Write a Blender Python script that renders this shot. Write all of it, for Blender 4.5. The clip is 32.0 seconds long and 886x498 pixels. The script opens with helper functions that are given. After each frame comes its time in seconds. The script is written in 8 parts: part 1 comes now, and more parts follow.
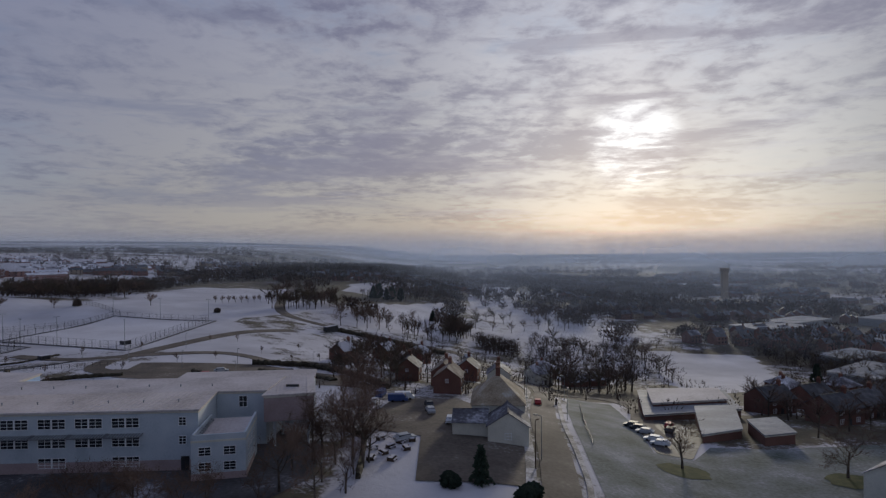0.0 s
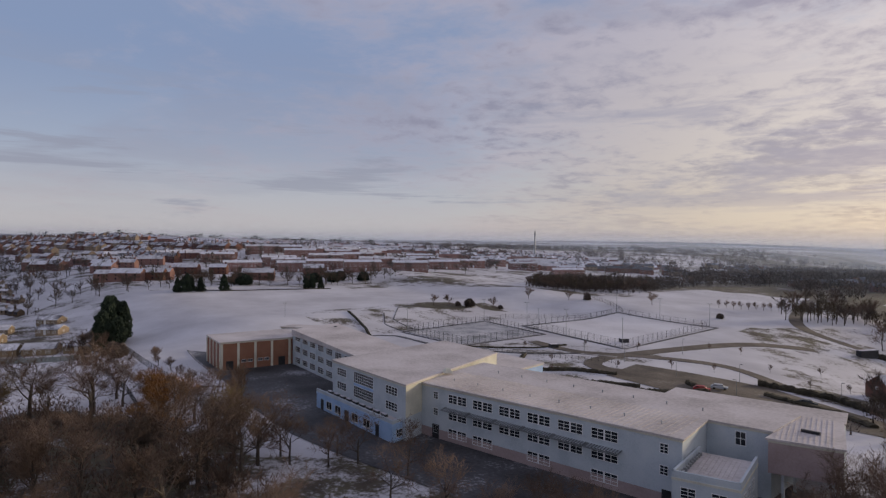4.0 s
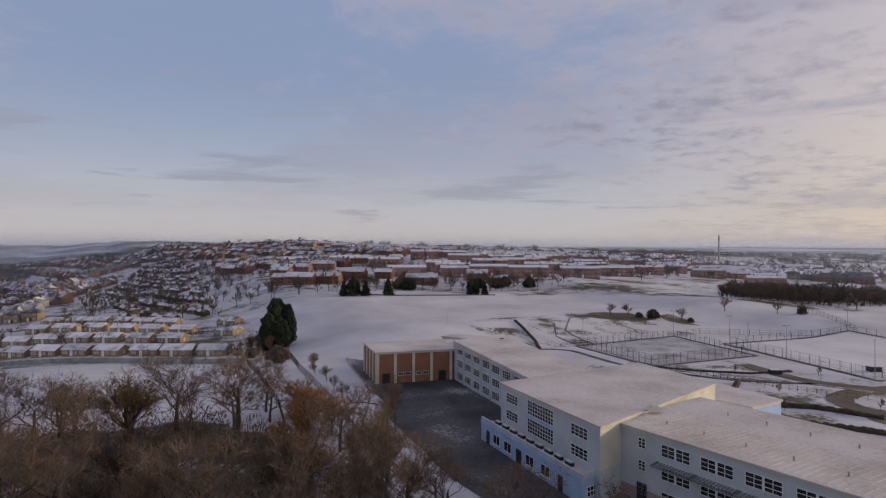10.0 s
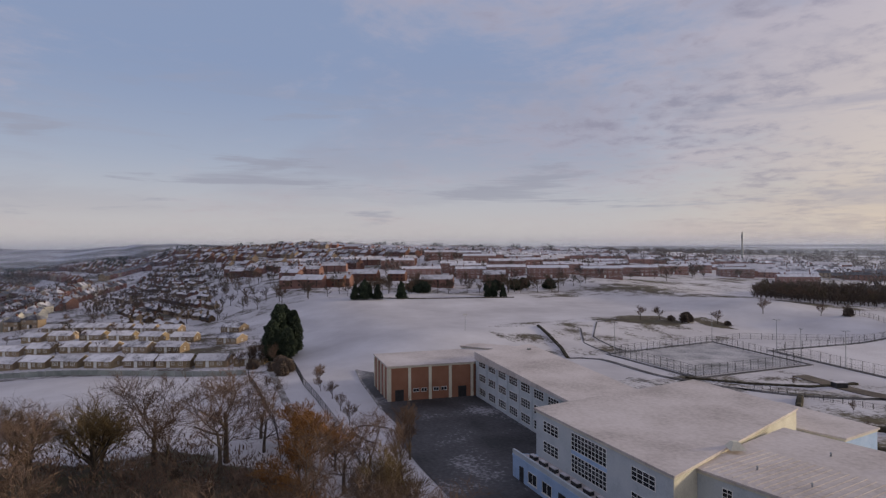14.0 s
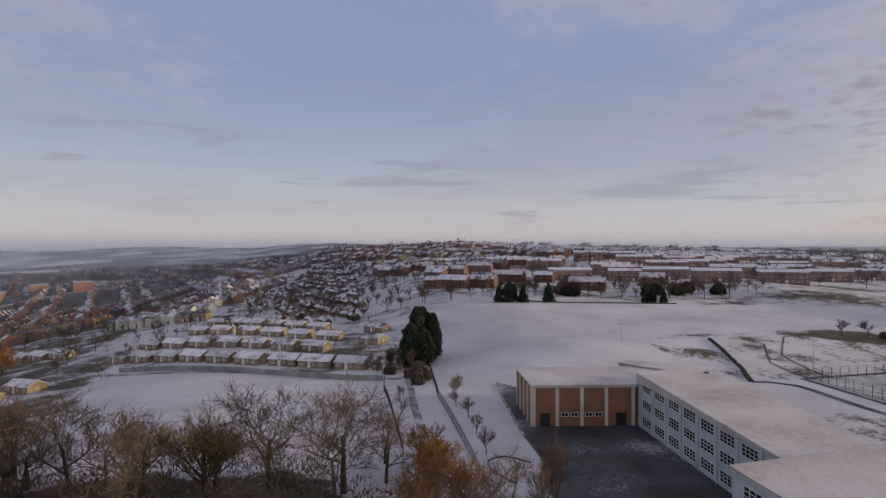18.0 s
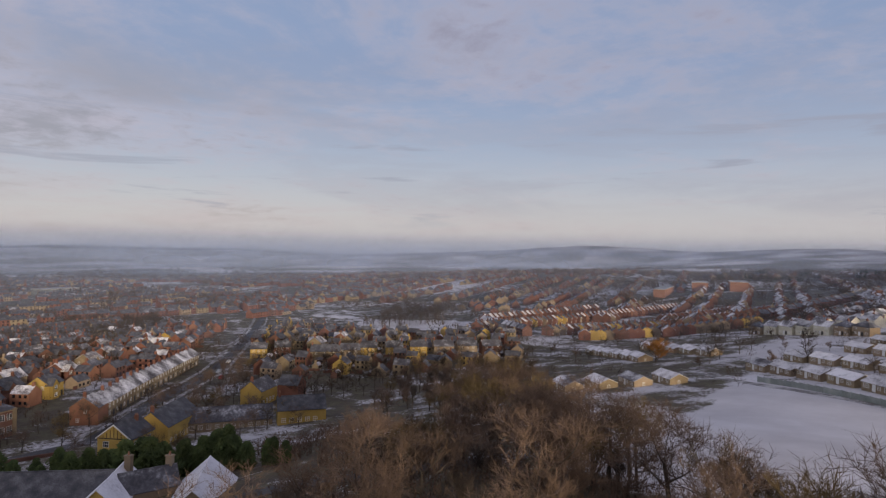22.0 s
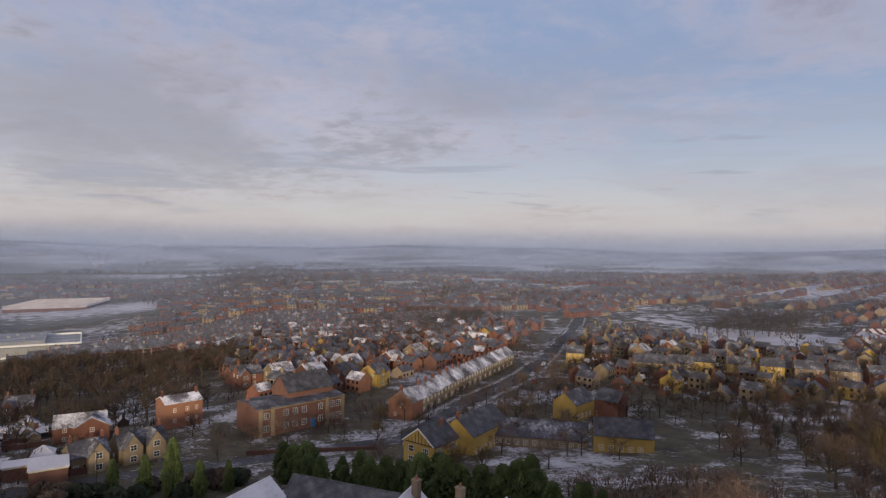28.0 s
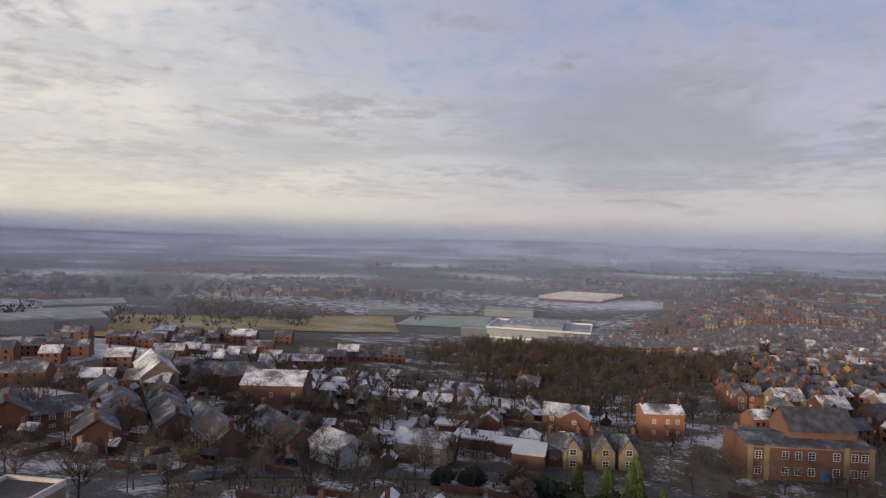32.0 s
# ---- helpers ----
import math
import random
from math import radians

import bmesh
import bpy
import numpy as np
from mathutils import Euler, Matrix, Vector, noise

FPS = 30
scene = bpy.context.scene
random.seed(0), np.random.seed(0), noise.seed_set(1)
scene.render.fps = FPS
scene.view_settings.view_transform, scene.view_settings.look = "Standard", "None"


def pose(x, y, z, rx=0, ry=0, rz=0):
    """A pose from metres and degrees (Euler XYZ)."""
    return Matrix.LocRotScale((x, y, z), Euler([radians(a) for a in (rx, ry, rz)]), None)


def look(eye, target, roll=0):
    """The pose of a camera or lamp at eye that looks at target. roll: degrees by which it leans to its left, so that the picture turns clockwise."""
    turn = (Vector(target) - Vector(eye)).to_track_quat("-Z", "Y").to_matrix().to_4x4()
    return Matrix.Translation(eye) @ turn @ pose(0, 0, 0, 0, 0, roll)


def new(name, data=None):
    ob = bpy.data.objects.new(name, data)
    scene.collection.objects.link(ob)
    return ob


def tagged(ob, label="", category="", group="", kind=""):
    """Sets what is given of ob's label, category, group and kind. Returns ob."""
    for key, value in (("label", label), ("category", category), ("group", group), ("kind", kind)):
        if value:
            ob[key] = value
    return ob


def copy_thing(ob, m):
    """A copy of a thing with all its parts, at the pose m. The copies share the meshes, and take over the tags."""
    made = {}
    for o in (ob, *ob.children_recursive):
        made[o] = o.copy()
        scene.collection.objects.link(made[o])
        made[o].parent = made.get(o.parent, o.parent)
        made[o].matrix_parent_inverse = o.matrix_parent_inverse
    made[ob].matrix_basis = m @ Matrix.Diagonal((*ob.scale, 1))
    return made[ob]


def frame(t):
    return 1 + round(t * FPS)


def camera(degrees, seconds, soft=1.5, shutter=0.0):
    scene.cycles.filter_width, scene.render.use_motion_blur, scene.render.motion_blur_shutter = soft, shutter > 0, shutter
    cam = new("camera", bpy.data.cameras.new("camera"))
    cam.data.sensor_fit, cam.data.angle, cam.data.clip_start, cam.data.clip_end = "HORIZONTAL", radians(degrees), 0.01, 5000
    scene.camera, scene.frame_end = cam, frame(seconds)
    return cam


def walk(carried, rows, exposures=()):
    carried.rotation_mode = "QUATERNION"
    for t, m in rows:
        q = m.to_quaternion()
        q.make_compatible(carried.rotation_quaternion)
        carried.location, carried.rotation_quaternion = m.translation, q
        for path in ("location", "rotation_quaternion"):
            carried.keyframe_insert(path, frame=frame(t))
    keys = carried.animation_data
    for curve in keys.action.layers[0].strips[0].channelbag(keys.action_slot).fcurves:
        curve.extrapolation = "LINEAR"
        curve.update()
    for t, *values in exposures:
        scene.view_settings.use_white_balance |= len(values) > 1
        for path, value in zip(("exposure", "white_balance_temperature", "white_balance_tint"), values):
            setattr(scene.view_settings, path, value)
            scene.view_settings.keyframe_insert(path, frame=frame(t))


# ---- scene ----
cam = camera(72.00, 32.0, soft=1.3)
PATH = [
    (0.0, -0.00, -0.00, 38.50, 89.38, 0.51, 0.11),
    (0.5, -0.12, 2.16, 38.40, 89.38, 0.47, 2.74),
    (1.0, -0.26, 4.35, 38.40, 89.42, 0.43, 6.82),
    (1.5, -0.47, 6.88, 38.52, 89.40, 0.35, 12.28),
    (2.0, -0.75, 9.31, 38.45, 89.40, 0.24, 17.91),
    (2.5, -1.28, 11.72, 38.33, 89.46, 0.16, 23.89),
    (3.0, -2.45, 14.25, 38.29, 89.48, 0.01, 30.53),
    (3.5, -3.43, 16.21, 38.00, 89.58, -0.07, 37.81),
    (4.0, -4.59, 18.07, 38.05, 89.57, -0.25, 45.30),
    (4.5, -6.03, 20.09, 38.32, 89.55, -0.47, 52.29),
    (6.5, -13.35, 25.56, 36.67, 89.99, -0.54, 58.65),
    (7.0, -15.29, 26.76, 36.52, 90.06, -0.52, 59.05),
    (7.5, -17.30, 27.92, 36.49, 90.07, -0.51, 59.36),
    (8.0, -19.52, 28.99, 36.36, 90.09, -0.47, 59.59),
    (8.5, -21.78, 30.23, 36.32, 90.08, -0.34, 59.86),
    (9.0, -23.95, 31.26, 36.20, 90.11, -0.28, 60.08),
    (9.5, -26.12, 32.24, 36.01, 90.16, -0.19, 60.29),
    (10.0, -28.37, 33.28, 35.90, 90.19, -0.13, 60.49),
    (10.5, -30.51, 34.34, 35.91, 90.18, -0.03, 60.70),
    (11.0, -32.70, 35.42, 35.84, 90.17, 0.06, 60.90),
    (11.5, -34.86, 36.46, 35.76, 90.19, 0.12, 61.06),
    (12.0, -36.88, 37.49, 35.77, 90.24, 0.21, 61.23),
    (12.5, -39.02, 38.44, 35.78, 90.27, 0.33, 61.40),
    (13.0, -41.13, 39.44, 35.75, 90.29, 0.38, 61.54),
    (13.5, -43.30, 40.40, 35.79, 90.27, 0.39, 61.67),
    (15.5, -51.69, 44.53, 35.91, 90.19, 0.36, 62.79),
    (16.0, -53.69, 45.69, 36.12, 90.18, 0.30, 65.13),
    (16.5, -55.97, 46.78, 36.12, 90.20, 0.27, 67.51),
    (17.0, -58.42, 47.74, 36.11, 90.21, 0.25, 70.04),
    (17.5, -60.78, 48.67, 35.97, 90.27, 0.16, 72.71),
    (18.0, -63.18, 49.56, 35.92, 90.28, 0.06, 75.51),
    (18.5, -65.39, 50.44, 35.96, 90.31, 0.04, 79.50),
    (19.0, -67.56, 51.36, 36.10, 90.33, 0.03, 85.14),
    (19.5, -69.85, 52.28, 36.14, 90.32, -0.09, 92.37),
    (20.0, -72.06, 52.99, 36.42, 90.22, -0.33, 100.93),
    (20.5, -74.22, 53.28, 36.53, 90.07, -0.57, 109.69),
    (21.0, -77.00, 52.80, 36.55, 89.95, -0.67, 117.54),
    (21.5, -79.87, 51.99, 36.11, 89.94, -0.82, 124.66),
    (22.0, -82.24, 51.34, 35.57, 89.88, -1.07, 132.46),
    (22.5, -85.03, 50.55, 34.98, 89.76, -1.05, 140.84),
    (23.0, -87.82, 49.25, 34.61, 89.63, -1.10, 149.52),
    (23.5, -90.15, 47.48, 34.50, 89.45, -1.22, 157.32),
    (24.0, -91.92, 45.40, 34.33, 89.39, -1.22, 158.98),
    (24.5, -93.61, 42.96, 34.21, 89.34, -1.19, 159.63),
    (25.0, -95.15, 40.08, 34.06, 89.28, -1.14, 160.13),
    (25.5, -96.61, 37.06, 33.77, 89.26, -1.14, 160.59),
    (26.0, -97.88, 33.89, 33.38, 89.24, -1.08, 161.02),
    (26.5, -99.09, 30.58, 33.09, 89.28, -0.95, 161.35),
    (28.5, -103.62, 17.90, 32.89, 89.34, -0.80, 162.38),
    (29.0, -104.66, 14.76, 32.78, 89.29, -0.74, 163.66),
    (29.5, -105.66, 11.75, 32.55, 89.27, -0.75, 166.36),
    (30.0, -106.73, 8.72, 32.43, 89.18, -0.79, 170.94),
    (30.5, -107.58, 6.13, 32.53, 89.02, -0.91, 178.61),
    (31.0, -108.10, 3.57, 32.36, 88.93, -1.07, 187.52),
    (31.5, -108.45, 0.97, 32.08, 88.80, -1.32, 197.11),
    (32.0, -108.91, -1.38, 31.72, 88.58, -1.48, 207.59),
]
walk(cam, [(t, pose(*p)) for t, *p in PATH], exposures=[(0, -0.84, 5450, 11), (1.5, -0.72, 5550, 11), (3, -0.3, 5950, 12), (4.5, 0.0, 6350, 12.5), (9, 0.02, 6450, 13), (20, 0.05, 6450, 12.5), (23, 0.13, 6450, 12), (29, 0.16, 6450, 12), (32, 0.17, 6450, 12)])

# ---- sky, sun ----
SUN_AZ = radians(17.3)      # to the right of +y
SUN_EL = radians(8.6)
world = bpy.data.worlds.new("winter_sky")
scene.world = world
world.use_nodes = True


def sky_nodes(nt):
    N, L = nt.nodes, nt.links
    N.clear()

    def node(kind, **kw):
        n = N.new(kind)
        for k, v in kw.items():
            n.inputs[k].default_value = v
        return n

    def op(name, a, b=None, c=None):
        n = N.new("ShaderNodeMath")
        n.operation = name
        for i, v in enumerate((a, b, c)):
            if v is None:
                continue
            if isinstance(v, (int, float)):
                n.inputs[i].default_value = v
            else:
                L.new(v, n.inputs[i])
        return n.outputs[0]

    def ramp(v, a, b, lo=0.0, hi=1.0):
        n = N.new("ShaderNodeMapRange")
        n.interpolation_type = "SMOOTHSTEP"
        L.new(v, n.inputs[0])
        for i, q in enumerate((a, b, lo, hi)):
            n.inputs[i + 1].default_value = q
        return n.outputs[0]

    def mixc(f, a, b):
        n = N.new("ShaderNodeMix")
        n.data_type = "RGBA"
        if isinstance(f, (int, float)):
            n.inputs[0].default_value = f
        else:
            L.new(f, n.inputs[0])
        for i, v in ((6, a), (7, b)):
            if isinstance(v, tuple):
                n.inputs[i].default_value = (*v, 1)
            else:
                L.new(v, n.inputs[i])
        return n.outputs[2]

    co = N.new("ShaderNodeTexCoord").outputs["Generated"]
    sep = N.new("ShaderNodeSeparateXYZ")
    L.new(co, sep.inputs[0])
    x, y, z = sep.outputs
    up = op("MAXIMUM", z, 0.0)
    flat = op("ADD", up, 0.13)
    comb = N.new("ShaderNodeCombineXYZ")
    L.new(op("DIVIDE", x, flat), comb.inputs[0])
    L.new(op("DIVIDE", y, flat), comb.inputs[1])
    dot = N.new("ShaderNodeVectorMath")
    dot.operation = "DOT_PRODUCT"
    L.new(co, dot.inputs[0])
    dot.inputs[1].default_value = (math.sin(SUN_AZ) * math.cos(SUN_EL), math.cos(SUN_AZ) * math.cos(SUN_EL), math.sin(SUN_EL))
    toward = dot.outputs["Value"]

    def cloud(scale, detail, rough, w, warp=0.0):
        n = node("ShaderNodeTexNoise", Scale=scale, Detail=detail, Roughness=rough, Distortion=warp)
        n.noise_dimensions = "4D"
        n.inputs["W"].default_value = w
        L.new(comb.outputs[0], n.inputs["Vector"])
        return n.outputs["Fac"]

    big, mid, fine = cloud(0.38, 3, 0.5, 2.3), cloud(1.25, 8, 0.66, 5.1, 0.5), cloud(7.0, 5, 0.6, 1.7, 0.3)
    soft, bank = cloud(0.9, 6, 0.6, 8.4, 0.3), cloud(0.55, 5, 0.55, 11.2, 0.6)
    # thin mackerel cloud round the sun, clearer to the west, grey banks to the south
    west, south, east = ramp(op("MULTIPLY", x, -1.0), 0.35, 0.95), ramp(op("MULTIPLY", y, -1.0), 0.55, 1.0), ramp(x, 0.2, 0.9)
    near = ramp(toward, 0.25, 0.9)
    tex = op("ADD", op("MULTIPLY", mid, 0.62), op("MULTIPLY", fine, op("ADD", 0.22, op("MULTIPLY", near, 0.16))))
    tex = op("ADD", tex, op("MULTIPLY", op("SUBTRACT", big, 0.5), 0.55))
    tex = op("ADD", tex, op("ADD", op("MULTIPLY", near, 0.05), op("MULTIPLY", east, 0.12)))
    tex = op("SUBTRACT", tex, op("MULTIPLY", west, 0.09))
    mask = ramp(tex, 0.30, 0.54)
    dense = op("MULTIPLY", ramp(op("ADD", op("MULTIPLY", soft, 0.62), op("MULTIPLY", fine, 0.38)), 0.43, 0.58), ramp(tex, 0.38, 0.54))
    glow = ramp(toward, 0.60, 1.0)
    core, halo = op("POWER", ramp(toward, 0.9955, 1.0), 2.0), op("ADD", op("POWER", ramp(toward, 0.90, 1.0), 2.2), op("MULTIPLY", ramp(toward, 0.70, 0.98), 0.22))
    low = ramp(z, 0.30, 0.0)
    lit = mixc(glow, mixc(east, (0.53, 0.50, 0.59), (0.86, 0.82, 0.78)), (0.78, 0.70, 0.71))
    dark = mixc(glow, mixc(south, (0.34, 0.33, 0.43), (0.37, 0.36, 0.42)), (0.36, 0.315, 0.41))
    cloud_col = mixc(dense, lit, dark)
    blue = mixc(low, (0.30, 0.385, 0.575), (0.55, 0.59, 0.66))
    sky = N.new("ShaderNodeTexSky")
    sky.sky_type, sky.sun_disc = "NISHITA", False
    sky.sun_elevation, sky.sun_rotation = SUN_EL, SUN_AZ
    sky.air_density, sky.dust_density = 1.0, 1.0
    bg_sky = node("ShaderNodeBackground", Strength=0.012)
    L.new(sky.outputs[0], bg_sky.inputs[0])
    col = mixc(mask, blue, cloud_col)
    haze = mixc(glow, (0.66, 0.59, 0.56), (0.72, 0.56, 0.40))
    grey = op("MULTIPLY", ramp(bank, 0.47, 0.62), op("MULTIPLY", ramp(z, 0.34, 0.20), ramp(z, 0.035, 0.075)))
    col = mixc(op("MULTIPLY", grey, op("ADD", 0.25, op("MULTIPLY", south, 0.6))), col, dark)
    col = mixc(op("MULTIPLY", ramp(z, 0.16, 0.0), 0.62), col, haze)
    band = N.new("ShaderNodeCombineXYZ")
    L.new(op("MULTIPLY", x, 3.0), band.inputs[0])
    L.new(op("MULTIPLY", y, 3.0), band.inputs[1])
    L.new(op("MULTIPLY", z, 34.0), band.inputs[2])
    st = node("ShaderNodeTexNoise", Scale=1.0, Detail=5, Roughness=0.6, Distortion=0.4)
    L.new(band.outputs[0], st.inputs["Vector"])
    streak = op("MULTIPLY", ramp(st.outputs["Fac"], 0.55, 0.66), op("MULTIPLY", ramp(z, 0.30, 0.14), ramp(z, 0.02, 0.06)))
    col = mixc(op("MULTIPLY", streak, 0.7), col, mixc(glow, (0.36, 0.37, 0.46), (0.50, 0.42, 0.46)))
    warm = op("MULTIPLY", op("MULTIPLY", ramp(toward, 0.40, 0.85), ramp(z, 0.42, 0.08)), op("MULTIPLY", op("SUBTRACT", 1.0, streak), op("SUBTRACT", 1.0, op("MULTIPLY", dense, 0.7))))
    col = mixc(op("MULTIPLY", warm, 0.5), col, (0.86, 0.72, 0.52))
    col = mixc(op("MULTIPLY", op("MULTIPLY", east, ramp(z, 0.42, 0.04)), 0.6), col, (0.92, 0.86, 0.68))
    wide = N.new("ShaderNodeCombineXYZ")
    L.new(op("MULTIPLY", x, 2.1), wide.inputs[0])
    L.new(op("MULTIPLY", y, 2.1), wide.inputs[1])
    L.new(op("MULTIPLY", z, 13.0), wide.inputs[2])
    wn = node("ShaderNodeTexNoise", Scale=1.0, Detail=7, Roughness=0.62, Distortion=0.5)
    L.new(wide.outputs[0], wn.inputs["Vector"])
    shelf = op("MULTIPLY", ramp(wn.outputs["Fac"], 0.50, 0.62), op("MULTIPLY", ramp(z, 0.48, 0.22), ramp(z, 0.03, 0.08)))
    col = mixc(op("MULTIPLY", shelf, op("ADD", 0.25, op("MULTIPLY", near, 0.45))), col, mixc(glow, (0.40, 0.40, 0.49), (0.44, 0.375, 0.455)))
    col = mixc(ramp(z, 0.03, -0.015), col, mixc(glow, (0.38, 0.39, 0.46), (0.42, 0.39, 0.41)))
    bg_cl = node("ShaderNodeBackground", Strength=0.76)
    L.new(col, bg_cl.inputs[0])
    bg_hot = node("ShaderNodeBackground", Color=(1.0, 0.93, 0.78, 1))
    thin = op("MULTIPLY", op("SUBTRACT", 1.0, op("MULTIPLY", dense, 0.75)), op("SUBTRACT", 1.0, op("MULTIPLY", shelf, 0.85)))
    L.new(op("ADD", op("MULTIPLY", op("MULTIPLY", core, thin), 1.7), op("MULTIPLY", op("MULTIPLY", halo, op("ADD", 0.35, op("MULTIPLY", thin, 0.65))), 0.42)), bg_hot.inputs[1])
    a1, a2 = N.new("ShaderNodeAddShader"), N.new("ShaderNodeAddShader")
    L.new(bg_sky.outputs[0], a1.inputs[0])
    L.new(bg_cl.outputs[0], a1.inputs[1])
    L.new(a1.outputs[0], a2.inputs[0])
    L.new(bg_hot.outputs[0], a2.inputs[1])
    out = N.new("ShaderNodeOutputWorld")
    L.new(a2.outputs[0], out.inputs[0])


sky_nodes(world.node_tree)
sun = new("sun", bpy.data.lights.new("sun", "SUN"))
sun.data.energy, sun.data.angle, sun.data.color = 2.6, radians(6.0), (1.0, 0.82, 0.54)
sun.matrix_world = look((math.sin(SUN_AZ) * math.cos(SUN_EL) * 300, math.cos(SUN_AZ) * math.cos(SUN_EL) * 300, math.sin(SUN_EL) * 300), (0, 0, 0))

# ---- materials ----
def material(name, stops, rough=0.8, scale=1.0, fine=12.0, bump=0.0, metal=0.0, spread=(0.35, 0.65), rand=0.0, spec=0.3, stretch=(1, 1, 1), local=False):
    """Colours in stops are mixed by coarse and fine noise at real-world size; rand lets each object differ in tone."""
    m = bpy.data.materials.new(name)
    m.use_nodes = True
    N, L = m.node_tree.nodes, m.node_tree.links
    b = N["Principled BSDF"]
    b.inputs["Roughness"].default_value = rough
    b.inputs["Metallic"].default_value = metal
    b.inputs["Specular IOR Level"].default_value = spec
    if local:
        where = N.new("ShaderNodeTexCoord").outputs["Object"]
    else:
        where = N.new("ShaderNodeNewGeometry").outputs["Position"]
    mp = N.new("ShaderNodeMapping")
    mp.inputs["Scale"].default_value = stretch
    L.new(where, mp.inputs[0])
    n1, n2 = N.new("ShaderNodeTexNoise"), N.new("ShaderNodeTexNoise")
    for n, s, d in ((n1, scale, 4), (n2, fine, 3)):
        n.inputs["Scale"].default_value, n.inputs["Detail"].default_value = s, d
        L.new(mp.outputs[0], n.inputs["Vector"])
    mix = N.new("ShaderNodeMix")
    mix.inputs[0].default_value = 0.35
    L.new(n1.outputs["Fac"], mix.inputs[2])
    L.new(n2.outputs["Fac"], mix.inputs[3])
    ramp = N.new("ShaderNodeValToRGB")
    el = ramp.color_ramp.elements
    k = len(stops) - 1
    for i, c in enumerate(stops):
        p = spread[0] + (spread[1] - spread[0]) * i / max(k, 1)
        e = el[i] if i < 2 else el.new(p)
        e.position, e.color = p, (*c, 1)
    L.new(mix.outputs[0], ramp.inputs[0])
    colour = ramp.outputs[0]
    if rand:
        info, hsv = N.new("ShaderNodeObjectInfo"), N.new("ShaderNodeHueSaturation")
        rng = N.new("ShaderNodeMapRange")
        L.new(info.outputs["Random"], rng.inputs[0])
        rng.inputs[3].default_value, rng.inputs[4].default_value = 1 - rand, 1 + rand
        L.new(rng.outputs[0], hsv.inputs["Value"])
        L.new(colour, hsv.inputs["Color"])
        colour = hsv.outputs[0]
    L.new(colour, b.inputs["Base Color"])
    if bump:
        bp = N.new("ShaderNodeBump")
        bp.inputs["Strength"].default_value, bp.inputs["Distance"].default_value = bump, 0.05
        L.new(n2.outputs["Fac"], bp.inputs["Height"])
        L.new(bp.outputs[0], b.inputs["Normal"])
    return m


SNOW = material("snow", [(0.50, 0.475, 0.50), (0.61, 0.585, 0.61), (0.68, 0.66, 0.69)], 0.8, 0.05, 1.3, 0.25)
SNOW_ROOF = material("snowy_sheet_roof", [(0.38, 0.335, 0.32), (0.52, 0.465, 0.45), (0.61, 0.555, 0.545)], 0.75, 0.10, 1.6, 0.15)
SNOW_TILE = material("snow_dusted_tiles", [(0.075, 0.068, 0.075), (0.17, 0.16, 0.175), (0.50, 0.49, 0.52), (0.72, 0.71, 0.74)], 0.85, 0.18, 1.8, 0.3, spread=(0.36, 0.62), rand=0.3)
TILE_WHITE = material("mostly_snowy_tiles", [(0.16, 0.15, 0.155), (0.42, 0.40, 0.42), (0.64, 0.62, 0.65), (0.72, 0.70, 0.73)], 0.85, 0.3, 2.2, 0.25, spread=(0.32, 0.58), rand=0.15)
SLATE = material("dark_slate", [(0.035, 0.036, 0.045), (0.07, 0.068, 0.078), (0.13, 0.13, 0.145)], 0.6, 0.5, 5.0, 0.3, rand=0.25)
SLATE_SNOW = material("slate_with_snow", [(0.055, 0.052, 0.062), (0.10, 0.098, 0.112), (0.30, 0.30, 0.33), (0.60, 0.60, 0.63)], 0.75, 0.22, 1.4, 0.3, spread=(0.42, 0.74), rand=0.3)
GREY_ROOF = material("frosted_grey_roof", [(0.17, 0.175, 0.19), (0.26, 0.265, 0.28), (0.42, 0.42, 0.44)], 0.7, 0.06, 0.9, 0.1, spread=(0.32, 0.68), stretch=(1, 3, 1))
ROOF_WHITE = material("snow_covered_roof", [(0.42, 0.41, 0.46), (0.62, 0.61, 0.66), (0.72, 0.71, 0.76)], 0.8, 0.25, 2.0, 0.2, spread=(0.28, 0.6))
FLAT_BRICK = material("pale_red_brick", [(0.19, 0.10, 0.085), (0.24, 0.13, 0.11), (0.29, 0.165, 0.14)], 0.9, 0.25, 9.0, 0.2, spread=(0.3, 0.7), rand=0.2)
BRICK = material("red_brick", [(0.12, 0.054, 0.040), (0.165, 0.074, 0.054), (0.21, 0.098, 0.072)], 0.9, 0.25, 9.0, 0.2, spread=(0.3, 0.7), rand=0.32)
BRICK_DARK = material("brown_brick", [(0.115, 0.058, 0.045), (0.15, 0.078, 0.06), (0.19, 0.10, 0.078)], 0.9, 0.25, 9.0, 0.2, spread=(0.3, 0.7), rand=0.2)
BUFF = material("buff_brick", [(0.21, 0.155, 0.108), (0.27, 0.205, 0.145), (0.33, 0.26, 0.19)], 0.9, 0.25, 9.0, 0.2, spread=(0.3, 0.7), rand=0.22)
STONE = material("sandstone", [(0.19, 0.145, 0.095), (0.26, 0.20, 0.13), (0.34, 0.27, 0.18)], 0.9, 0.4, 6.0, 0.3, spread=(0.3, 0.7), rand=0.15)
YELLOW = material("ochre_render", [(0.34, 0.23, 0.065), (0.44, 0.30, 0.085), (0.52, 0.37, 0.12)], 0.85, 0.3, 6.0, 0.15, spread=(0.3, 0.7), rand=0.25)
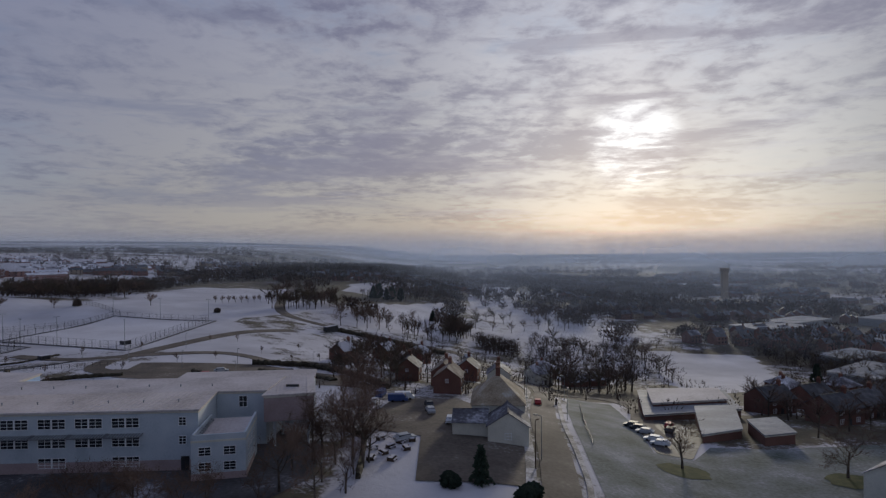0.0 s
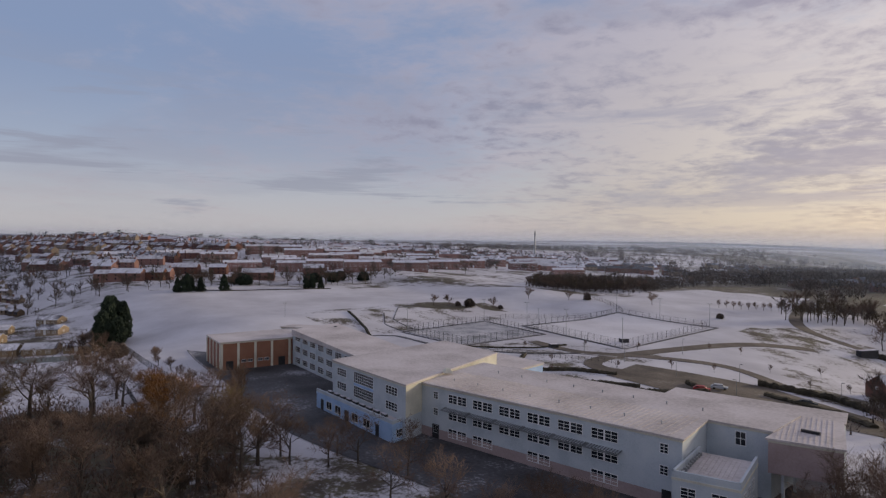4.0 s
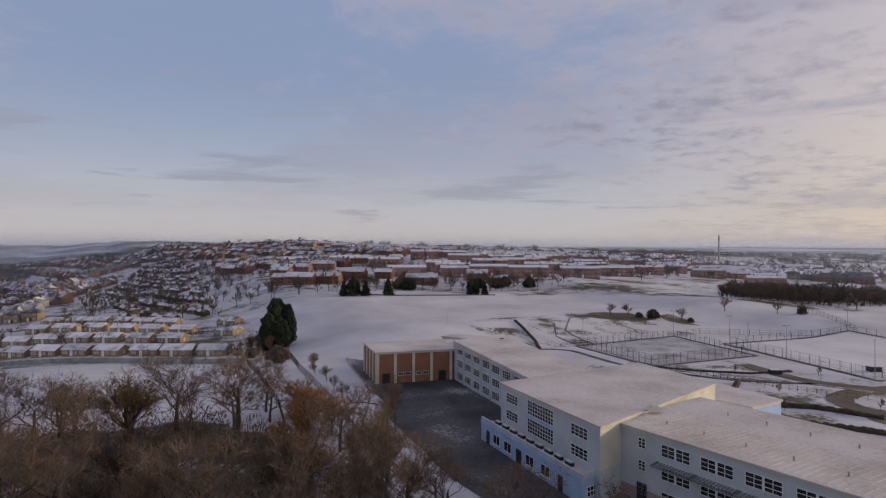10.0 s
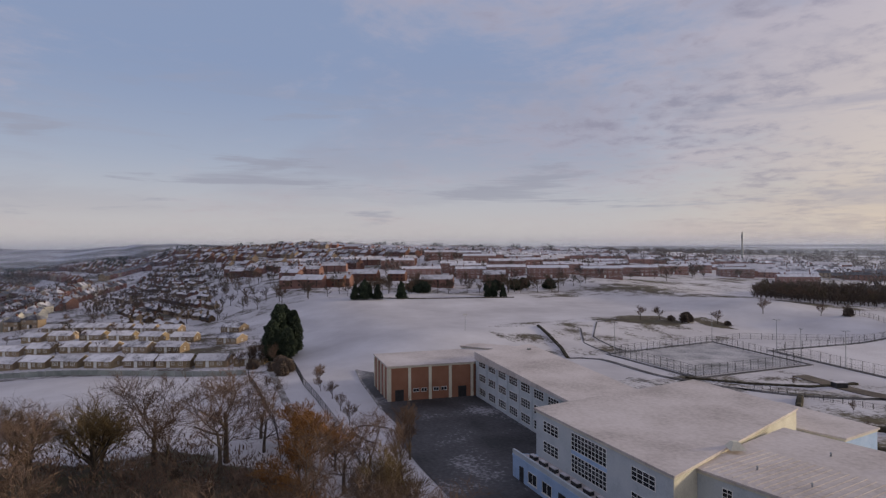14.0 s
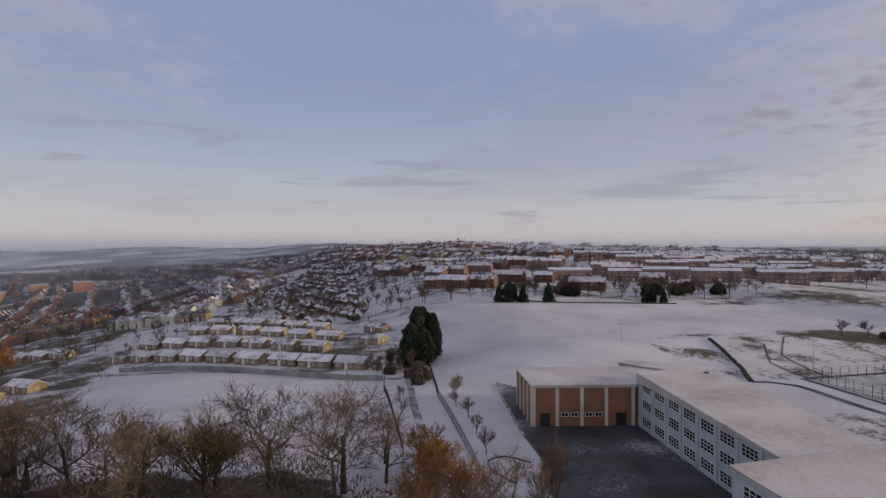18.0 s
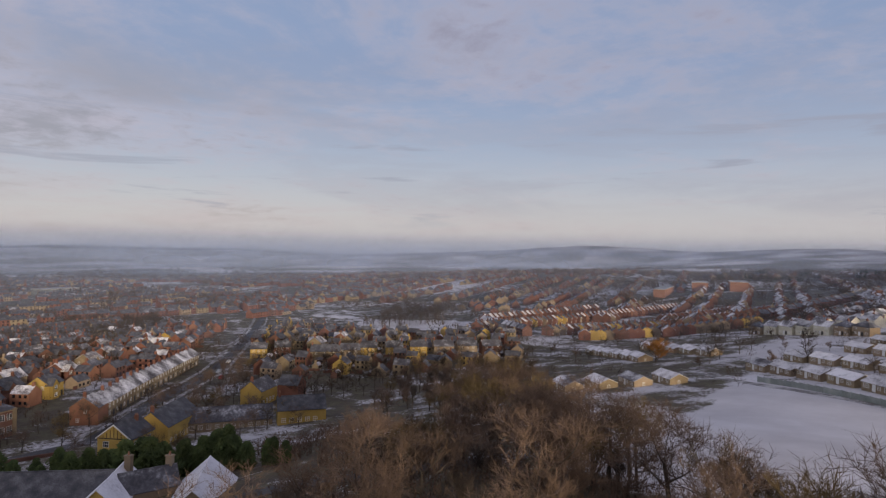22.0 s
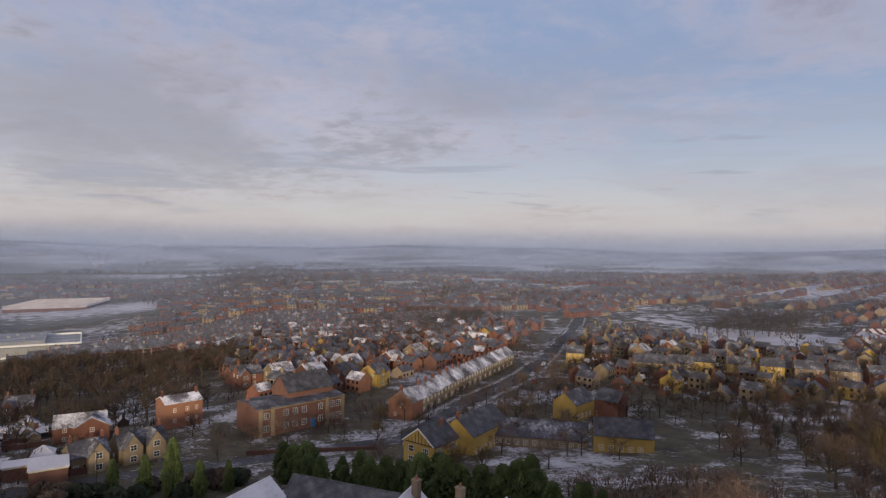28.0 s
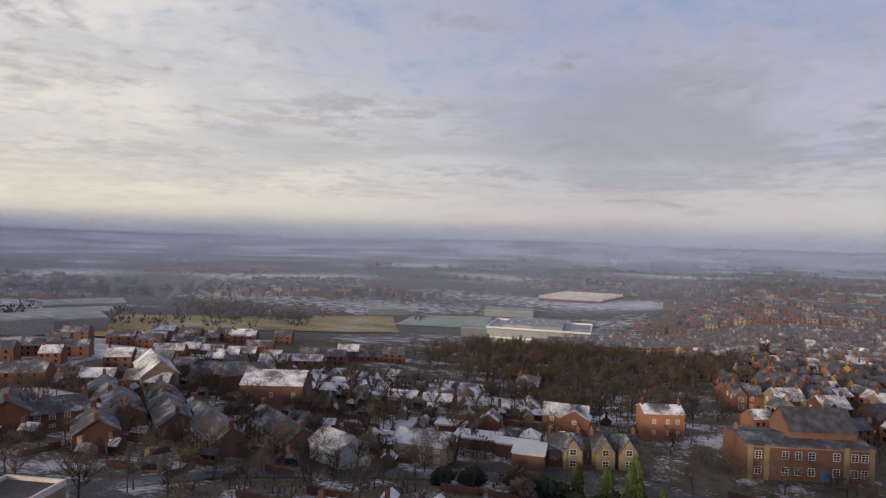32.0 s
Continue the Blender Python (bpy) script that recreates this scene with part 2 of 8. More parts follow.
WHITE_WALL = material("white_render", [(0.40, 0.44, 0.48), (0.48, 0.52, 0.56), (0.53, 0.56, 0.59)], 0.8, 0.3, 4.0, 0.1)
CREAM_WALL = material("cream_render", [(0.50, 0.475, 0.40), (0.60, 0.57, 0.48), (0.66, 0.63, 0.54)], 0.8, 0.3, 4.0, 0.1)
BLUE_WALL = material("pale_blue_render", [(0.30, 0.42, 0.62), (0.36, 0.50, 0.72), (0.42, 0.55, 0.75)], 0.75, 0.3, 4.0, 0.1)
PINK_WALL = material("dull_pink_cladding", [(0.30, 0.225, 0.22), (0.36, 0.275, 0.27), (0.40, 0.31, 0.30)], 0.7, 0.2, 3.0, 0.1)
GYM_BRICK = material("orange_brick", [(0.23, 0.108, 0.07), (0.28, 0.135, 0.088), (0.32, 0.165, 0.112)], 0.9, 0.3, 9.0, 0.2, spread=(0.3, 0.7))
FRAME = material("white_window_frame", [(0.66, 0.66, 0.66), (0.78, 0.78, 0.78)], 0.5, 1.0, 8.0)
GLASS = material("dark_window_glass", [(0.012, 0.014, 0.018), (0.03, 0.034, 0.042)], 0.08, 0.6, 3.0, spec=0.6)
DARK = material("dark_painted_metal", [(0.02, 0.02, 0.022), (0.045, 0.045, 0.05)], 0.5, 1.0, 9.0)
STEEL = material("galvanised_steel", [(0.22, 0.23, 0.24), (0.34, 0.35, 0.36)], 0.45, 1.0, 9.0, metal=0.6)
ASPHALT = material("wet_asphalt", [(0.025, 0.024, 0.026), (0.05, 0.047, 0.05), (0.075, 0.072, 0.078), (0.30, 0.29, 0.31)], 0.7, 0.09, 1.4, 0.2, spread=(0.36, 0.66))
ROAD = material("salted_road", [(0.066, 0.053, 0.044), (0.105, 0.085, 0.068), (0.15, 0.124, 0.10), (0.36, 0.33, 0.31)], 0.85, 0.10, 1.4, 0.2, spread=(0.36, 0.72))
PAVE = material("snowy_pavement", [(0.12, 0.11, 0.105), (0.24, 0.225, 0.22), (0.50, 0.48, 0.49)], 0.8, 0.25, 2.5, 0.2, spread=(0.4, 0.6))
BARK = material("bark", [(0.045, 0.036, 0.030), (0.085, 0.068, 0.055), (0.14, 0.115, 0.092)], 0.95, 0.8, 9.0, 0.4, rand=0.25)
TWIG = material("bare_twigs", [(0.098, 0.066, 0.050), (0.145, 0.098, 0.074), (0.20, 0.138, 0.104)], 0.95, 0.15, 4.0, rand=0.3)
TWIG_RED = material("russet_twigs", [(0.17, 0.080, 0.028), (0.27, 0.128, 0.042), (0.36, 0.18, 0.06)], 0.9, 0.3, 5.0, rand=0.2)
TWIG_OLIVE = material("olive_twigs", [(0.095, 0.068, 0.036), (0.15, 0.105, 0.05), (0.20, 0.145, 0.07)], 0.9, 0.15, 4.0, rand=0.25)
TWIG_DIM = material("dim_olive_twigs", [(0.055, 0.042, 0.030), (0.085, 0.066, 0.044), (0.12, 0.094, 0.060)], 0.95, 0.15, 4.0, rand=0.25)
NEEDLE = material("dark_needles", [(0.010, 0.016, 0.010), (0.018, 0.028, 0.017), (0.034, 0.044, 0.026)], 0.9, 0.5, 6.0, rand=0.3)
HEDGE_GREEN = material("conifer_hedge_green", [(0.026, 0.042, 0.014), (0.050, 0.072, 0.024), (0.082, 0.105, 0.036)], 0.9, 0.5, 6.0, rand=0.25)
SCRUB = material("winter_scrub", [(0.040, 0.030, 0.026), (0.068, 0.051, 0.042), (0.105, 0.080, 0.063)], 0.95, 0.12, 4.0, rand=0.3)
HEDGE = material("clipped_hedge", [(0.022, 0.020, 0.014), (0.045, 0.038, 0.026), (0.07, 0.06, 0.04)], 0.95, 0.8, 7.0, 0.3)
GRASS = material("bare_grass", [(0.055, 0.062, 0.022), (0.085, 0.090, 0.034), (0.13, 0.125, 0.05)], 0.95, 0.5, 6.0, 0.3)
TIMBER = material("dark_timber", [(0.05, 0.035, 0.025), (0.10, 0.07, 0.05)], 0.85, 0.8, 9.0, 0.2)

# ---- helpers for building ----
def smooth(a, b, v):
    t = min(1.0, max(0.0, (v - a) / (b - a)))
    return t * t * (3 - 2 * t)


def bump_at(x, y, cx, cy, r):
    return math.exp(-((x - cx) ** 2 + (y - cy) ** 2) / (r * r))


def ground_z(x, y):
    """The lie of the land: a plateau with the school, falling to the town in the south and the valley in the east and north."""
    far = math.hypot(x + 60, y)
    z = -28.0 * smooth(40, -170, y)
    z -= 10.0 * smooth(-170, -260, y) * smooth(-120, -40, x) + 6.0 * smooth(-200, -420, y)
    z -= 25.0 * smooth(-280, -600, y) * smooth(-150, 150, x)
    z -= 22.0 * smooth(115, 330, y) * smooth(-115, 20, x) + 8.0 * smooth(0, 60, x) * smooth(-60, 60, y)
    z -= 12.0 * smooth(60, 500, x) * smooth(-100, 100, y)
    z -= 4.0 * smooth(-205, -262, x) * smooth(125, 70, y) * smooth(-120, 0, y)
    z += 5.0 * smooth(-205, -255, x) * smooth(95, 150, y) * smooth(430, 330, y)
    z += 8.0 * smooth(-270, -440, x) * smooth(60, 170, y)
    z += 5.0 * smooth(-120, -200, x) * smooth(285, 340, y) * smooth(700, 450, y)
    z += 20.0 * smooth(-480, -1250, x) * smooth(-1900, -450, y) * smooth(1900, 600, y)
    z += 11.0 * smooth(-375, -650, x) * smooth(20, 330, y) * smooth(-2200, -1200, x)
    deep = smooth(500, 2600, far) * smooth(-900, 100, max(x, -y - 1400))
    z = z * (1 - deep) - 68.0 * deep
    z += 58.0 * smooth(1500, 4300, far) * smooth(-700, -2400, x) * smooth(-3200, -2000, y)
    z += (72.0 + 14.0 * smooth(-300, -2500, x)) * smooth(2900, 4500, far) * smooth(400, -1300, y) * (0.70 + 0.16 * math.sin(math.atan2(y, x) * 9.0) + 0.08 * math.sin(math.atan2(y, x) * 23.0))
    return z


def bm_box(bm, x0, y0, z0, x1, y1, z1, mat=0):
    v = [bm.verts.new(p) for p in ((x0, y0, z0), (x1, y0, z0), (x1, y1, z0), (x0, y1, z0), (x0, y0, z1), (x1, y0, z1), (x1, y1, z1), (x0, y1, z1))]
    for q in ((3, 2, 1, 0), (4, 5, 6, 7), (0, 1, 5, 4), (1, 2, 6, 5), (2, 3, 7, 6), (3, 0, 4, 7)):
        bm.faces.new([v[i] for i in q]).material_index = mat
    return v


def bm_prism(bm, ring, z0, z1, mat=0):
    """An upright prism over a closed ring of (x, y); z1 may be a list, one height a corner."""
    n = len(ring)
    tops = z1 if isinstance(z1, (list, tuple)) else [z1] * n
    lo = [bm.verts.new((x, y, z0)) for x, y in ring]
    hi = [bm.verts.new((x, y, t)) for (x, y), t in zip(ring, tops)]
    for i in range(n):
        j = (i + 1) % n
        bm.faces.new((lo[i], lo[j], hi[j], hi[i])).material_index = mat
    bm.faces.new(hi).material_index = mat
    bm.faces.new(lo[::-1]).material_index = mat


def mesh_of(name, bm, *mats):
    me = bpy.data.meshes.new(name)
    bmesh.ops.recalc_face_normals(bm, faces=bm.faces)
    bm.to_mesh(me)
    bm.free()
    for m in mats:
        me.materials.append(m)
    return me


def part(name, bm, mat, parent, label=""):
    """Links a bmesh, or a ready mesh, as one mesh object under a thing or part."""
    me = bm if isinstance(bm, bpy.types.Mesh) else mesh_of(name, bm, *(mat if isinstance(mat, tuple) else (mat,)))
    ob = new(name, me)
    ob.parent = parent
    if label:
        tagged(ob, label)
    return ob


def thing(name, label, category, m=None, group="", kind=""):
    ob = new(name)
    ob.empty_display_size = 0.5
    if m is not None:
        ob.matrix_world = m
    return tagged(ob, label, category, group, kind)


def structure(name, bm, mats, label, category="", kind="structure"):
    ob = new(name, mesh_of(name, bm, *mats))
    return tagged(ob, label, category, kind=kind)


def raw_mesh(name, verts, faces, *mats):
    me = bpy.data.meshes.new(name)
    me.from_pydata(verts, [], faces)
    for m in mats:
        me.materials.append(m)
    return me

# ---- ground ----
def inside(x, y, ring):
    hit = False
    j = len(ring) - 1
    for i in range(len(ring)):
        (xi, yi), (xj, yj) = ring[i], ring[j]
        if (yi > y) != (yj > y) and x < (xj - xi) * (y - yi) / (yj - yi) + xi:
            hit = not hit
        j = i
    return hit


SNOWFIELDS = [
    [(-30, 128), (-95, 128), (-150, 66), (-215, 86), (-262, 92), (-300, 110), (-385, 128), (-360, 190), (-330, 300), (-240, 345), (-160, 400), (-120, 330), (-60, 225)],
    [(-200, 345), (-195, 470), (-130, 505), (-85, 360), (-118, 300)],
    [(-310, -12), (-250, 78), (-205, 74), (-165, 55), (-178, -5)],
    [(24, 96), (27, 140), (40, 205), (56, 200), (48, 150), (70, 134), (110, 140), (170, 128), (165, 92), (60, 82)],
    [(100, 240), (120, 380), (185, 370), (150, 255)],
    [(-435, -456), (-470, -416), (-378, -300), (-420, -231), (-500, -300)],
    [(-215, 86), (-262, 92), (-268, 60), (-225, 76)],
    [(60, -95), (90, -80), (110, -120), (75, -130)],
    [(-16, 122), (-4, 121), (-4, 98), (12, 97), (12, 86), (-15, 86)],
    [(-152, 64), (-152, 92), (-138, 87), (-124, 85), (-100, 83), (-96, 76), (-125, 71)],
    [(-10, -215), (-48, -215), (-48, -240), (-8, -240)],
    [(-268, 58), (-205, 72), (-165, 53), (-148, 64), (-215, 92), (-262, 94)],
    [(-66, 350), (-68, 400), (-58, 470), (-5, 580), (4, 500), (-6, 420), (-20, 376), (-44, 352)],
    [(-86, 530), (-92, 610), (-70, 720), (-29, 819), (-22, 700), (-37, 616), (-60, 530)],
    [(30, 560), (26, 680), (40, 900), (53, 1100), (110, 1100), (100, 800), (52, 560)],
]
GREENS = [(-248, 248, 9), (-241, 262, 8), (-231, 280, 9), (47, 120, 4.6), (78, 117, 4.6), (92, 119, 4.4), (-300, -24, 7), (-60, 80, 10)]


def cover(x, y):
    """How much snow lies on the ground, 0 to 1."""
    far = math.hypot(x + 60, y)
    s = 0.46 + 0.16 * noise.noise((x / 60, y / 60, 1.0))
    if y > 200 or x > 130:
        s = (0.53 if -130 < x < 110 and y < 420 else 0.42) + 0.6 * noise.noise((x / 170, y / 120, 4.0))
    if far > 750:
        s = (0.40 if far < 2400 else 0.50) + 0.45 * noise.noise((x / 330, y / 200, 7.0))
    if x < -255 and y > -45 and far < 1500:
        s = 0.60 + 0.30 * noise.noise((x / 45, y / 45, 9.0))
    if -195 < x < -60 and -90 < y < 62 and not inside(x, y, SNOWFIELDS[2]):
        s = 0.36
    if -420 < x < 130 and -520 < y < -95:
        s = 0.42 + 0.20 * noise.noise((x / 40, y / 40, 21.0))
    for ring in SNOWFIELDS:
        if inside(x, y, ring):
            s = 0.94 + 0.22 * noise.noise((x / 34, y / 34, 2.0)) + 0.10 * noise.noise((x / 9, y / 9, 5.0))
            break
    if -130 < x < -22 and 126 < y < 210:
        s = max(s, 0.74)
    if inside(x, y, SNOWFIELDS[3]):
        s = 0.68 + 0.12 * noise.noise((x / 14, y / 14, 6.0))
    if -172 < x < -96 and 142 < y < 224 or -262 < x < -203 and 168 < y < 262:
        s = min(s, 0.60 + 0.26 * noise.noise((x / 12, y / 12, 3.0)))
    for gx, gy, r in GREENS:
        d = math.hypot((x - gx) / 1.3, y - gy)
        if d < r:
            s = min(s, 0.34)
    return s


def axis(fine, count):
    a, s = [i * fine for i in range(count)], fine
    while a[-1] < 4850:
        s *= 1.075
        a.append(a[-1] + s)
    return [-v for v in a[:0:-1]] + a


def ground_material():
    m = bpy.data.materials.new("snowy_ground")
    m.use_nodes = True
    N, L = m.node_tree.nodes, m.node_tree.links
    b = N["Principled BSDF"]
    b.inputs["Roughness"].default_value = 0.85
    b.inputs["Specular IOR Level"].default_value = 0.2
    pos = N.new("ShaderNodeNewGeometry").outputs["Position"]

    def tex(scale, detail, rough=0.6):
        n = N.new("ShaderNodeTexNoise")
        n.inputs["Scale"].default_value, n.inputs["Detail"].default_value, n.inputs["Roughness"].default_value = scale, detail, rough
        L.new(pos, n.inputs["Vector"])
        return n.outputs["Fac"]

    def ramp(v, stops):
        n = N.new("ShaderNodeValToRGB")
        e = n.color_ramp.elements
        for i, (p, c) in enumerate(stops):
            q = e[i] if i < 2 else e.new(p)
            q.position, q.color = p, (*c, 1)
        L.new(v, n.inputs[0])
        return n.outputs[0]

    def op(kind, a, c):
        n = N.new("ShaderNodeMath")
        n.operation = kind
        for i, v in enumerate((a, c)):
            if isinstance(v, float):
                n.inputs[i].default_value = v
            else:
                L.new(v, n.inputs[i])
        return n.outputs[0]

    att = N.new("ShaderNodeAttribute")
    att.attribute_name = "snow_cover"
    patch = op("ADD", op("MULTIPLY", tex(0.09, 5), 0.6), op("MULTIPLY", tex(0.9, 4, 0.7), 0.4))
    snow = op("ADD", att.outputs["Fac"], op("MULTIPLY", op("SUBTRACT", patch, 0.5), 1.5))
    rng = N.new("ShaderNodeMapRange")
    rng.interpolation_type = "SMOOTHSTEP"
    L.new(snow, rng.inputs[0])
    rng.inputs[1].default_value, rng.inputs[2].default_value = 0.42, 0.62
    white = ramp(tex(0.035, 6), [(0.3, (0.43, 0.41, 0.435)), (0.5, (0.53, 0.51, 0.535)), (0.7, (0.63, 0.61, 0.64))])
    earth = ramp(tex(0.16, 7, 0.7), [(0.3, (0.045, 0.036, 0.030)), (0.45, (0.080, 0.064, 0.048)), (0.58, (0.10, 0.088, 0.055)), (0.72, (0.15, 0.125, 0.095))])
    mix = N.new("ShaderNodeMix")
    mix.data_type = "RGBA"
    L.new(rng.outputs[0], mix.inputs[0])
    L.new(earth, mix.inputs[6])
    L.new(white, mix.inputs[7])
    L.new(mix.outputs[2], b.inputs["Base Color"])
    bp = N.new("ShaderNodeBump")
    bp.inputs["Strength"].default_value, bp.inputs["Distance"].default_value = 0.5, 0.25
    L.new(tex(0.7, 6, 0.65), bp.inputs["Height"])
    L.new(bp.outputs[0], b.inputs["Normal"])
    return m


xs = [v - 100 for v in axis(5.0, 62)]
ys = axis(5.0, 70)
nx = len(xs)
gverts = [(x, y, ground_z(x, y)) for y in ys for x in xs]
gfaces = [(j * nx + i, j * nx + i + 1, (j + 1) * nx + i + 1, (j + 1) * nx + i) for j in range(len(ys) - 1) for i in range(nx - 1)]
gme = raw_mesh("ground", gverts, gfaces, ground_material())
gat = gme.attributes.new("snow_cover", "FLOAT", "POINT")
gat.data.foreach_set("value", [cover(x, y) for x, y, z in gverts])
for f in gme.polygons:
    f.use_smooth = True
tagged(new("ground", gme), "rolling ground under thin patchy snow", "ground", kind="structure")


def strip(name, label, line, width, mat, lift=0.12, thick=0.10, step=4.0, straight=False):
    """A road or path laid along a line over the ground."""
    pts = [Vector(p) for p in line]
    out = []
    for i in range(len(pts) - 1):
        p0, p1, p2, p3 = pts[max(i - 1, 0)], pts[i], pts[i + 1], pts[min(i + 2, len(pts) - 1)]
        k = max(1, int((p2 - p1).length / step))
        for j in range(k):
            t = j / k
            if straight:
                out.append(p1.lerp(p2, t))
                continue
            out.append(0.5 * ((2 * p1) + (p2 - p0) * t + (2 * p0 - 5 * p1 + 4 * p2 - p3) * t * t + (3 * p1 - p0 - 3 * p2 + p3) * t ** 3))
    out.append(pts[-1])
    v, f = [], []
    cols = 5
    for i, p in enumerate(out):
        d = (out[min(i + 1, len(out) - 1)] - out[max(i - 1, 0)]).normalized()
        n = Vector((d.y, -d.x))
        for c in range(cols):
            q = p + n * width * (c / (cols - 1) - 0.5)
            v.append((q.x, q.y, ground_z(q.x, q.y) + lift))
        for c in (0, cols - 1):
            q = p + n * width * (c / (cols - 1) - 0.5)
            v.append((q.x, q.y, ground_z(q.x, q.y) + lift - thick - 0.2))
    s = cols + 2
    for i in range(len(out) - 1):
        a, b = i * s, (i + 1) * s
        for c in range(cols - 1):
            f.append((a + c, a + c + 1, b + c + 1, b + c))
        f.append((a + cols, a, b, b + cols))
        f.append((a + cols - 1, a + cols + 1, b + cols + 1, b + cols - 1))
    me = raw_mesh(name, v, f, mat)
    return tagged(new(name, me), label, kind="structure")


def patch(name, label, ring, mat, lift=0.14, cells=26):
    """A flat surfaced area over the ground, bounded by a ring."""
    x0, x1 = min(p[0] for p in ring), max(p[0] for p in ring)
    y0, y1 = min(p[1] for p in ring), max(p[1] for p in ring)
    bm = bmesh.new()
    vs = [bm.verts.new((x, y, 0)) for x, y in ring]
    bm.faces.new(vs)
    for i in range(1, cells):
        for co, no in (((x0 + (x1 - x0) * i / cells, 0, 0), (1, 0, 0)), ((0, y0 + (y1 - y0) * i / cells, 0), (0, 1, 0))):
            bmesh.ops.bisect_plane(bm, geom=bm.verts[:] + bm.edges[:] + bm.faces[:], plane_co=co, plane_no=no)
    for v in bm.verts:
        v.co.z = ground_z(v.co.x, v.co.y) + lift
    return structure(name, bm, [mat], label)


strip("road_main", "salted grey main road with snowy verges", [(10, 40), (14, 70), (18.5, 97), (21, 118), (23, 142), (27.5, 172), (33, 205), (34, 235), (25, 285), (10, 325), (-20, 338), (-60, 333), (-92, 350), (-112, 420), (-128, 520), (-150, 620)], 6.4, ROAD)
strip("pavement_east", "snow dusted pavement beside the road", [(15.5, 70), (23.2, 97), (25.7, 118), (27.7, 142), (32.2, 172), (38.0, 202)], 1.1, PAVE, 0.2, 0.12)
strip("pavement_west", "snow dusted pavement beside the road", [(9, 70), (13.6, 97), (16.1, 118), (18.2, 142), (22.4, 172), (27.6, 205), (28, 235)], 1.8, PAVE, 0.2, 0.12)
strip("road_side", "icy side road by the community centre", [(33, 208), (48, 218), (58, 214), (60, 190), (52, 160), (50, 140)], 6.0, ROAD, 0.16)
strip("road_drive", "school drive curving round the car park", [(-20, 175), (-34, 182), (-62, 196), (-85, 190), (-105, 186), (-112, 200), (-104, 235), (-92, 275), (-75, 300)], 6.0, ROAD)
strip("road_loop", "snowy loop of the school drive", [(-60, 215), (-80, 225), (-103, 215), (-125, 205), (-150, 212)], 5.0, ROAD, 0.15)
strip("road_service", "service lane beside the school", [(-14, 168), (-22, 150), (-20, 135), (-24, 118)], 6.0, PAVE, 0.14)
strip("road_south", "main road falling to the town", [(-150, -160), (-185, -196), (-216, -224), (-240, -251), (-289, -318), (-365, -423), (-394, -467), (-420, -540), (-440, -700)], 5.6, ASPHALT)
strip("road_school_lane", "dark wet lane below the woods", [(-40, -138), (-70, -148), (-97, -150), (-121, -156), (-150, -160)], 6.0, ASPHALT)
strip("road_yard_lane", "dark lane beside the old school", [(-190, -12), (-162, -36), (-146, -50), (-120, -52), (-80, -58), (-40, -62), (-5, -66), (20, -50)], 6.5, ASPHALT)
strip("road_estate", "dark estate road between houses", [(-5, -66), (-14, -95), (-45, -128), (-60, -137)], 6.5, ASPHALT, 0.16)
strip("road_curved", "pale road climbing through the far estate", [(-560, -160), (-700, -240), (-844, -232), (-960, -198), (-1010, -120), (-1100, -90)], 10, PAVE, 0.3)
strip("footpath", "trodden footpath across the snow", [(-262, 88), (-235, 84), (-205, 79), (-168, 74), (-130, 66), (-100, 58)], 1.8, PAVE, 0.12)
strip("kerb_path", "snowy path beside the field fence", [(-330, -40), (-300, -6), (-262, 62), (-247, 84)], 3.0, PAVE, 0.12)
for nm, ln in (("court", [(-162, 184), (-204.5, 191), (-205, 246), (-158, 231), (-162, 184)]), ("pitch", [(-116, 222), (-181, 245), (-171, 315), (-115, 306), (-116, 222)])):
    strip("kerb_" + nm, "dark tarmac margin round the " + nm, ln, 1.4, ASPHALT, 0.13, straight=True)
strip("kerb_bank", "dark wet path along the bank", [(-205, 174), (-198, 182), (-170, 178), (-150, 182), (-134, 190), (-122, 204)], 1.8, ASPHALT, 0.13)
strip("kerb_upper", "dark path line over the upper field", [(-203, 193), (-222, 196), (-240, 210)], 0.6, ASPHALT, 0.12, straight=True)
strip("kerb_upper_two", "dark path line over the upper field", [(-203, 200), (-228, 206), (-248, 226), (-250, 240)], 0.5, ASPHALT, 0.12, straight=True)
strip("kerb_yard", "pale kerb edge of the school yard", [(-222, 106), (-204, 101), (-190, 98), (-174, 94.5)], 0.5, PAVE, 0.22)
strip("kerb_loop", "dark kerb loop beside the school yard", [(-160, 90), (-164, 87), (-163, 83.5), (-158, 82.5), (-152, 84)], 0.2, ASPHALT, 0.2, step=1.5)
strip("garden_path", "grey path through the school garden", [(-100, 150), (-110, 160), (-128, 168), (-150, 172), (-172, 168)], 2.2, PAVE, 0.12)
strip("garden_path_two", "grey path beside the ball court", [(-150, 172), (-146, 184), (-128, 200), (-110, 206)], 2.4, PAVE, 0.13)
patch("school_yard", "wet dark tarmac school yard with melting snow", [(-222, 106), (-204, 101), (-190, 98), (-174, 94.5), (-161, 92.5), (-150, 88), (-138, 86), (-124, 84), (-112, 82), (-98, 82), (-30, 86), (-22, 100), (-24, 118), (-40, 130), (-176, 124)], ASPHALT, 0.10, 40)
patch("pub_car_park", "wet brown car park beside the pub", [(-19, 128), (-5, 121), (-5, 98), (0, 97.5), (13.5, 97.5), (15.5, 118), (17, 132), (3, 158), (-13, 158)], ROAD, 0.13, 20)
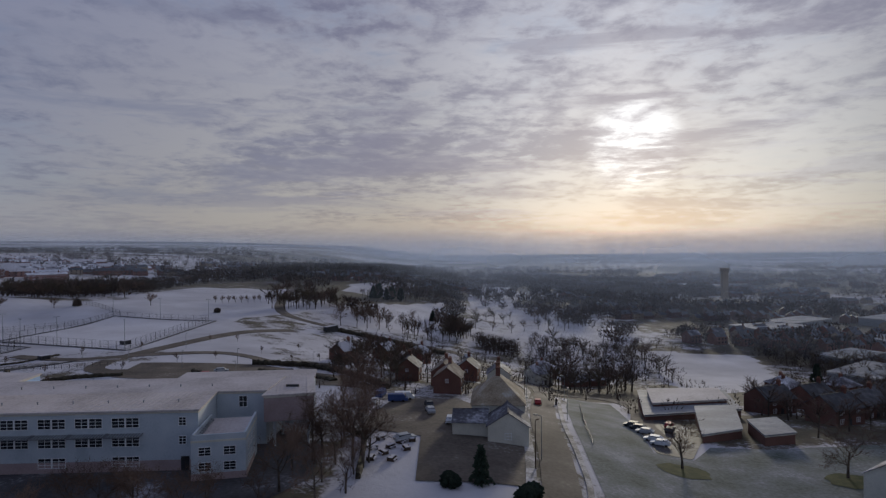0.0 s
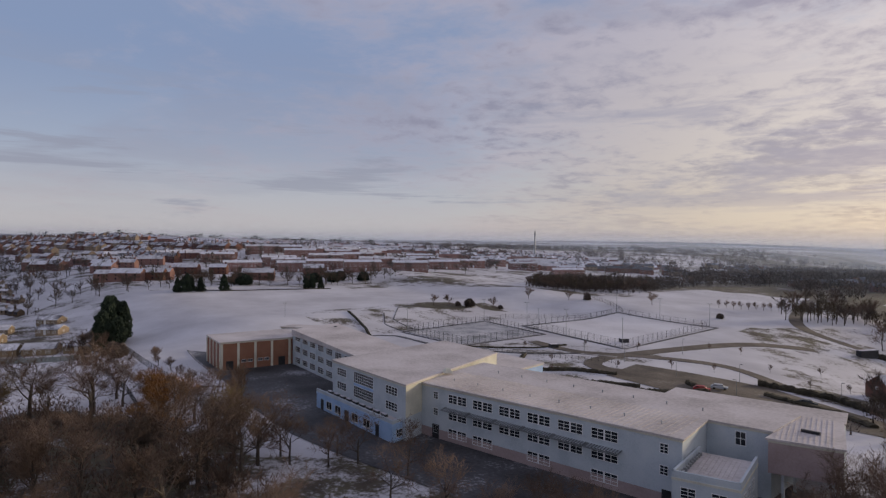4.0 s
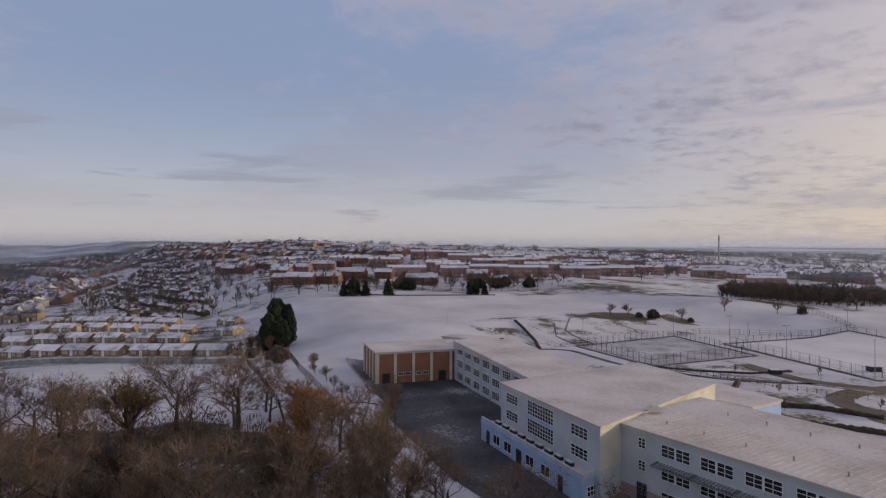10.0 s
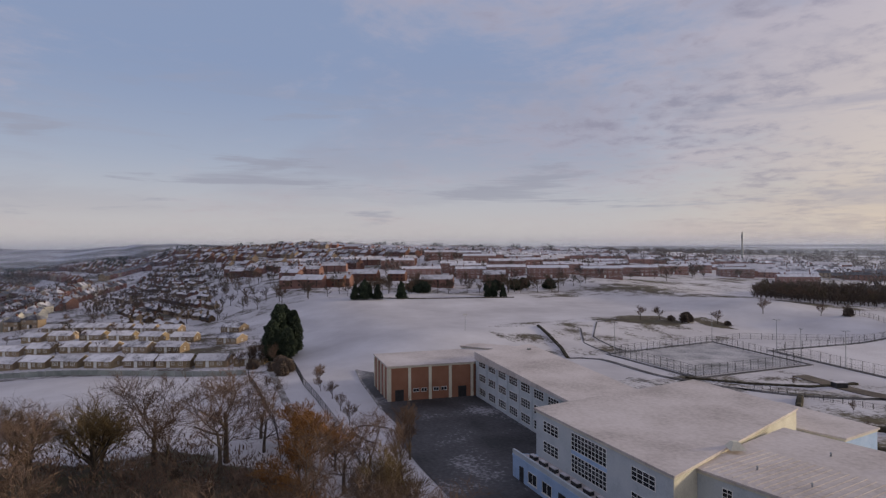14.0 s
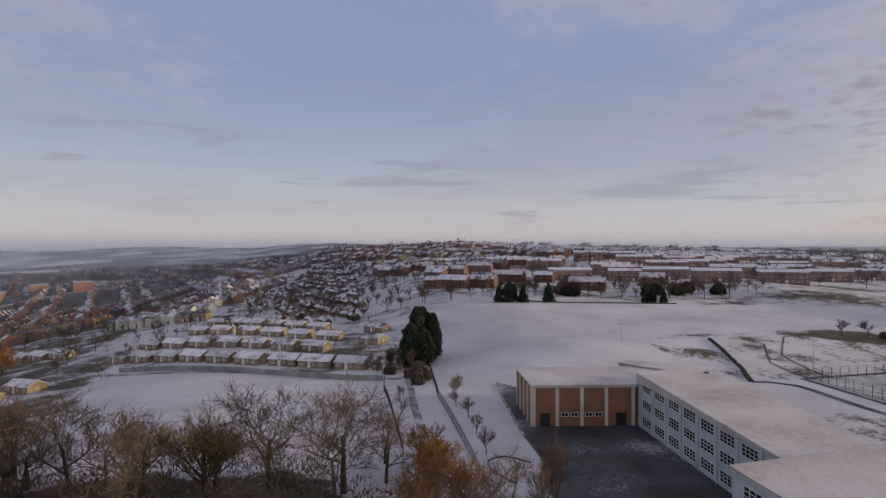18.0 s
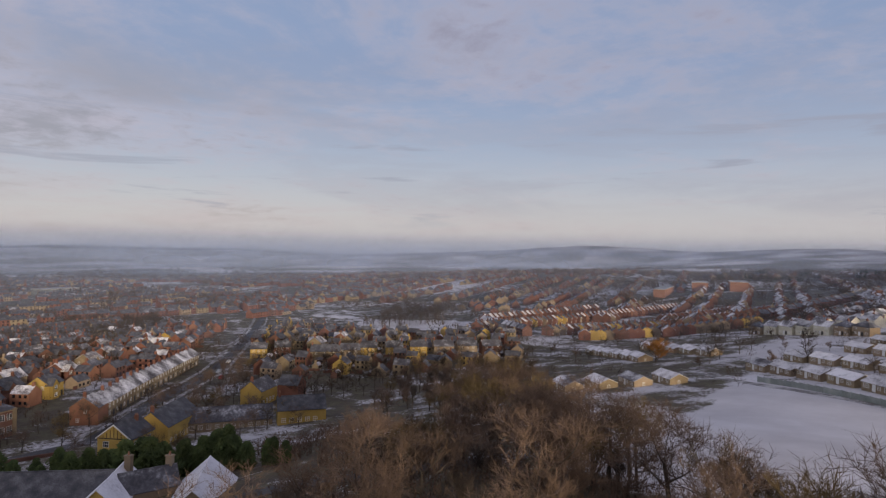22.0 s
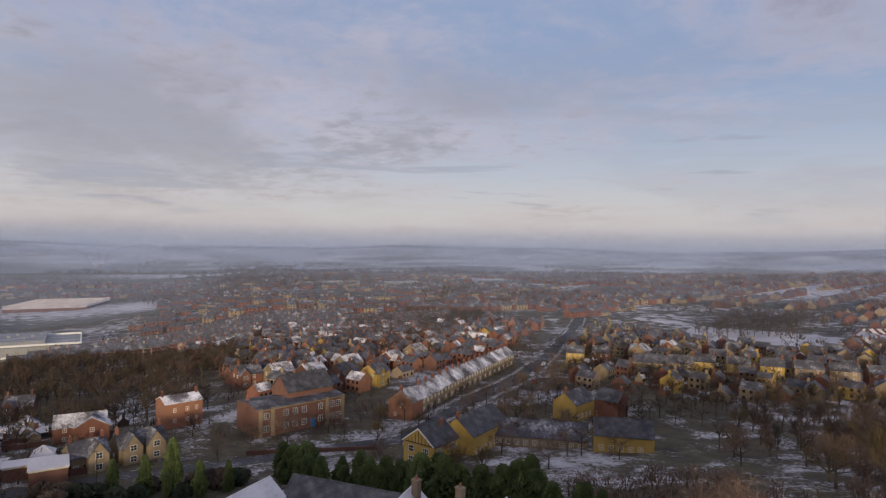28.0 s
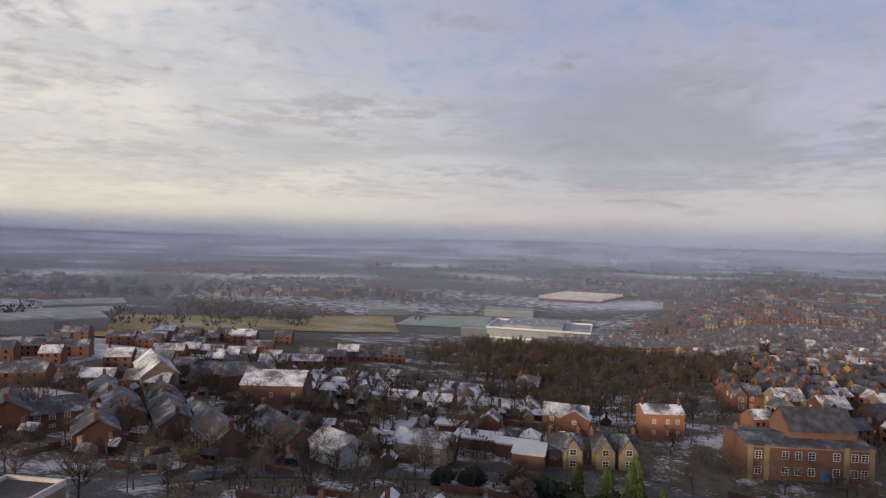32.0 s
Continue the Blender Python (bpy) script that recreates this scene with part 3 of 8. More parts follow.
patch("village_green", "open green under thin bluish snow", [(25.5, 94), (27.5, 118), (29.8, 142), (34, 172), (41, 204), (54, 200), (48, 152), (44.5, 130), (52, 127.5), (60, 138), (73, 136), (110, 142), (175, 132), (168, 90), (62, 84), (24.5, 86)], material("thin_snow_on_grass", [(0.07, 0.085, 0.065), (0.13, 0.145, 0.13), (0.19, 0.20, 0.20), (0.30, 0.31, 0.32)], 0.9, 0.12, 1.6, 0.4, spread=(0.34, 0.66)), 0.08, 30)
for gx, gy, r in ((47, 119.5, 4.2), (78, 116.5, 4.0), (92, 118.5, 3.8), (60, 95.5, 2.2)):
    rr = random.Random(gx)
    patch("grass_ring", "ring of bare grass melted under a tree", [(gx + r * 1.25 * rr.uniform(0.85, 1.1) * math.cos(k * 0.3927), gy + r * rr.uniform(0.85, 1.1) * math.sin(k * 0.3927)) for k in range(16)], GRASS, 0.15, 6)
for sx in (-1, 1):
    strip("pavement_south", "snow dusted pavement beside the main road", [(-150 + 4.2 * sx, -160 - 3.6 * sx), (-185 + 4.2 * sx, -196 - 3.6 * sx), (-216 + 4.0 * sx, -224 - 3.8 * sx), (-240 + 4.0 * sx, -251 - 3.8 * sx), (-289 + 4.3 * sx, -318 - 3.3 * sx), (-365 + 4.4 * sx, -423 - 3.2 * sx), (-394 + 4.7 * sx, -467 - 2.8 * sx)], 1.8, PAVE, 0.22, 0.14)
patch("centre_car_park", "small tarmac car park with snow", [(45, 130), (52, 128), (64, 150), (60, 172), (50, 165)], ASPHALT, 0.13, 12)
patch("school_car_park", "swept tarmac car park behind the school", [(-98, 178), (-100, 200), (-62, 208), (-28, 196), (-26, 178), (-60, 172)], ROAD, 0.11, 20)
patch("sports_pitch", "smooth snow covered artificial sports pitch", [(-118, 224), (-179, 246), (-170, 312), (-118, 304)], SNOW, 0.10, 24)
patch("ball_court", "thinly snowed fenced ball court", [(-164, 186), (-203, 193), (-203, 243), (-160, 229)], material("thin_snow_on_tarmac", [(0.13, 0.135, 0.14), (0.27, 0.27, 0.285), (0.40, 0.39, 0.41), (0.52, 0.50, 0.52)], 0.85, 0.12, 1.4, 0.3, spread=(0.33, 0.62)), 0.10, 20)
patch("construction_site", "cleared yellow earth building site", [(240, -215), (228, -323), (186, -485), (280, -620), (350, -560), (370, -345), (330, -235)], material("yellow_clay", [(0.13, 0.105, 0.07), (0.32, 0.225, 0.075), (0.40, 0.28, 0.09), (0.46, 0.42, 0.36)], 0.9, 0.02, 0.3, spread=(0.36, 0.64)), 0.8, 16)
patch("stadium_pitch", "pale green football pitch", [(150, -600), (240, -560), (262, -640), (180, -690)], material("pale_turf", [(0.20, 0.28, 0.17), (0.36, 0.42, 0.34)], 0.9, 0.05, 1.0), 0.9, 10)

# ---- windows, doors ----
WINDOWS = {}


def frame_grid(w, h, cols, rows, bar, glazed):
    """A window frame in one piece, bars all joined; glazed closes the lights with glass behind the bars."""
    e, bm = bar * 1.3, bmesh.new()

    def cuts(lo, size, n):
        c = [lo, lo + e]
        for i in range(1, n):
            c += [lo + size * i / n - bar / 2, lo + size * i / n + bar / 2]
        return c + [lo + size - e, lo + size]

    us, vs = cuts(-w / 2, w, cols), cuts(0.0, h, rows)
    vert = {(i, j, k): bm.verts.new((u, y, v)) for i, u in enumerate(us) for j, v in enumerate(vs) for k, y in enumerate((-0.07, 0.03))}
    solid = lambda i, j: 0 <= i < len(us) - 1 and 0 <= j < len(vs) - 1 and (i % 2 == 0 or j % 2 == 0)
    for i in range(len(us) - 1):
        for j in range(len(vs) - 1):
            if not solid(i, j):
                if glazed:
                    bm.faces.new([vert[p] for p in ((i, j, 1), (i + 1, j, 1), (i + 1, j + 1, 1), (i, j + 1, 1))]).material_index = 1
                continue
            bm.faces.new([vert[p] for p in ((i, j, 0), (i + 1, j, 0), (i + 1, j + 1, 0), (i, j + 1, 0))])
            for di, dj, p, q in ((-1, 0, (i, j), (i, j + 1)), (1, 0, (i + 1, j + 1), (i + 1, j)), (0, -1, (i + 1, j), (i, j)), (0, 1, (i, j + 1), (i + 1, j + 1))):
                if not solid(i + di, j + dj):
                    bm.faces.new([vert[r] for r in ((*p, 0), (*q, 0), (*q, 1), (*p, 1))])
    for v in [v for v in bm.verts if not v.link_faces]:
        bm.verts.remove(v)
    return bm


def window_meshes(w, h, cols, rows, bar=0.07):
    key = (round(w, 2), round(h, 2), cols, rows, bar)
    if key not in WINDOWS:
        fr = mesh_of("window_frame", frame_grid(w, h, cols, rows, bar, False), FRAME)
        bm = bmesh.new()
        bm_box(bm, -w / 2 + 0.02, -0.022, 0.02, w / 2 - 0.02, 0.03, h - 0.02)
        WINDOWS[key] = (fr, mesh_of("pane", bm, GLASS))
    return WINDOWS[key]


def wall_pose(a, b, s, z, out=0.0):
    """A place on the wall from a to b (outside on the right hand), s metres from a, z over the datum."""
    d = (Vector(b) - Vector(a)).normalized()
    x, y = a[0] + d.x * s + d.y * out, a[1] + d.y * s - d.x * out
    return Matrix(((d.x, -d.y, 0, x), (d.y, d.x, 0, y), (0, 0, 1, z), (0, 0, 0, 1)))


def add_window(parent, m, w, h, cols=2, rows=2, name="window", split=True, bar=0.07):
    fr, pn = window_meshes(w, h, cols, rows, bar)
    if not split:
        key = ("whole", round(w, 2), round(h, 2), cols, rows)
        if key not in WINDOWS:
            WINDOWS[key] = mesh_of("window", frame_grid(w, h, cols, rows, bar, True), FRAME, GLASS)
        fr = WINDOWS[key]
    o = new(name, fr)
    o.parent = parent
    o.matrix_local = m
    if split:
        p = new("pane", pn)
        p.parent = o
    return o


DOOR = {}


def add_door(parent, m, w=1.0, h=2.1, mat=None, label=""):
    key = (w, h, mat.name)
    if key not in DOOR:
        bm = bmesh.new()
        bm_box(bm, -w / 2, -0.05, 0, w / 2, 0.05, h)
        bm_box(bm, -w / 2 - 0.1, -0.08, 0, -w / 2, 0.06, h + 0.1)
        bm_box(bm, w / 2, -0.08, 0, w / 2 + 0.1, 0.06, h + 0.1)
        bm_box(bm, -w / 2, -0.08, h, w / 2, 0.06, h + 0.1)
        bm_box(bm, w * 0.3, -0.1, h * 0.47, w * 0.36, -0.05, h * 0.52)
        DOOR[key] = mesh_of("door", bm, mat)
    o = new("door", DOOR[key])
    o.parent = parent
    o.matrix_local = m
    if label:
        tagged(o, label)
    return o


def ring_offset(ring, d):
    out = []
    n = len(ring)
    for i in range(n):
        p0, p1, p2 = Vector(ring[i - 1]), Vector(ring[i]), Vector(ring[(i + 1) % n])
        a, b = (p1 - p0).normalized(), (p2 - p1).normalized()
        na, nb = Vector((a.y, -a.x)), Vector((b.y, -b.x))
        k = (na + nb).normalized()
        q = p1 + k * d / max(0.3, k.dot(na))
        out.append((q.x, q.y))
    return out


def block(name, label, ring, top, wall, roof=SNOW_ROOF, slab=0.28, over=0.3, base=-1.2, trim=CREAM_WALL, tops=None):
    """A flat-roofed building: walls, a roof slab and a fascia under it."""
    ob = thing(name, label, "building")
    bm = bmesh.new()
    bm_prism(bm, ring, base, tops or top)
    part("wall", bm, wall, ob)
    up = [t + slab for t in tops] if tops else top + slab
    bm = bmesh.new()
    bm_prism(bm, ring_offset(ring, over), (min(tops) if tops else top) + 0.004, up)
    part("roof", bm, roof, ob, "flat roof under thin snow")
    if not tops:
        bm = bmesh.new()
        bm_prism(bm, ring_offset(ring, 0.05), top - 0.35, top - 0.004)
        part("fascia", bm, trim, ob, "pale painted fascia")
    return ob


def seams(parent, a, b, depth, z, gap=0.9, tilt=0.0):
    """Standing seams across a roof that runs from a to b, depth metres deep."""
    d = (Vector(b) - Vector(a))
    n = Vector((-d.y, d.x)).normalized()
    k = int(d.length / gap)
    bm = bmesh.new()
    u = d.normalized()
    for i in range(1, k):
        p = Vector(a) + u * i * gap
        q = p + n * depth
        e = u * 0.05
        v = [bm.verts.new((w.x, w.y, zz)) for w, zz in ((p - e, z), (p + e, z), (q + e, z), (q - e, z), (p - e, z + 0.09), (p + e, z + 0.09), (q + e, z + 0.09), (q - e, z + 0.09))]
        for f in ((4, 5, 6, 7), (0, 1, 5, 4), (1, 2, 6, 5), (2, 3, 7, 6), (3, 0, 4, 7)):
            bm.faces.new([v[j] for j in f])
    return part("roof_seams", bm, SNOW_ROOF, parent, "raised sheet metal seams")


# ---- school ----
E_A, E_B = (-95.0, 101.0), (-42.2, 103.6)
east = block("school_east_wing", "three storey white rendered school wing, snowy roof", [E_A, E_B, (-43.8, 116.2), (-34.5, 116.8), (-34.2, 128.8), (-98.8, 124.8)], 10.2, WHITE_WALL)
seams(east, (-94.6, 101.4), (-43.2, 103.9), 12.0, 10.46)
bm = bmesh.new()
bm_prism(bm, [(-94.9, 100.96), (-42.3, 103.55), (-42.3, 103.70), (-94.9, 101.1)], -0.5, 1.9)
part("plinth", bm, PINK_WALL, east, "dull pink brick base")
for row, z in enumerate((0.9, 4.3, 7.5)):
    add_window(east, wall_pose(E_A, E_B, 4.6, z + 0.2), 1.3, 1.5, 2, 3)
    add_window(east, wall_pose(E_A, E_B, 50.2, z + 0.2), 1.3, 1.5, 2, 3) if row else add_door(east, wall_pose(E_A, E_B, 4.6, 0.05, 0.02), 1.5, 2.6, DARK, "dark glazed door") and add_door(east, wall_pose(E_A, E_B, 50.6, 0.05, 0.02), 1.2, 2.3, DARK)
    for bay in range(6):
        if row == 0 and bay in (2, 4):
            continue
        add_window(east, wall_pose(E_A, E_B, 10.2 + bay * 6.1, z), 4.6, 1.75, 4, 3)
        bm = bmesh.new()
        bm_box(bm, -0.14, -0.012, 0, 0.14, 0.06, 1.75)
        part("mullion_post", bm, FRAME, east).matrix_local = wall_pose(E_A, E_B, 10.2 + bay * 6.1, z, 0.075)
for bay in range(6):
    m = wall_pose(E_A, E_B, 10.2 + bay * 6.1, 6.55)
    bm = bmesh.new()
    for i in range(12):
        x = -2.75 + i * 0.5
        bm_box(bm, x, -1.5, -0.03, x + 0.2, -0.02, 0.03)
    bm_box(bm, -2.9, -1.62, -0.1, 2.9, -1.5, 0.1)
    bm_box(bm, -2.95, -1.6, -0.1, -2.85, 0.05, 0.12)
    bm_box(bm, 2.85, -1.6, -0.1, 2.95, 0.05, 0.12)
    c = part("sun_canopy", bm, STEEL, east, "slatted metal sun canopy")
    c.matrix_local = m @ pose(0, 0, 0, 9)
for i in range(8):
    for j, back in enumerate((5.0, 17.0)):
        m = wall_pose(E_A, E_B, 5 + i * 6.1 + j * 2, 10.48, -back)
        bm = bmesh.new()
        bmesh.ops.create_cone(bm, segments=8, radius1=0.11, radius2=0.09, depth=0.4, cap_ends=True)
        bmesh.ops.create_cone(bm, segments=8, radius1=0.2, radius2=0.04, depth=0.16, cap_ends=True, matrix=pose(0, 0, 0.26))
        o = part("roof_vent", bm, STEEL, east)
        o.matrix_local = m @ pose(0, 0, 0.19)

stair = block("school_stair_tower", "two storey white school tower with ribbed roof", [(-41.4, 98.5), (-33.0, 100.2), (-35.0, 112.5), (-43.0, 111.2)], 6.6, WHITE_WALL, over=-0.55, slab=0.2)
bm = bmesh.new()
for p, q in (((-41.4, 98.5), (-33.0, 100.2)), ((-33.0, 100.2), (-35.0, 112.5)), ((-43.0, 111.2), (-41.4, 98.5))):
    d = (Vector(q) - Vector(p)).normalized()
    nrm = Vector((-d.y, d.x)) * 0.35
    bm_prism(bm, [p, q, (q[0] + nrm.x, q[1] + nrm.y), (p[0] + nrm.x, p[1] + nrm.y)], 6.604, 7.5)
part("parapet", bm, WHITE_WALL, stair, "white rendered parapet")
seams(stair, (-40.6, 99.6), (-33.9, 100.9), 10.5, 6.79, 0.6)
bm = bmesh.new()
bm_prism(bm, [(-41.45, 98.42), (-32.93, 100.12), (-35.0, 112.4), (-43.05, 111.1)], -1.2, 1.2)
part("plinth", bm, PINK_WALL, stair, "dull pink brick base")
for z in (4.0, 1.5):
    for s in (2.1, 6.0):
        add_window(stair, wall_pose((-41.4, 98.5), (-33.0, 100.2), s, z), 2.0, 1.5, 2, 3)
    for s in (2.5, 5.5, 8.5):
        add_window(stair, wall_pose((-33.0, 100.2), (-35.0, 112.5), s, z), 1.6, 1.5, 2, 3)
for i in range(9):
    bm = bmesh.new()
    bmesh.ops.create_cone(bm, segments=10, radius1=0.28, radius2=0.28, depth=0.5, cap_ends=True)
    o = part("cowl", bm, STEEL, stair, "round metal roof cowl")
    o.matrix_local = pose(-40.6 - i * 0.16, 100.2 + i * 1.1, 7.0)
add_window(east, wall_pose((-43.8, 116.2), (-34.5, 116.8), 5.0, 7.3), 1.6, 2.2, 2, 2)

ent = block("school_entrance_wing", "raised dull pink school wing over an undercroft", [(-34.0, 113.6), (-25.0, 115.6), (-28.6, 131.0), (-33.8, 130.4)], 10.0, PINK_WALL, base=5.2)
seams(ent, (-33.9, 114), (-25.2, 115.9), 15.0, 10.26, 0.7)
rear = block("school_rear_wing", "long low white school wing behind the main roof", [(-57, 129.4), (-28.4, 131.4), (-29.6, 138.5), (-57.6, 136.0)], 9.6, WHITE_WALL)
for x, y in ((-32.5, 115.4), (-26.4, 116.6), (-27.6, 123), (-33, 123)):
    bm = bmesh.new()
    bm_box(bm, x - 0.2, y - 0.2, -3, x + 0.2, y + 0.2, 5.2)
    part("undercroft_column", bm, WHITE_WALL, ent, "white concrete column")
bm = bmesh.new()
bm_box(bm, -31.5, 120, 10.28, -29.0, 120.5, 10.7)
part("roof_light", bm, DARK, ent)

M_A, M_B = (-123.5, 99.8), (-92.8, 95.5)
mid = block("school_middle_block", "white and cream rendered school block, broad snowy roof", [M_A, M_B, (-103.4, 134.8), (-125.4, 138.4)], 10.8, WHITE_WALL)
bm = bmesh.new()
bm_prism(bm, [(-92.74, 95.45), (-103.35, 134.85), (-103.5, 134.8), (-92.9, 95.5)], 4.6, 10.4)
part("side_wall", bm, CREAM_WALL, mid, "cream rendered side wall")
for row, z in enumerate((4.9, 8.0)):
    for s in (4.5, 25.8):
        add_window(mid, wall_pose(M_A, M_B, s, z), 4.4, 1.75, 4, 3)
    add_window(mid, wall_pose(M_A, M_B, 14.4, z - 0.35), 8.4, 2.5, 10, 4)
for z in (7.08,):
    bm = bmesh.new()
    bm_box(bm, -4.2, -0.06, 0, 4.2, 0.03, 0.54)
    part("spandrel_panel", bm, BLUE_WALL, mid, "pale green glazed panel").matrix_local = wall_pose(M_A, M_B, 14.4, z)
bm = bmesh.new()
bmesh.ops.create_cone(bm, segments=4, radius1=1.4, radius2=0.5, depth=0.9, cap_ends=True, matrix=pose(-95.6, 109.6, 11.4, 0, 0, 20))
part("roof_hatch", bm, CREAM_WALL, mid, "pale roof hatch")
blue = block("school_front_extension", "single storey pale blue extension with roof terrace", [(-126.0, 97.0), (-93.6, 92.8), (-94.9, 101.2), (-123.6, 99.85)], 3.7, BLUE_WALL, over=-0.4, slab=0.06, trim=BLUE_WALL)
B_A, B_B = (-126.0, 97.0), (-93.6, 92.8)
bm = bmesh.new()
for p, q in ((B_A, B_B), ((-93.6, 92.8), (-94.9, 101.2))):
    d = (Vector(q) - Vector(p)).normalized()
    nrm = Vector((-d.y, d.x)) * 0.35
    bm_prism(bm, [p, q, (q[0] + nrm.x, q[1] + nrm.y), (p[0] + nrm.x, p[1] + nrm.y)], 3.704, 4.4)
part("parapet", bm, WHITE_WALL, blue, "white capped parapet")
for s, w in ((3.0, 1.0), (14.6, 1.5), (27.2, 1.0)):
    add_door(blue, wall_pose(B_A, B_B, s, 0.05, 0.02), w, 2.3, DARK, "dark painted door")
for s in (6.4, 10.6, 18.2, 23.0):
    add_window(blue, wall_pose(B_A, B_B, s, 0.85), 2.6, 1.7, 2, 1, bar=0.05)
    bm = bmesh.new()
    bm_box(bm, -1.45, -0.12, 0, 1.45, 0.02, 0.1)
    part("window_sill", bm, FRAME, blue).matrix_local = wall_pose(B_A, B_B, s, 0.74)
add_window(blue, wall_pose((-93.6, 92.8), (-94.9, 101.2), 2.2, 0.9), 2.2, 1.5, 3, 2)
add_door(blue, wall_pose((-93.6, 92.8), (-94.9, 101.2), 6.6, 0.05, 0.02), 1.4, 2.2, DARK)
for i in range(9):
    m = wall_pose(B_A, B_B, 4 + i * 2.9, 3.78, -1.6)
    ob = thing("terrace_planter", "dark planter with snow on the school terrace", "planter", m, "planters on the roof terrace")
    bm = bmesh.new()
    bm_box(bm, -0.8, -0.35, 0, 0.8, 0.35, 0.5)
    part("box", bm, DARK, ob)
    bm = bmesh.new()
    bm_box(bm, -0.7, -0.28, 0.5, 0.7, 0.28, 0.62)
    part("soil", bm, SNOW, ob)

W_A, W_B = (-175.0, 120.0), (-124.2, 110.5)
west = block("school_west_wing", "three storey pale school wing with sheet roof", [W_A, W_B, (-125.2, 127.0), (-178.0, 138.6)], 9.9, WHITE_WALL, tops=[10.7, 9.1, 9.1, 10.7])
for row, z in enumerate((0.9, 4.0, 7.2)):
    for bay in range(8):
        add_window(west, wall_pose(W_A, W_B, 4.5 + bay * 6.0, z + (3.5 - bay) * 0.16 * z / 7.2), 4.2, 1.8, 4, 3)
for bay in range(9):
    bm = bmesh.new()
    bm_box(bm, -0.18, -0.18, -0.5, 0.18, 0.02, 10.5 - bay * 0.18)
    part("pilaster", bm, WHITE_WALL, west).matrix_local = wall_pose(W_A, W_B, 1.5 + bay * 6.0, 0)
bm = bmesh.new()
bmesh.ops.create_cone(bm, segments=10, radius1=0.8, radius2=0.5, depth=0.8, cap_ends=True, matrix=pose(-172, 134, 10.6))
part("roof_cowl", bm, DARK, west)

G_A, G_B = (-180.0, 98.6), (-175.4, 119.6)
gym = block("school_sports_hall", "orange brick sports hall with cream piers", [(-198.0, 102.4), G_A, G_B, (-178.2, 137), (-193.0, 129.0)], 8.3, GYM_BRICK)
for s in (0.35, 5.2, 10.3, 15.4, 21.0):
    bm = bmesh.new()
    bm_box(bm, -0.35, -0.22, -0.8, 0.35, 0.02, 7.9)
    part("pier", bm, CREAM_WALL, gym, "cream concrete pier").matrix_local = wall_pose(G_A, G_B, s, 0)
for s in (0.4, 4.8, 9.4, 13.8, 18.0):
    bm = bmesh.new()
    bm_box(bm, -0.35, -0.22, -0.8, 0.35, 0.02, 7.9)
    part("pier", bm, CREAM_WALL, gym).matrix_local = wall_pose((-198.0, 102.4), G_A, s, 0)
for s in (2.7, 18.5):
    add_door(gym, wall_pose(G_A, G_B, s, 0.05, 0.02), 1.9, 2.6, DARK, "dark double door")
for s in (6.8, 8.8, 11.8, 13.8):
    add_window(gym, wall_pose(G_A, G_B, s, 2.0), 1.5, 0.9, 2, 1)
lift = block("school_rooftop_store", "low rear hall roof behind the sports hall", [(-196, 128), (-180, 137), (-183, 143), (-198, 134)], 8.8, WHITE_WALL)
bbox = block("school_blue_link", "pale blue rendered school link block", [(-116, 137.2), (-104.2, 135.4), (-97.0, 136.5), (-97.5, 146.2), (-114.5, 148.3)], 7.6, BLUE_WALL)

# ---- trees ----
def tube(v, f, p, q, r0, r1, sides=3):
    d = (q - p).normalized()
    a = d.orthogonal().normalized()
    b = d.cross(a)
    k = len(v)
    for i in range(sides):
        c = 2 * math.pi * i / sides
        o = a * math.cos(c) + b * math.sin(c)
        v.append(tuple(p + o * r0))
        if r1 > 0:
            v.append(tuple(q + o * r1))
    if r1 > 0:
        for i in range(sides):
            j = (i + 1) % sides
            f.append((k + 2 * i, k + 2 * j, k + 2 * j + 1, k + 2 * i + 1))
    else:
        v.append(tuple(q))
        for i in range(sides):
            f.append((k + i, k + (i + 1) % sides, k + sides))


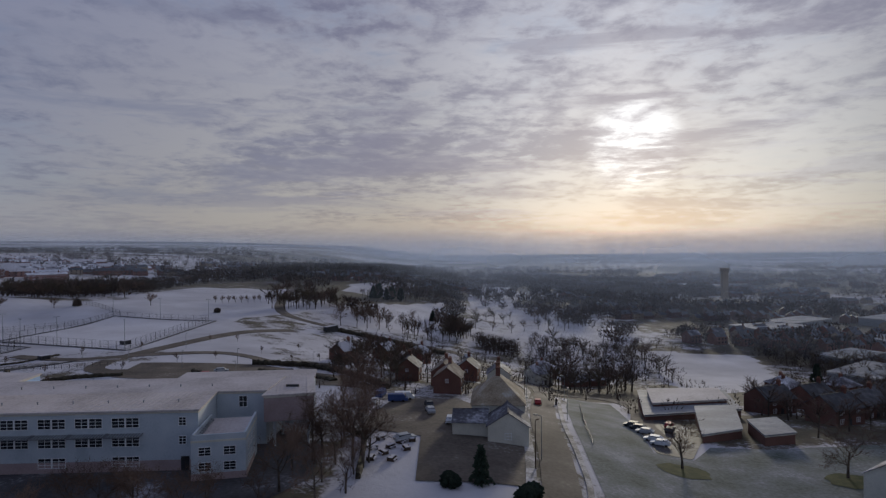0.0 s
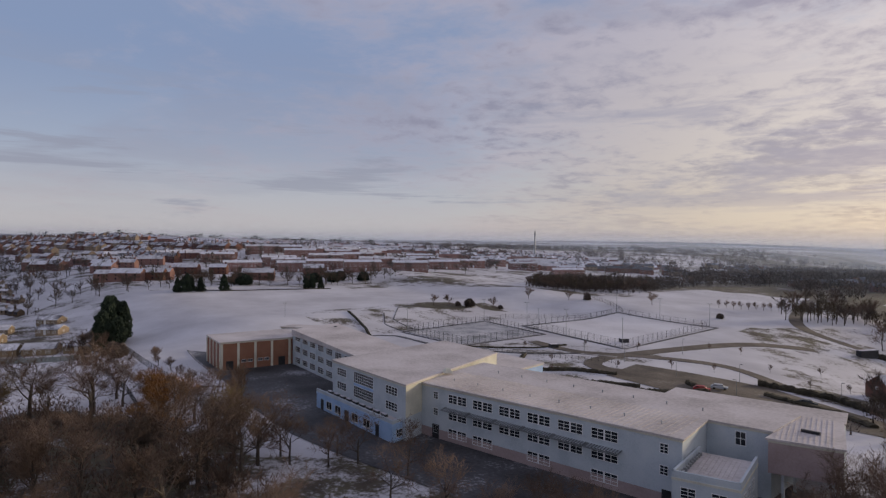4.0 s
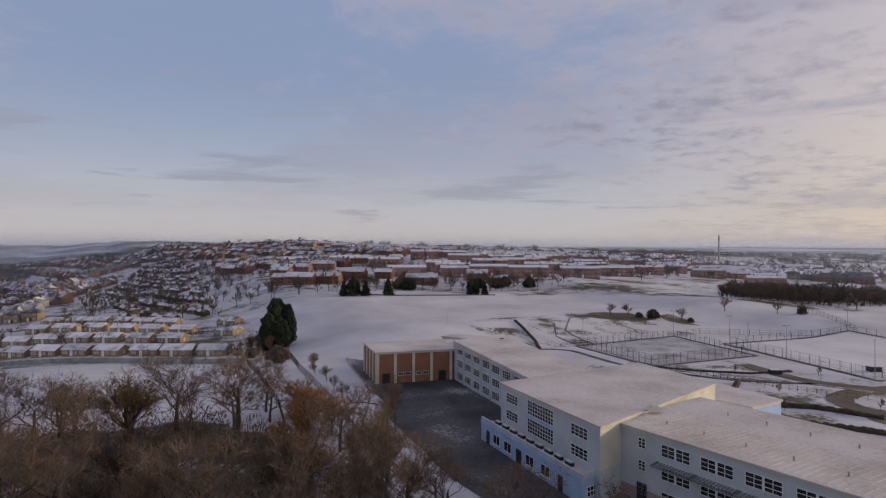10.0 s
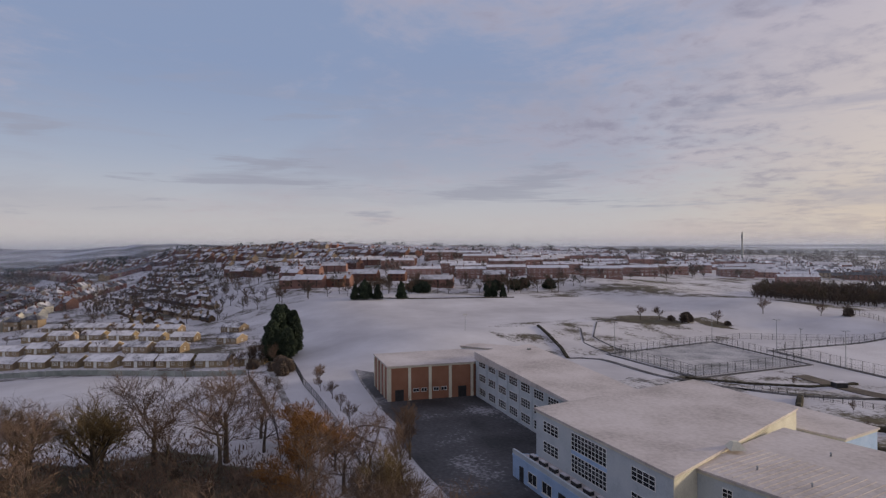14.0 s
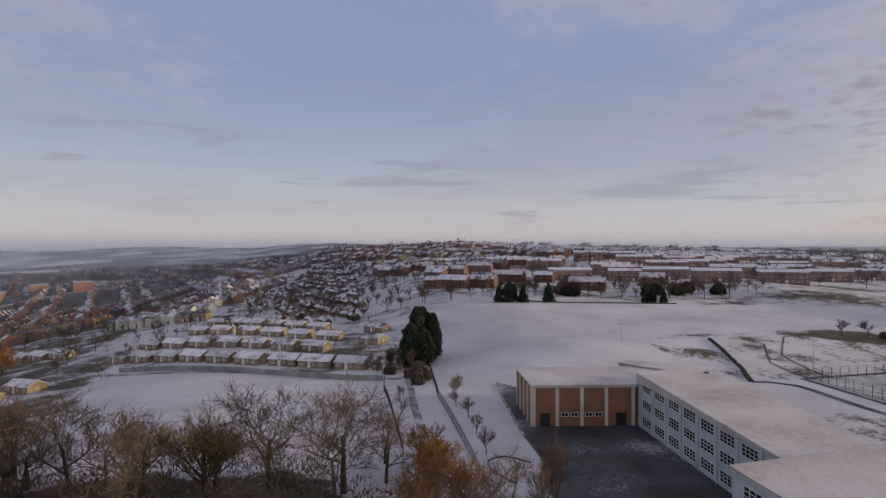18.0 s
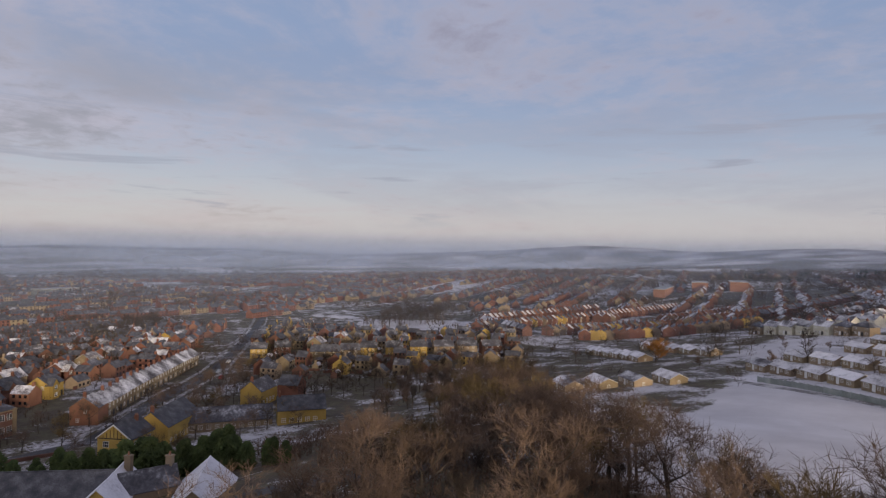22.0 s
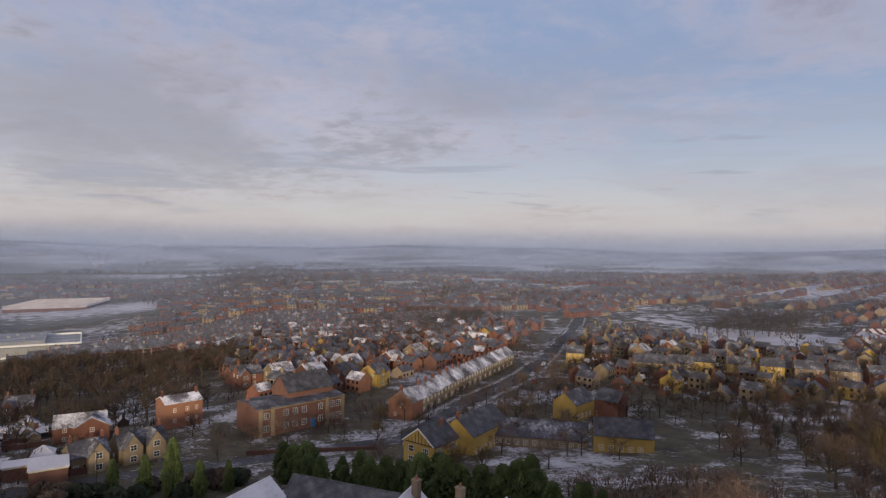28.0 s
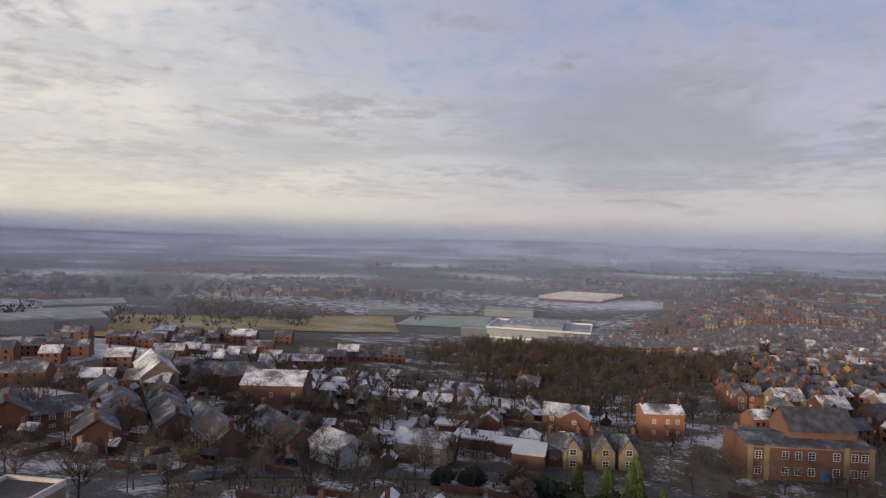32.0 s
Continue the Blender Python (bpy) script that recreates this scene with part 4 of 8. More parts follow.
def bare_tree(seed, height, spread, forks, trunk_mat, twig_mat, low=0.25, fat=0.022, up=0.45):
    """Trunk with limbs, and a crown of fine twigs; forks is the number of children at each level."""
    rnd = random.Random(seed)
    tv, tf, cv, cf = [], [], [], []

    def way(d, tilt):
        a = d.orthogonal().normalized()
        a.rotate(Matrix.Rotation(rnd.uniform(0, 6.283), 3, d))
        n = (d * math.cos(tilt) + a * math.sin(tilt))
        n.z += up * 0.35
        return n.normalized()

    def grow(p, d, length, r, level):
        last = level >= len(forks)
        segs = 3 if level < 2 else (1 if last else 2)
        at = []
        for i in range(segs):
            q = p + d * length / segs
            r2 = r * (0.82 if i < segs - 1 else 0.7)
            if last:
                tube(cv, cf, p, q, max(r, fat), 0)
            elif level < 2:
                tube(tv, tf, p, q, r, r2, 6 if level == 0 else 5)
            else:
                tube(cv, cf, p, q, max(r, fat), max(r2, fat * 0.8))
            at.append((p.copy(), q.copy(), r2))
            p, r = q, r2
            d = way(d, rnd.uniform(0.05, 0.32 if level else 0.12))
        if level < len(forks):
            for j in range(forks[level]):
                f = rnd.uniform(0.35 if level else low, 1.0)
                i = min(segs - 1, int(f * segs))
                s = at[i][0].lerp(at[i][1], f * segs - i)
                tilt = rnd.uniform(0.45, 1.05) * spread
                grow(s, way(d, tilt), length * rnd.uniform(0.5, 0.78) * (1.0 if level else 1.05), at[i][2] * rnd.uniform(0.45, 0.7), level + 1)

    grow(Vector((0, 0, -0.4)), Vector((rnd.uniform(-.06, .06), rnd.uniform(-.06, .06), 1)).normalized(), height * 0.52, height * 0.025, 0)
    top = max(q[2] for q in cv)
    k = height / top
    sc = lambda vs: [(x * k, y * k, z * k) for x, y, z in vs]
    return raw_mesh("trunk", sc(tv), tf, trunk_mat), raw_mesh("crown", sc(cv), cf, twig_mat)


def leaf_shape(seed, height, radius, count, size, profile, mats, trunk=True):
    """An evergreen: a crown of many small ragged clumps round a trunk; profile(h) gives the radius, 0 to 1."""
    rnd = random.Random(seed)
    v, f = [], []
    for i in range(count):
        h = rnd.random()
        a = rnd.uniform(0, 6.283)
        lump = 0.95 + 0.75 * noise.noise((math.cos(a) * 1.3 + seed, math.sin(a) * 1.3, h * height * 0.42))
        rr = radius * profile(h) * math.sqrt(rnd.uniform(0.35, 1.0)) * rnd.uniform(0.8, 1.12) * lump
        c = Vector((rr * math.cos(a), rr * math.sin(a), height * (0.03 + 0.97 * h)))
        out = Vector((math.cos(a), math.sin(a), rnd.uniform(-0.5, 0.7))).normalized()
        side = out.cross(Vector((0, 0, 1))).normalized()
        s = size * rnd.uniform(0.6, 1.4)
        k = len(v)
        v += [tuple(c + side * s * 0.6), tuple(c - side * s * 0.6), tuple(c + out * s + Vector((0, 0, rnd.uniform(-.3, .5) * s))), tuple(c + Vector((0, 0, 1)) * s * 0.9 - out * s * 0.2)]
        f += [(k, k + 1, k + 2), (k, k + 2, k + 3), (k + 1, k + 3, k + 2)]
    cr = raw_mesh("crown", v, f, mats[1])
    tv, tf = [], []
    tube(tv, tf, Vector((0, 0, -0.4)), Vector((0, 0, height * 0.85)), height * 0.018, height * 0.004, 6)
    return raw_mesh("trunk", tv, tf, mats[0]), cr


FULL = [bare_tree(11 + i, 14, 1.15, (6, 6, 6, 6), BARK, TWIG, fat=0.024, low=0.42, up=0.34) for i in range(3)]
FULL_OLIVE = [bare_tree(31 + i, 12, 1.0, (7, 6, 6, 5), BARK, TWIG_OLIVE, fat=0.024) for i in range(2)]
THICKET = [bare_tree(41 + i, 9, 0.85, (7, 6, 6, 6), BARK, m, low=0.12, fat=0.021, up=0.6) for i, m in enumerate((TWIG, SCRUB, TWIG_OLIVE))]
RUSSET = [bare_tree(51 + i, 8, 0.9, (9, 7, 6, 5), BARK, TWIG_RED, low=0.06, fat=0.028, up=0.6) for i in range(2)]
SMALL = [bare_tree(61 + i, 6, 0.95, (6, 5, 5, 4), BARK, TWIG, low=0.3, fat=0.03) for i in range(2)]
LIGHT = ["TWIG", "SCRUB", "OLIVE"]    # kinds for trees that stand far off
GROVE = {k: [] for k in LIGHT}
COLUMN = [leaf_shape(81 + i, 10, 2.3, 2000, 0.42, lambda h: (0.72 + 0.6 * h) * (1 - h) ** 0.55 * 1.2, (BARK, HEDGE_GREEN)) for i in range(2)]
PINE = [leaf_shape(91 + i, 16, 4.4, 2600, 0.8, lambda h: 0.3 if h < 0.08 else math.sin(math.pi * (0.1 + 0.88 * h)) ** 0.6 * (1.1 - 0.25 * h), (BARK, NEEDLE)) for i in range(2)]
FIR = leaf_shape(94, 16, 5.0, 1900, 0.9, lambda h: (1.05 - h) ** 0.75, (BARK, NEEDLE))
CONE = leaf_shape(95, 6, 1.5, 700, 0.4, lambda h: (1.0 - h) ** 0.8 + 0.08, (BARK, NEEDLE))
BUSH = [leaf_shape(97, 3, 2.2, 500, 0.6, lambda h: math.sqrt(max(0, 1 - h * h)), (BARK, SCRUB)), leaf_shape(98, 3, 2.2, 500, 0.6, lambda h: math.sqrt(max(0, 1 - h * h)), (BARK, NEEDLE))]
TREE_COUNT = [0]
WOODS = {g: thing(n, lb, "wood", kind="stuff") for g, n, lb in (("trees of the wood", "upper_wood", "dense brown leafless wood below the path"), ("trees of the lower wood", "lower_wood", "tall brown leafless wood above the houses"))}


def plant(meshes, x, y, size, name, label, group="", turn=None, wide=1.0, sink=0.0):
    if isinstance(meshes, str):
        GROVE[meshes].append((x, y, size))
        return None
    z = ground_z(x, y) - sink
    if group in WOODS:
        turned = Matrix.Translation((x, y, z)) @ Matrix.Rotation(random.uniform(0, 6.283), 4, "Z") @ Matrix.Diagonal((size * wide, size * wide, size, 1))
        for n, me in zip(("trunk", "crown"), meshes):
            o = new(n, me)
            o.parent = WOODS[group]
            o.matrix_world = turned
        return None
    ob = thing(name, label, "bush" if name in ("bush", "shrub") else "tree", group=group)
    TREE_COUNT[0] += 1
    rz = random.uniform(0, 6.283) if turn is None else turn
    ob.matrix_world = Matrix.Translation((x, y, z)) @ Matrix.Rotation(rz, 4, "Z") @ Matrix.Diagonal((size * wide, size * wide, size, 1))
    for n, me in zip(("trunk", "crown"), meshes):
        o = new(n, me)
        o.parent = ob
    return ob


def spread(region, count, gap, seed):
    """Random places in a ring, no two nearer than gap."""
    rnd = random.Random(seed)
    x0, x1 = min(p[0] for p in region), max(p[0] for p in region)
    y0, y1 = min(p[1] for p in region), max(p[1] for p in region)
    got, tries = [], 0
    while len(got) < count and tries < count * 40:
        tries += 1
        p = (rnd.uniform(x0, x1), rnd.uniform(y0, y1))
        if inside(*p, region) and all((p[0] - q[0]) ** 2 + (p[1] - q[1]) ** 2 > gap * gap for q in got):
            got.append(p)
    return got


L_BARE = "leafless winter tree with fine brown twigs"
L_THICK = "dense leafless brown thicket tree in the wood"
# row of large trees along the snowy field
for i, (x, y, s) in enumerate([(-158, 38, 1.0), (-160, 47, 1.05), (-155, 58, 1.1), (-166, 18, 1.0), (-163, 27, 0.9), (-172, 6, 0.95), (-180, -4, 1.05), (-186, -14, 1.0), (-190, 2, 0.8), (-166, 66, 0.75), (-150, 48, 0.85), (-153, 30, 0.9)]):
    plant(FULL[i % 3] if i % 4 else FULL_OLIVE[i % 2], x, y, s * 1.22, "bare_tree", "large bare tree with crooked limbs beside a snowy field", "trees along the field", wide=1.25)
for i, (x, y) in enumerate(spread([(-146, 62), (-152, 40), (-160, 12), (-172, -12), (-192, -20), (-188, 0), (-172, 24), (-164, 50), (-160, 70)], 13, 5.5, 93)):
    plant((FULL + FULL_OLIVE[:1])[i % 4], x, y, random.uniform(0.75, 1.2), "bare_tree", "large bare tree with crooked limbs beside a snowy field", "trees along the field", wide=1.2)
# wood below the path
for i, (x, y) in enumerate(spread([(-150, 62), (-112, 64), (-66, 56), (-50, 30), (-70, -20), (-150, -25), (-200, -30), (-190, -2), (-160, 20), (-146, 40)], 135, 4.6, 3)):
    plant((THICKET[:2] + FULL[:1] + THICKET[:2] + FULL[1:2])[i % 6], x, y, random.uniform(0.85, 1.2) * (0.85 if i % 6 > 2 else 1.1) * (0.5 if x < -128 and y > 12 else 1.0), "bare_tree", L_THICK, "trees of the wood", wide=1.25)
for i, (x, y) in enumerate(spread([(-150, -25), (-166, -50), (-185, -40), (-240, -100), (-282, -85), (-260, -60), (-205, -28)], 48, 6.0, 4)):
    plant((THICKET[:2] + FULL[2:] + THICKET[:2] + FULL_OLIVE[:1])[i % 6], x, y, random.uniform(0.9, 1.2), "bare_tree", L_THICK, "trees of the lower wood", wide=1.2)
for i, (x, y) in enumerate(spread([(-205, -92), (-238, -122), (-285, -160), (-335, -160), (-318, -110), (-280, -88), (-235, -98)], 42, 7.0, 6)):
    plant((THICKET + FULL[:2])[i % 5], x, y, random.uniform(0.8, 1.15) * (0.75 if i % 5 > 2 else 1.0), "bare_tree", "tall leafless brown tree in the lower wood", "trees of the lower wood", wide=1.15)
for i, (x, y) in enumerate(spread([(-240, -70), (-300, -95), (-335, -120), (-300, -150), (-225, -115)], 26, 7, 5)):
    plant((LIGHT + THICKET)[i % 6], x, y, random.uniform(0.8, 1.3), "bare_tree", L_BARE, "trees among the houses")
for i, (x, y) in enumerate([(-150, 71), (-146, 68), (-142, 73), (-155, 72), (-138, 66), (-160, 71), (-128, 62), (-134, 61), (-122, 64)]):
    plant(RUSSET[i % 2], x, y, random.uniform(0.7, 1.1), "willow_tree", "upright shrub willow with russet orange twigs", "russet willows", wide=1.35)
# trees in and before the school yard
for x, y, s in [(-141, 86, 1.15), (-136, 82, 0.95), (-124, 74, 0.8), (-116, 72, 0.85)]:
    plant(FULL_OLIVE[0] if s < 0.9 else THICKET[0], x, y, s * 1.1, "bare_tree", "bare tree with olive ivy tint at the yard edge", "yard trees")
for i, (x, y) in enumerate(spread([(-112, 70), (-40, 80), (-14, 92), (-10, 110), (-22, 118), (-30, 92), (-108, 80)], 26, 4.5, 8)):
    plant(FULL[i % 3], x, y, random.uniform(0.5, 0.85), "bare_tree", "thin leafless tree before the school", "trees before the school")
for i, (x, y) in enumerate(spread([(-24, 100), (-13, 104), (-16, 150), (-26, 152)], 10, 4.0, 9)):
    plant(FULL[i % 3], x, y, random.uniform(0.8, 1.1), "bare_tree", "tall dark bare tree beside the lane", "lane trees")
for i, (x, y) in enumerate(spread([(-137, 72), (-100, 63), (-95, 69), (-128, 79)], 12, 4.0, 95)):
    plant((THICKET[:2] + FULL[:1])[i % 3], x, y, random.uniform(0.8, 1.15), "bare_tree", "dark leafless tree along the yard fence", "yard fence trees", wide=1.15)
# evergreen group by the fence
for x, y, s, w in [(-267, 93, 1.2, 0.62), (-271, 96, 1.15, 0.66), (-264, 90, 0.9, 0.8), (-274, 99, 0.85, 0.8), (-269, 99, 1.0, 0.7), (-262, 95, 0.7, 0.9)]:
    plant(PINE[0], x, y, s, "pine_tree", "dense dark green pine above the fence", "pines by the fence", wide=w)
for i, (x, y) in enumerate([(-266, 84), (-262, 82), (-270, 87), (-259, 86), (-264, 79), (-273, 90), (-260, 90)]):
    plant(THICKET[i % 2], x, y, random.uniform(0.75, 1.0), "bare_tree", "brown leafless thicket below the pines", "thicket by the pines", wide=1.2)
for x, y in [(-246, 86), (-238, 88), (-252, 90), (-258, 82), (-232, 86)]:
    plant(BUSH[0], x, y, random.uniform(0.8, 1.3), "bush", "brown winter bush along the fence", "bushes by the fence")
for x, y, s in [(-208, 90, 1.2), (-200, 88, 0.9), (-214, 92, 1.0), (-190, 88, 1.1), (-178, 86, 1.0), (-166, 84, 1.2), (-222, 95, 0.8), (-207, 76, 1.0)]:
    plant(SMALL[int(s * 10) % 2], x, y, s * 0.75, "bare_tree", "small leafless hawthorn on the snowy slope", "slope trees")
# field trees
for x, y, s in [(-246, 250, 1.0), (-243, 259, 0.95), (-229, 280, 1.0), (-230, 314, 1.2), (-212, 330, 0.9), (-170, 352, 1.2), (-206, 340, 0.8)]:
    plant(SMALL[int(y) % 2], x, y, s * 1.15, "bare_tree", "small round bare tree on a snowy bank", "trees on the bank", wide=1.2)
for x, y, s in [(-236, 268, 1.3), (-240, 263, 0.7), (-226, 283, 0.6), (-204, 338, 1.1), (-128, 342, 0.8)]:
    plant(BUSH[0], x, y, s, "bush", "bare rounded bush on a snowy bank", "bushes on the bank")
for i in range(11):
    plant(SMALL[i % 2], -146 + i * 3.4, 388 + i * 2.2, 0.9, "bare_tree", "small bare tree in a clipped row", "row of small trees", wide=0.9)
for i, (x, y) in enumerate([(-366, 158), (-365, 163), (-368, 167), (-362, 170), (-372, 166), (-361, 184), (-352, 240), (-349, 245), (-352, 236)]):
    plant(FIR, x, y, random.uniform(0.4, 0.62), "pine_tree", "dark pine at the far field edge", "far field pines")
for i, (x, y) in enumerate(spread([(-392, 120), (-372, 196), (-352, 300), (-362, 330), (-385, 300), (-400, 180)], 60, 3.6, 12)):
    plant(LIGHT[i % 3] if i % 7 else BUSH[1], x, y, random.uniform(0.7, 1.1) if i % 7 else 2.0, "bare_tree", "leafless tree along the far field edge", "field edge trees")
for i, (x, y) in enumerate(spread([(-268, 360), (-240, 352), (-205, 420), (-215, 520), (-300, 470), (-318, 440)], 230, 4.0, 13)):
    plant(LIGHT[i % 3], x, y, random.uniform(0.7, 1.05), "bare_tree", "leafless tree in the dark shelter belt", "shelter belt trees")
for i, (x, y) in enumerate(spread([(-112, 350), (-124, 500), (-105, 510), (-84, 370)], 14, 6, 14)):
    plant(LIGHT[i % 3], x, y, random.uniform(0.9, 1.3), "bare_tree", L_BARE, "trees along the road")
# north: trees round the houses, the road and the golf fields
for reg, cnt, gap, sd in (([(-70, 372), (0, 356), (10, 364), (-60, 384)], 14, 5, 20), ([(-2, 384), (12, 380), (18, 400), (4, 412)], 34, 2.5, 21), ([(-100, 372), (-88, 372), (-66, 436), (-84, 440)], 34, 3.5, 28), ([(-62, 492), (-4, 600), (20, 640), (8, 660), (-40, 600), (-70, 505)], 60, 4, 29), ([(40, 320), (110, 285), (120, 385), (60, 420)], 36, 7, 22),
                          ([(192, 250), (250, 330), (205, 400), (190, 380)], 60, 5, 23), ([(12, 430), (60, 440), (160, 520), (100, 540), (24, 540)], 24, 7, 24), ([(125, 190), (160, 165), (210, 200), (190, 260), (140, 235)], 36, 6, 25),
                          ([(-16, 175), (-6, 250), (-30, 290), (-44, 230), (-30, 180)], 40, 4, 26), ([(38, 240), (52, 232), (80, 245), (78, 262), (50, 268)], 26, 3.5, 27)):
    for i, (x, y) in enumerate(spread(reg, cnt, gap, sd)):
        plant(LIGHT[i % 3], x, y, random.uniform(0.75, 1.25), "bare_tree", L_BARE, "trees towards the valley")
for i, (x, y) in enumerate(spread([(88, 146), (110, 150), (170, 150), (175, 205), (100, 205), (92, 180)], 60, 5, 94)):
    plant(LIGHT[i % 2], x, y, random.uniform(0.7, 1.1), "bare_tree", L_BARE, "trees by the green")
for x, y, s in [(47, 121, 1.1), (78, 118, 1.2), (92, 121, 1.15), (60, 96, 0.8)]:
    plant(FULL[0] if s > 1 else SMALL[0], x, y, s * 0.75, "bare_tree", "rounded bare tree in a ring of melted grass", "trees on the green", wide=1.1)
for i in range(7):
    plant(FULL[i % 3], -58 + 6.2 * i + random.uniform(-1.5, 1.5), 345 + 6.0 * i, random.uniform(0.85, 1.1), "bare_tree", "tall bare tree in a row between road and snowy field", "trees in a row by the road", wide=0.95)
for x, y, t in [(-60, 512, 0.8), (-56, 520, 1.0), (-50, 522, 0.75), (-46, 532, 0.9), (-39, 540, 0.85), (-9, 446, 0.6)]:
    plant(PINE[0] if t > 0.8 else FIR, x, y, t * 0.8, "conifer_tree", "dark pine beside a snowy field", "pines between the fields")
plant(CONE, 5.5, 97, 1.0, "conifer_tree", "small dark conical conifer before the pub", "")
for x, y in [(0.5, 96), (12, 92), (13.5, 94)]:
    plant(BUSH[1], x, y, 0.7, "bush", "dark evergreen bush at the car park edge", "car park bushes")
for x, y in [(196, 250), (206, 240), (150, 246)]:
    plant(CONE, x, y, 1.9, "conifer_tree", "tall dark cypress among houses", "cypresses")
# tall hedge behind the old school
for i in range(52):
    t = i / 51
    x, y = -112 - 50 * t, -130 + 58 * t
    if i in (7, 8, 17):
        continue
    plant(COLUMN[i % 2], x + random.uniform(-2.2, 2.2), y + random.uniform(-2.6, 2.6), random.uniform(0.5, 1.0), "conifer_tree", "dense green columnar hedge conifer", "conifer hedge", wide=random.uniform(1.1, 1.5))
for x, y, s in [(-88, -128, 1.25), (-82, -130, 0.9), (-94, -124, 0.8), (-75, -133, 0.8), (-100, -126, 0.7)]:
    plant(COLUMN[0], x, y, s, "conifer_tree", "tall dark green cypress beside the lane", "lane cypresses", wide=0.8)
for i, (x, y) in enumerate(spread([(-45, -122), (-100, -126), (-104, -136), (-60, -134)], 16, 3, 31)):
    plant(BUSH[i % 2], x, y, random.uniform(0.8, 1.4), "bush", "dark overgrown garden bush", "garden bushes")
# dark wood behind the cottages and street trees of the town
for i, (x, y) in enumerate(spread([(60, -300), (0, -255), (-40, -262), (-90, -262), (-105, -290), (-95, -350), (-20, -400), (60, -390)], 260, 4.4, 32)):
    plant(LIGHT[i % 3], x, y, random.uniform(1.0, 1.4), "bare_tree", "tall dark leafless tree in a town wood", "town wood")
for i, (x, y) in enumerate(spread([(-20, -205), (-62, -205), (-90, -208), (-100, -232), (-60, -250), (-10, -240)], 40, 5, 33)):
    plant(LIGHT[i % 3], x, y, random.uniform(0.8, 1.1), "bare_tree", L_BARE, "trees behind the cottages")
for i, (x, y) in enumerate(spread([(-40, -90), (10, -80), (-5, -118), (-45, -125)], 12, 7, 34)):
    plant((FULL + LIGHT)[i % 6], x, y, random.uniform(0.6, 0.8), "bare_tree", L_BARE, "garden trees")
for i, (x, y) in enumerate(spread([(-165, -150), (-210, -130), (-245, -190), (-220, -200), (-190, -180)], 16, 7, 35)):
    plant((LIGHT + SMALL)[i % 5], x, y, random.uniform(0.7, 1.0), "bare_tree", L_BARE, "trees by the slate roofs")
for i, (x, y) in enumerate(spread([(-400, -330), (-470, -310), (-600, -400), (-560, -440), (-470, -380)], 110, 6, 36)):
    plant(LIGHT[i % 3], x, y, random.uniform(1.0, 1.4), "bare_tree", "leafless park tree with dark crown", "park trees")
for i, (x, y) in enumerate(spread([(-230, -380), (-330, -470), (-250, -520), (-170, -420)], 130, 6, 37)):
    plant(LIGHT[i % 3], x, y, random.uniform(0.9, 1.25), "bare_tree", L_BARE, "trees down the main road")
for reg, cnt, gap, sd in (([(-165, -112), (-195, -128), (-250, -178), (-300, -205), (-330, -170), (-240, -140)], 50, 6, 51), ([(-240, -205), (-262, -240), (-300, -300), (-330, -270), (-345, -200), (-300, -180)], 60, 7, 52), ([(-40, -62), (110, -40), (120, -210), (20, -235), (-50, -200)], 120, 7, 53), ([(-100, -235), (-250, -345), (-200, -400), (-80, -330)], 90, 7, 54), ([(-450, -250), (-340, -160), (-320, -130), (-420, -60), (-560, -180)], 34, 10, 55), ([(-392, 100), (-420, 60), (-520, 30), (-900, 90), (-880, 140), (-470, 200), (-385, 200)], 190, 7, 56), ([(-385, 200), (-420, 190), (-640, 300), (-500, 560), (-380, 560)], 130, 9, 57), ([(-430, -60), (-500, -30), (-900, 40), (-900, 10), (-520, -110)], 110, 7, 58)):
    for i, (x, y) in enumerate(spread(reg, cnt, gap, sd)):
        plant(LIGHT[i % 3], x, y, random.uniform(0.6, 1.05), "bare_tree", L_BARE, "trees of the town")
for reg, cnt, gap, sd in (([(-126, -120), (-165, -105), (-200, -112), (-215, -135), (-175, -168), (-150, -148)], 15, 8, 61), ([(-148, -168), (-175, -182), (-215, -212), (-245, -245), (-262, -236), (-225, -190), (-180, -158)], 24, 7, 62), ([(-95, -150), (-150, -158), (-160, -172), (-150, -185), (-100, -166)], 9, 7, 63)):
    for i, (x, y) in enumerate(spread(reg, cnt, gap, sd)):
        plant((FULL + FULL_OLIVE[:1])[i % 4], x, y, random.uniform(0.5, 0.8), "bare_tree", "bare street tree among brick houses", "trees by the main road", wide=1.1)
for reg, cnt, gap, sd in (([(-120, -205), (-235, -290), (-330, -420), (-260, -470), (-60, -430), (-95, -300), (-100, -240)], 150, 9, 64), ([(-235, -205), (-300, -160), (-370, -150), (-470, -235), (-400, -330), (-370, -400), (-300, -315)], 100, 10, 65), ([(-20, -70), (100, -60), (110, -200), (30, -230), (-50, -190)], 60, 9, 66)):
    for i, (x, y) in enumerate(spread(reg, cnt, gap, sd)):
        plant(LIGHT[i % 3], x, y, random.uniform(0.6, 1.0), "bare_tree", L_BARE, "trees of the town")
plant(RUSSET[0], -358, -66, 1.5, "willow_tree", "broad golden orange willow in a garden", "", wide=1.6)
for i, (x, y) in enumerate(spread([(-330, -40), (-420, -60), (-520, 40), (-400, 70), (-340, 40)], 44, 12, 38)):
    plant((SMALL + LIGHT)[i % 5], x, y, random.uniform(0.6, 0.95), "bare_tree", L_BARE, "street trees")


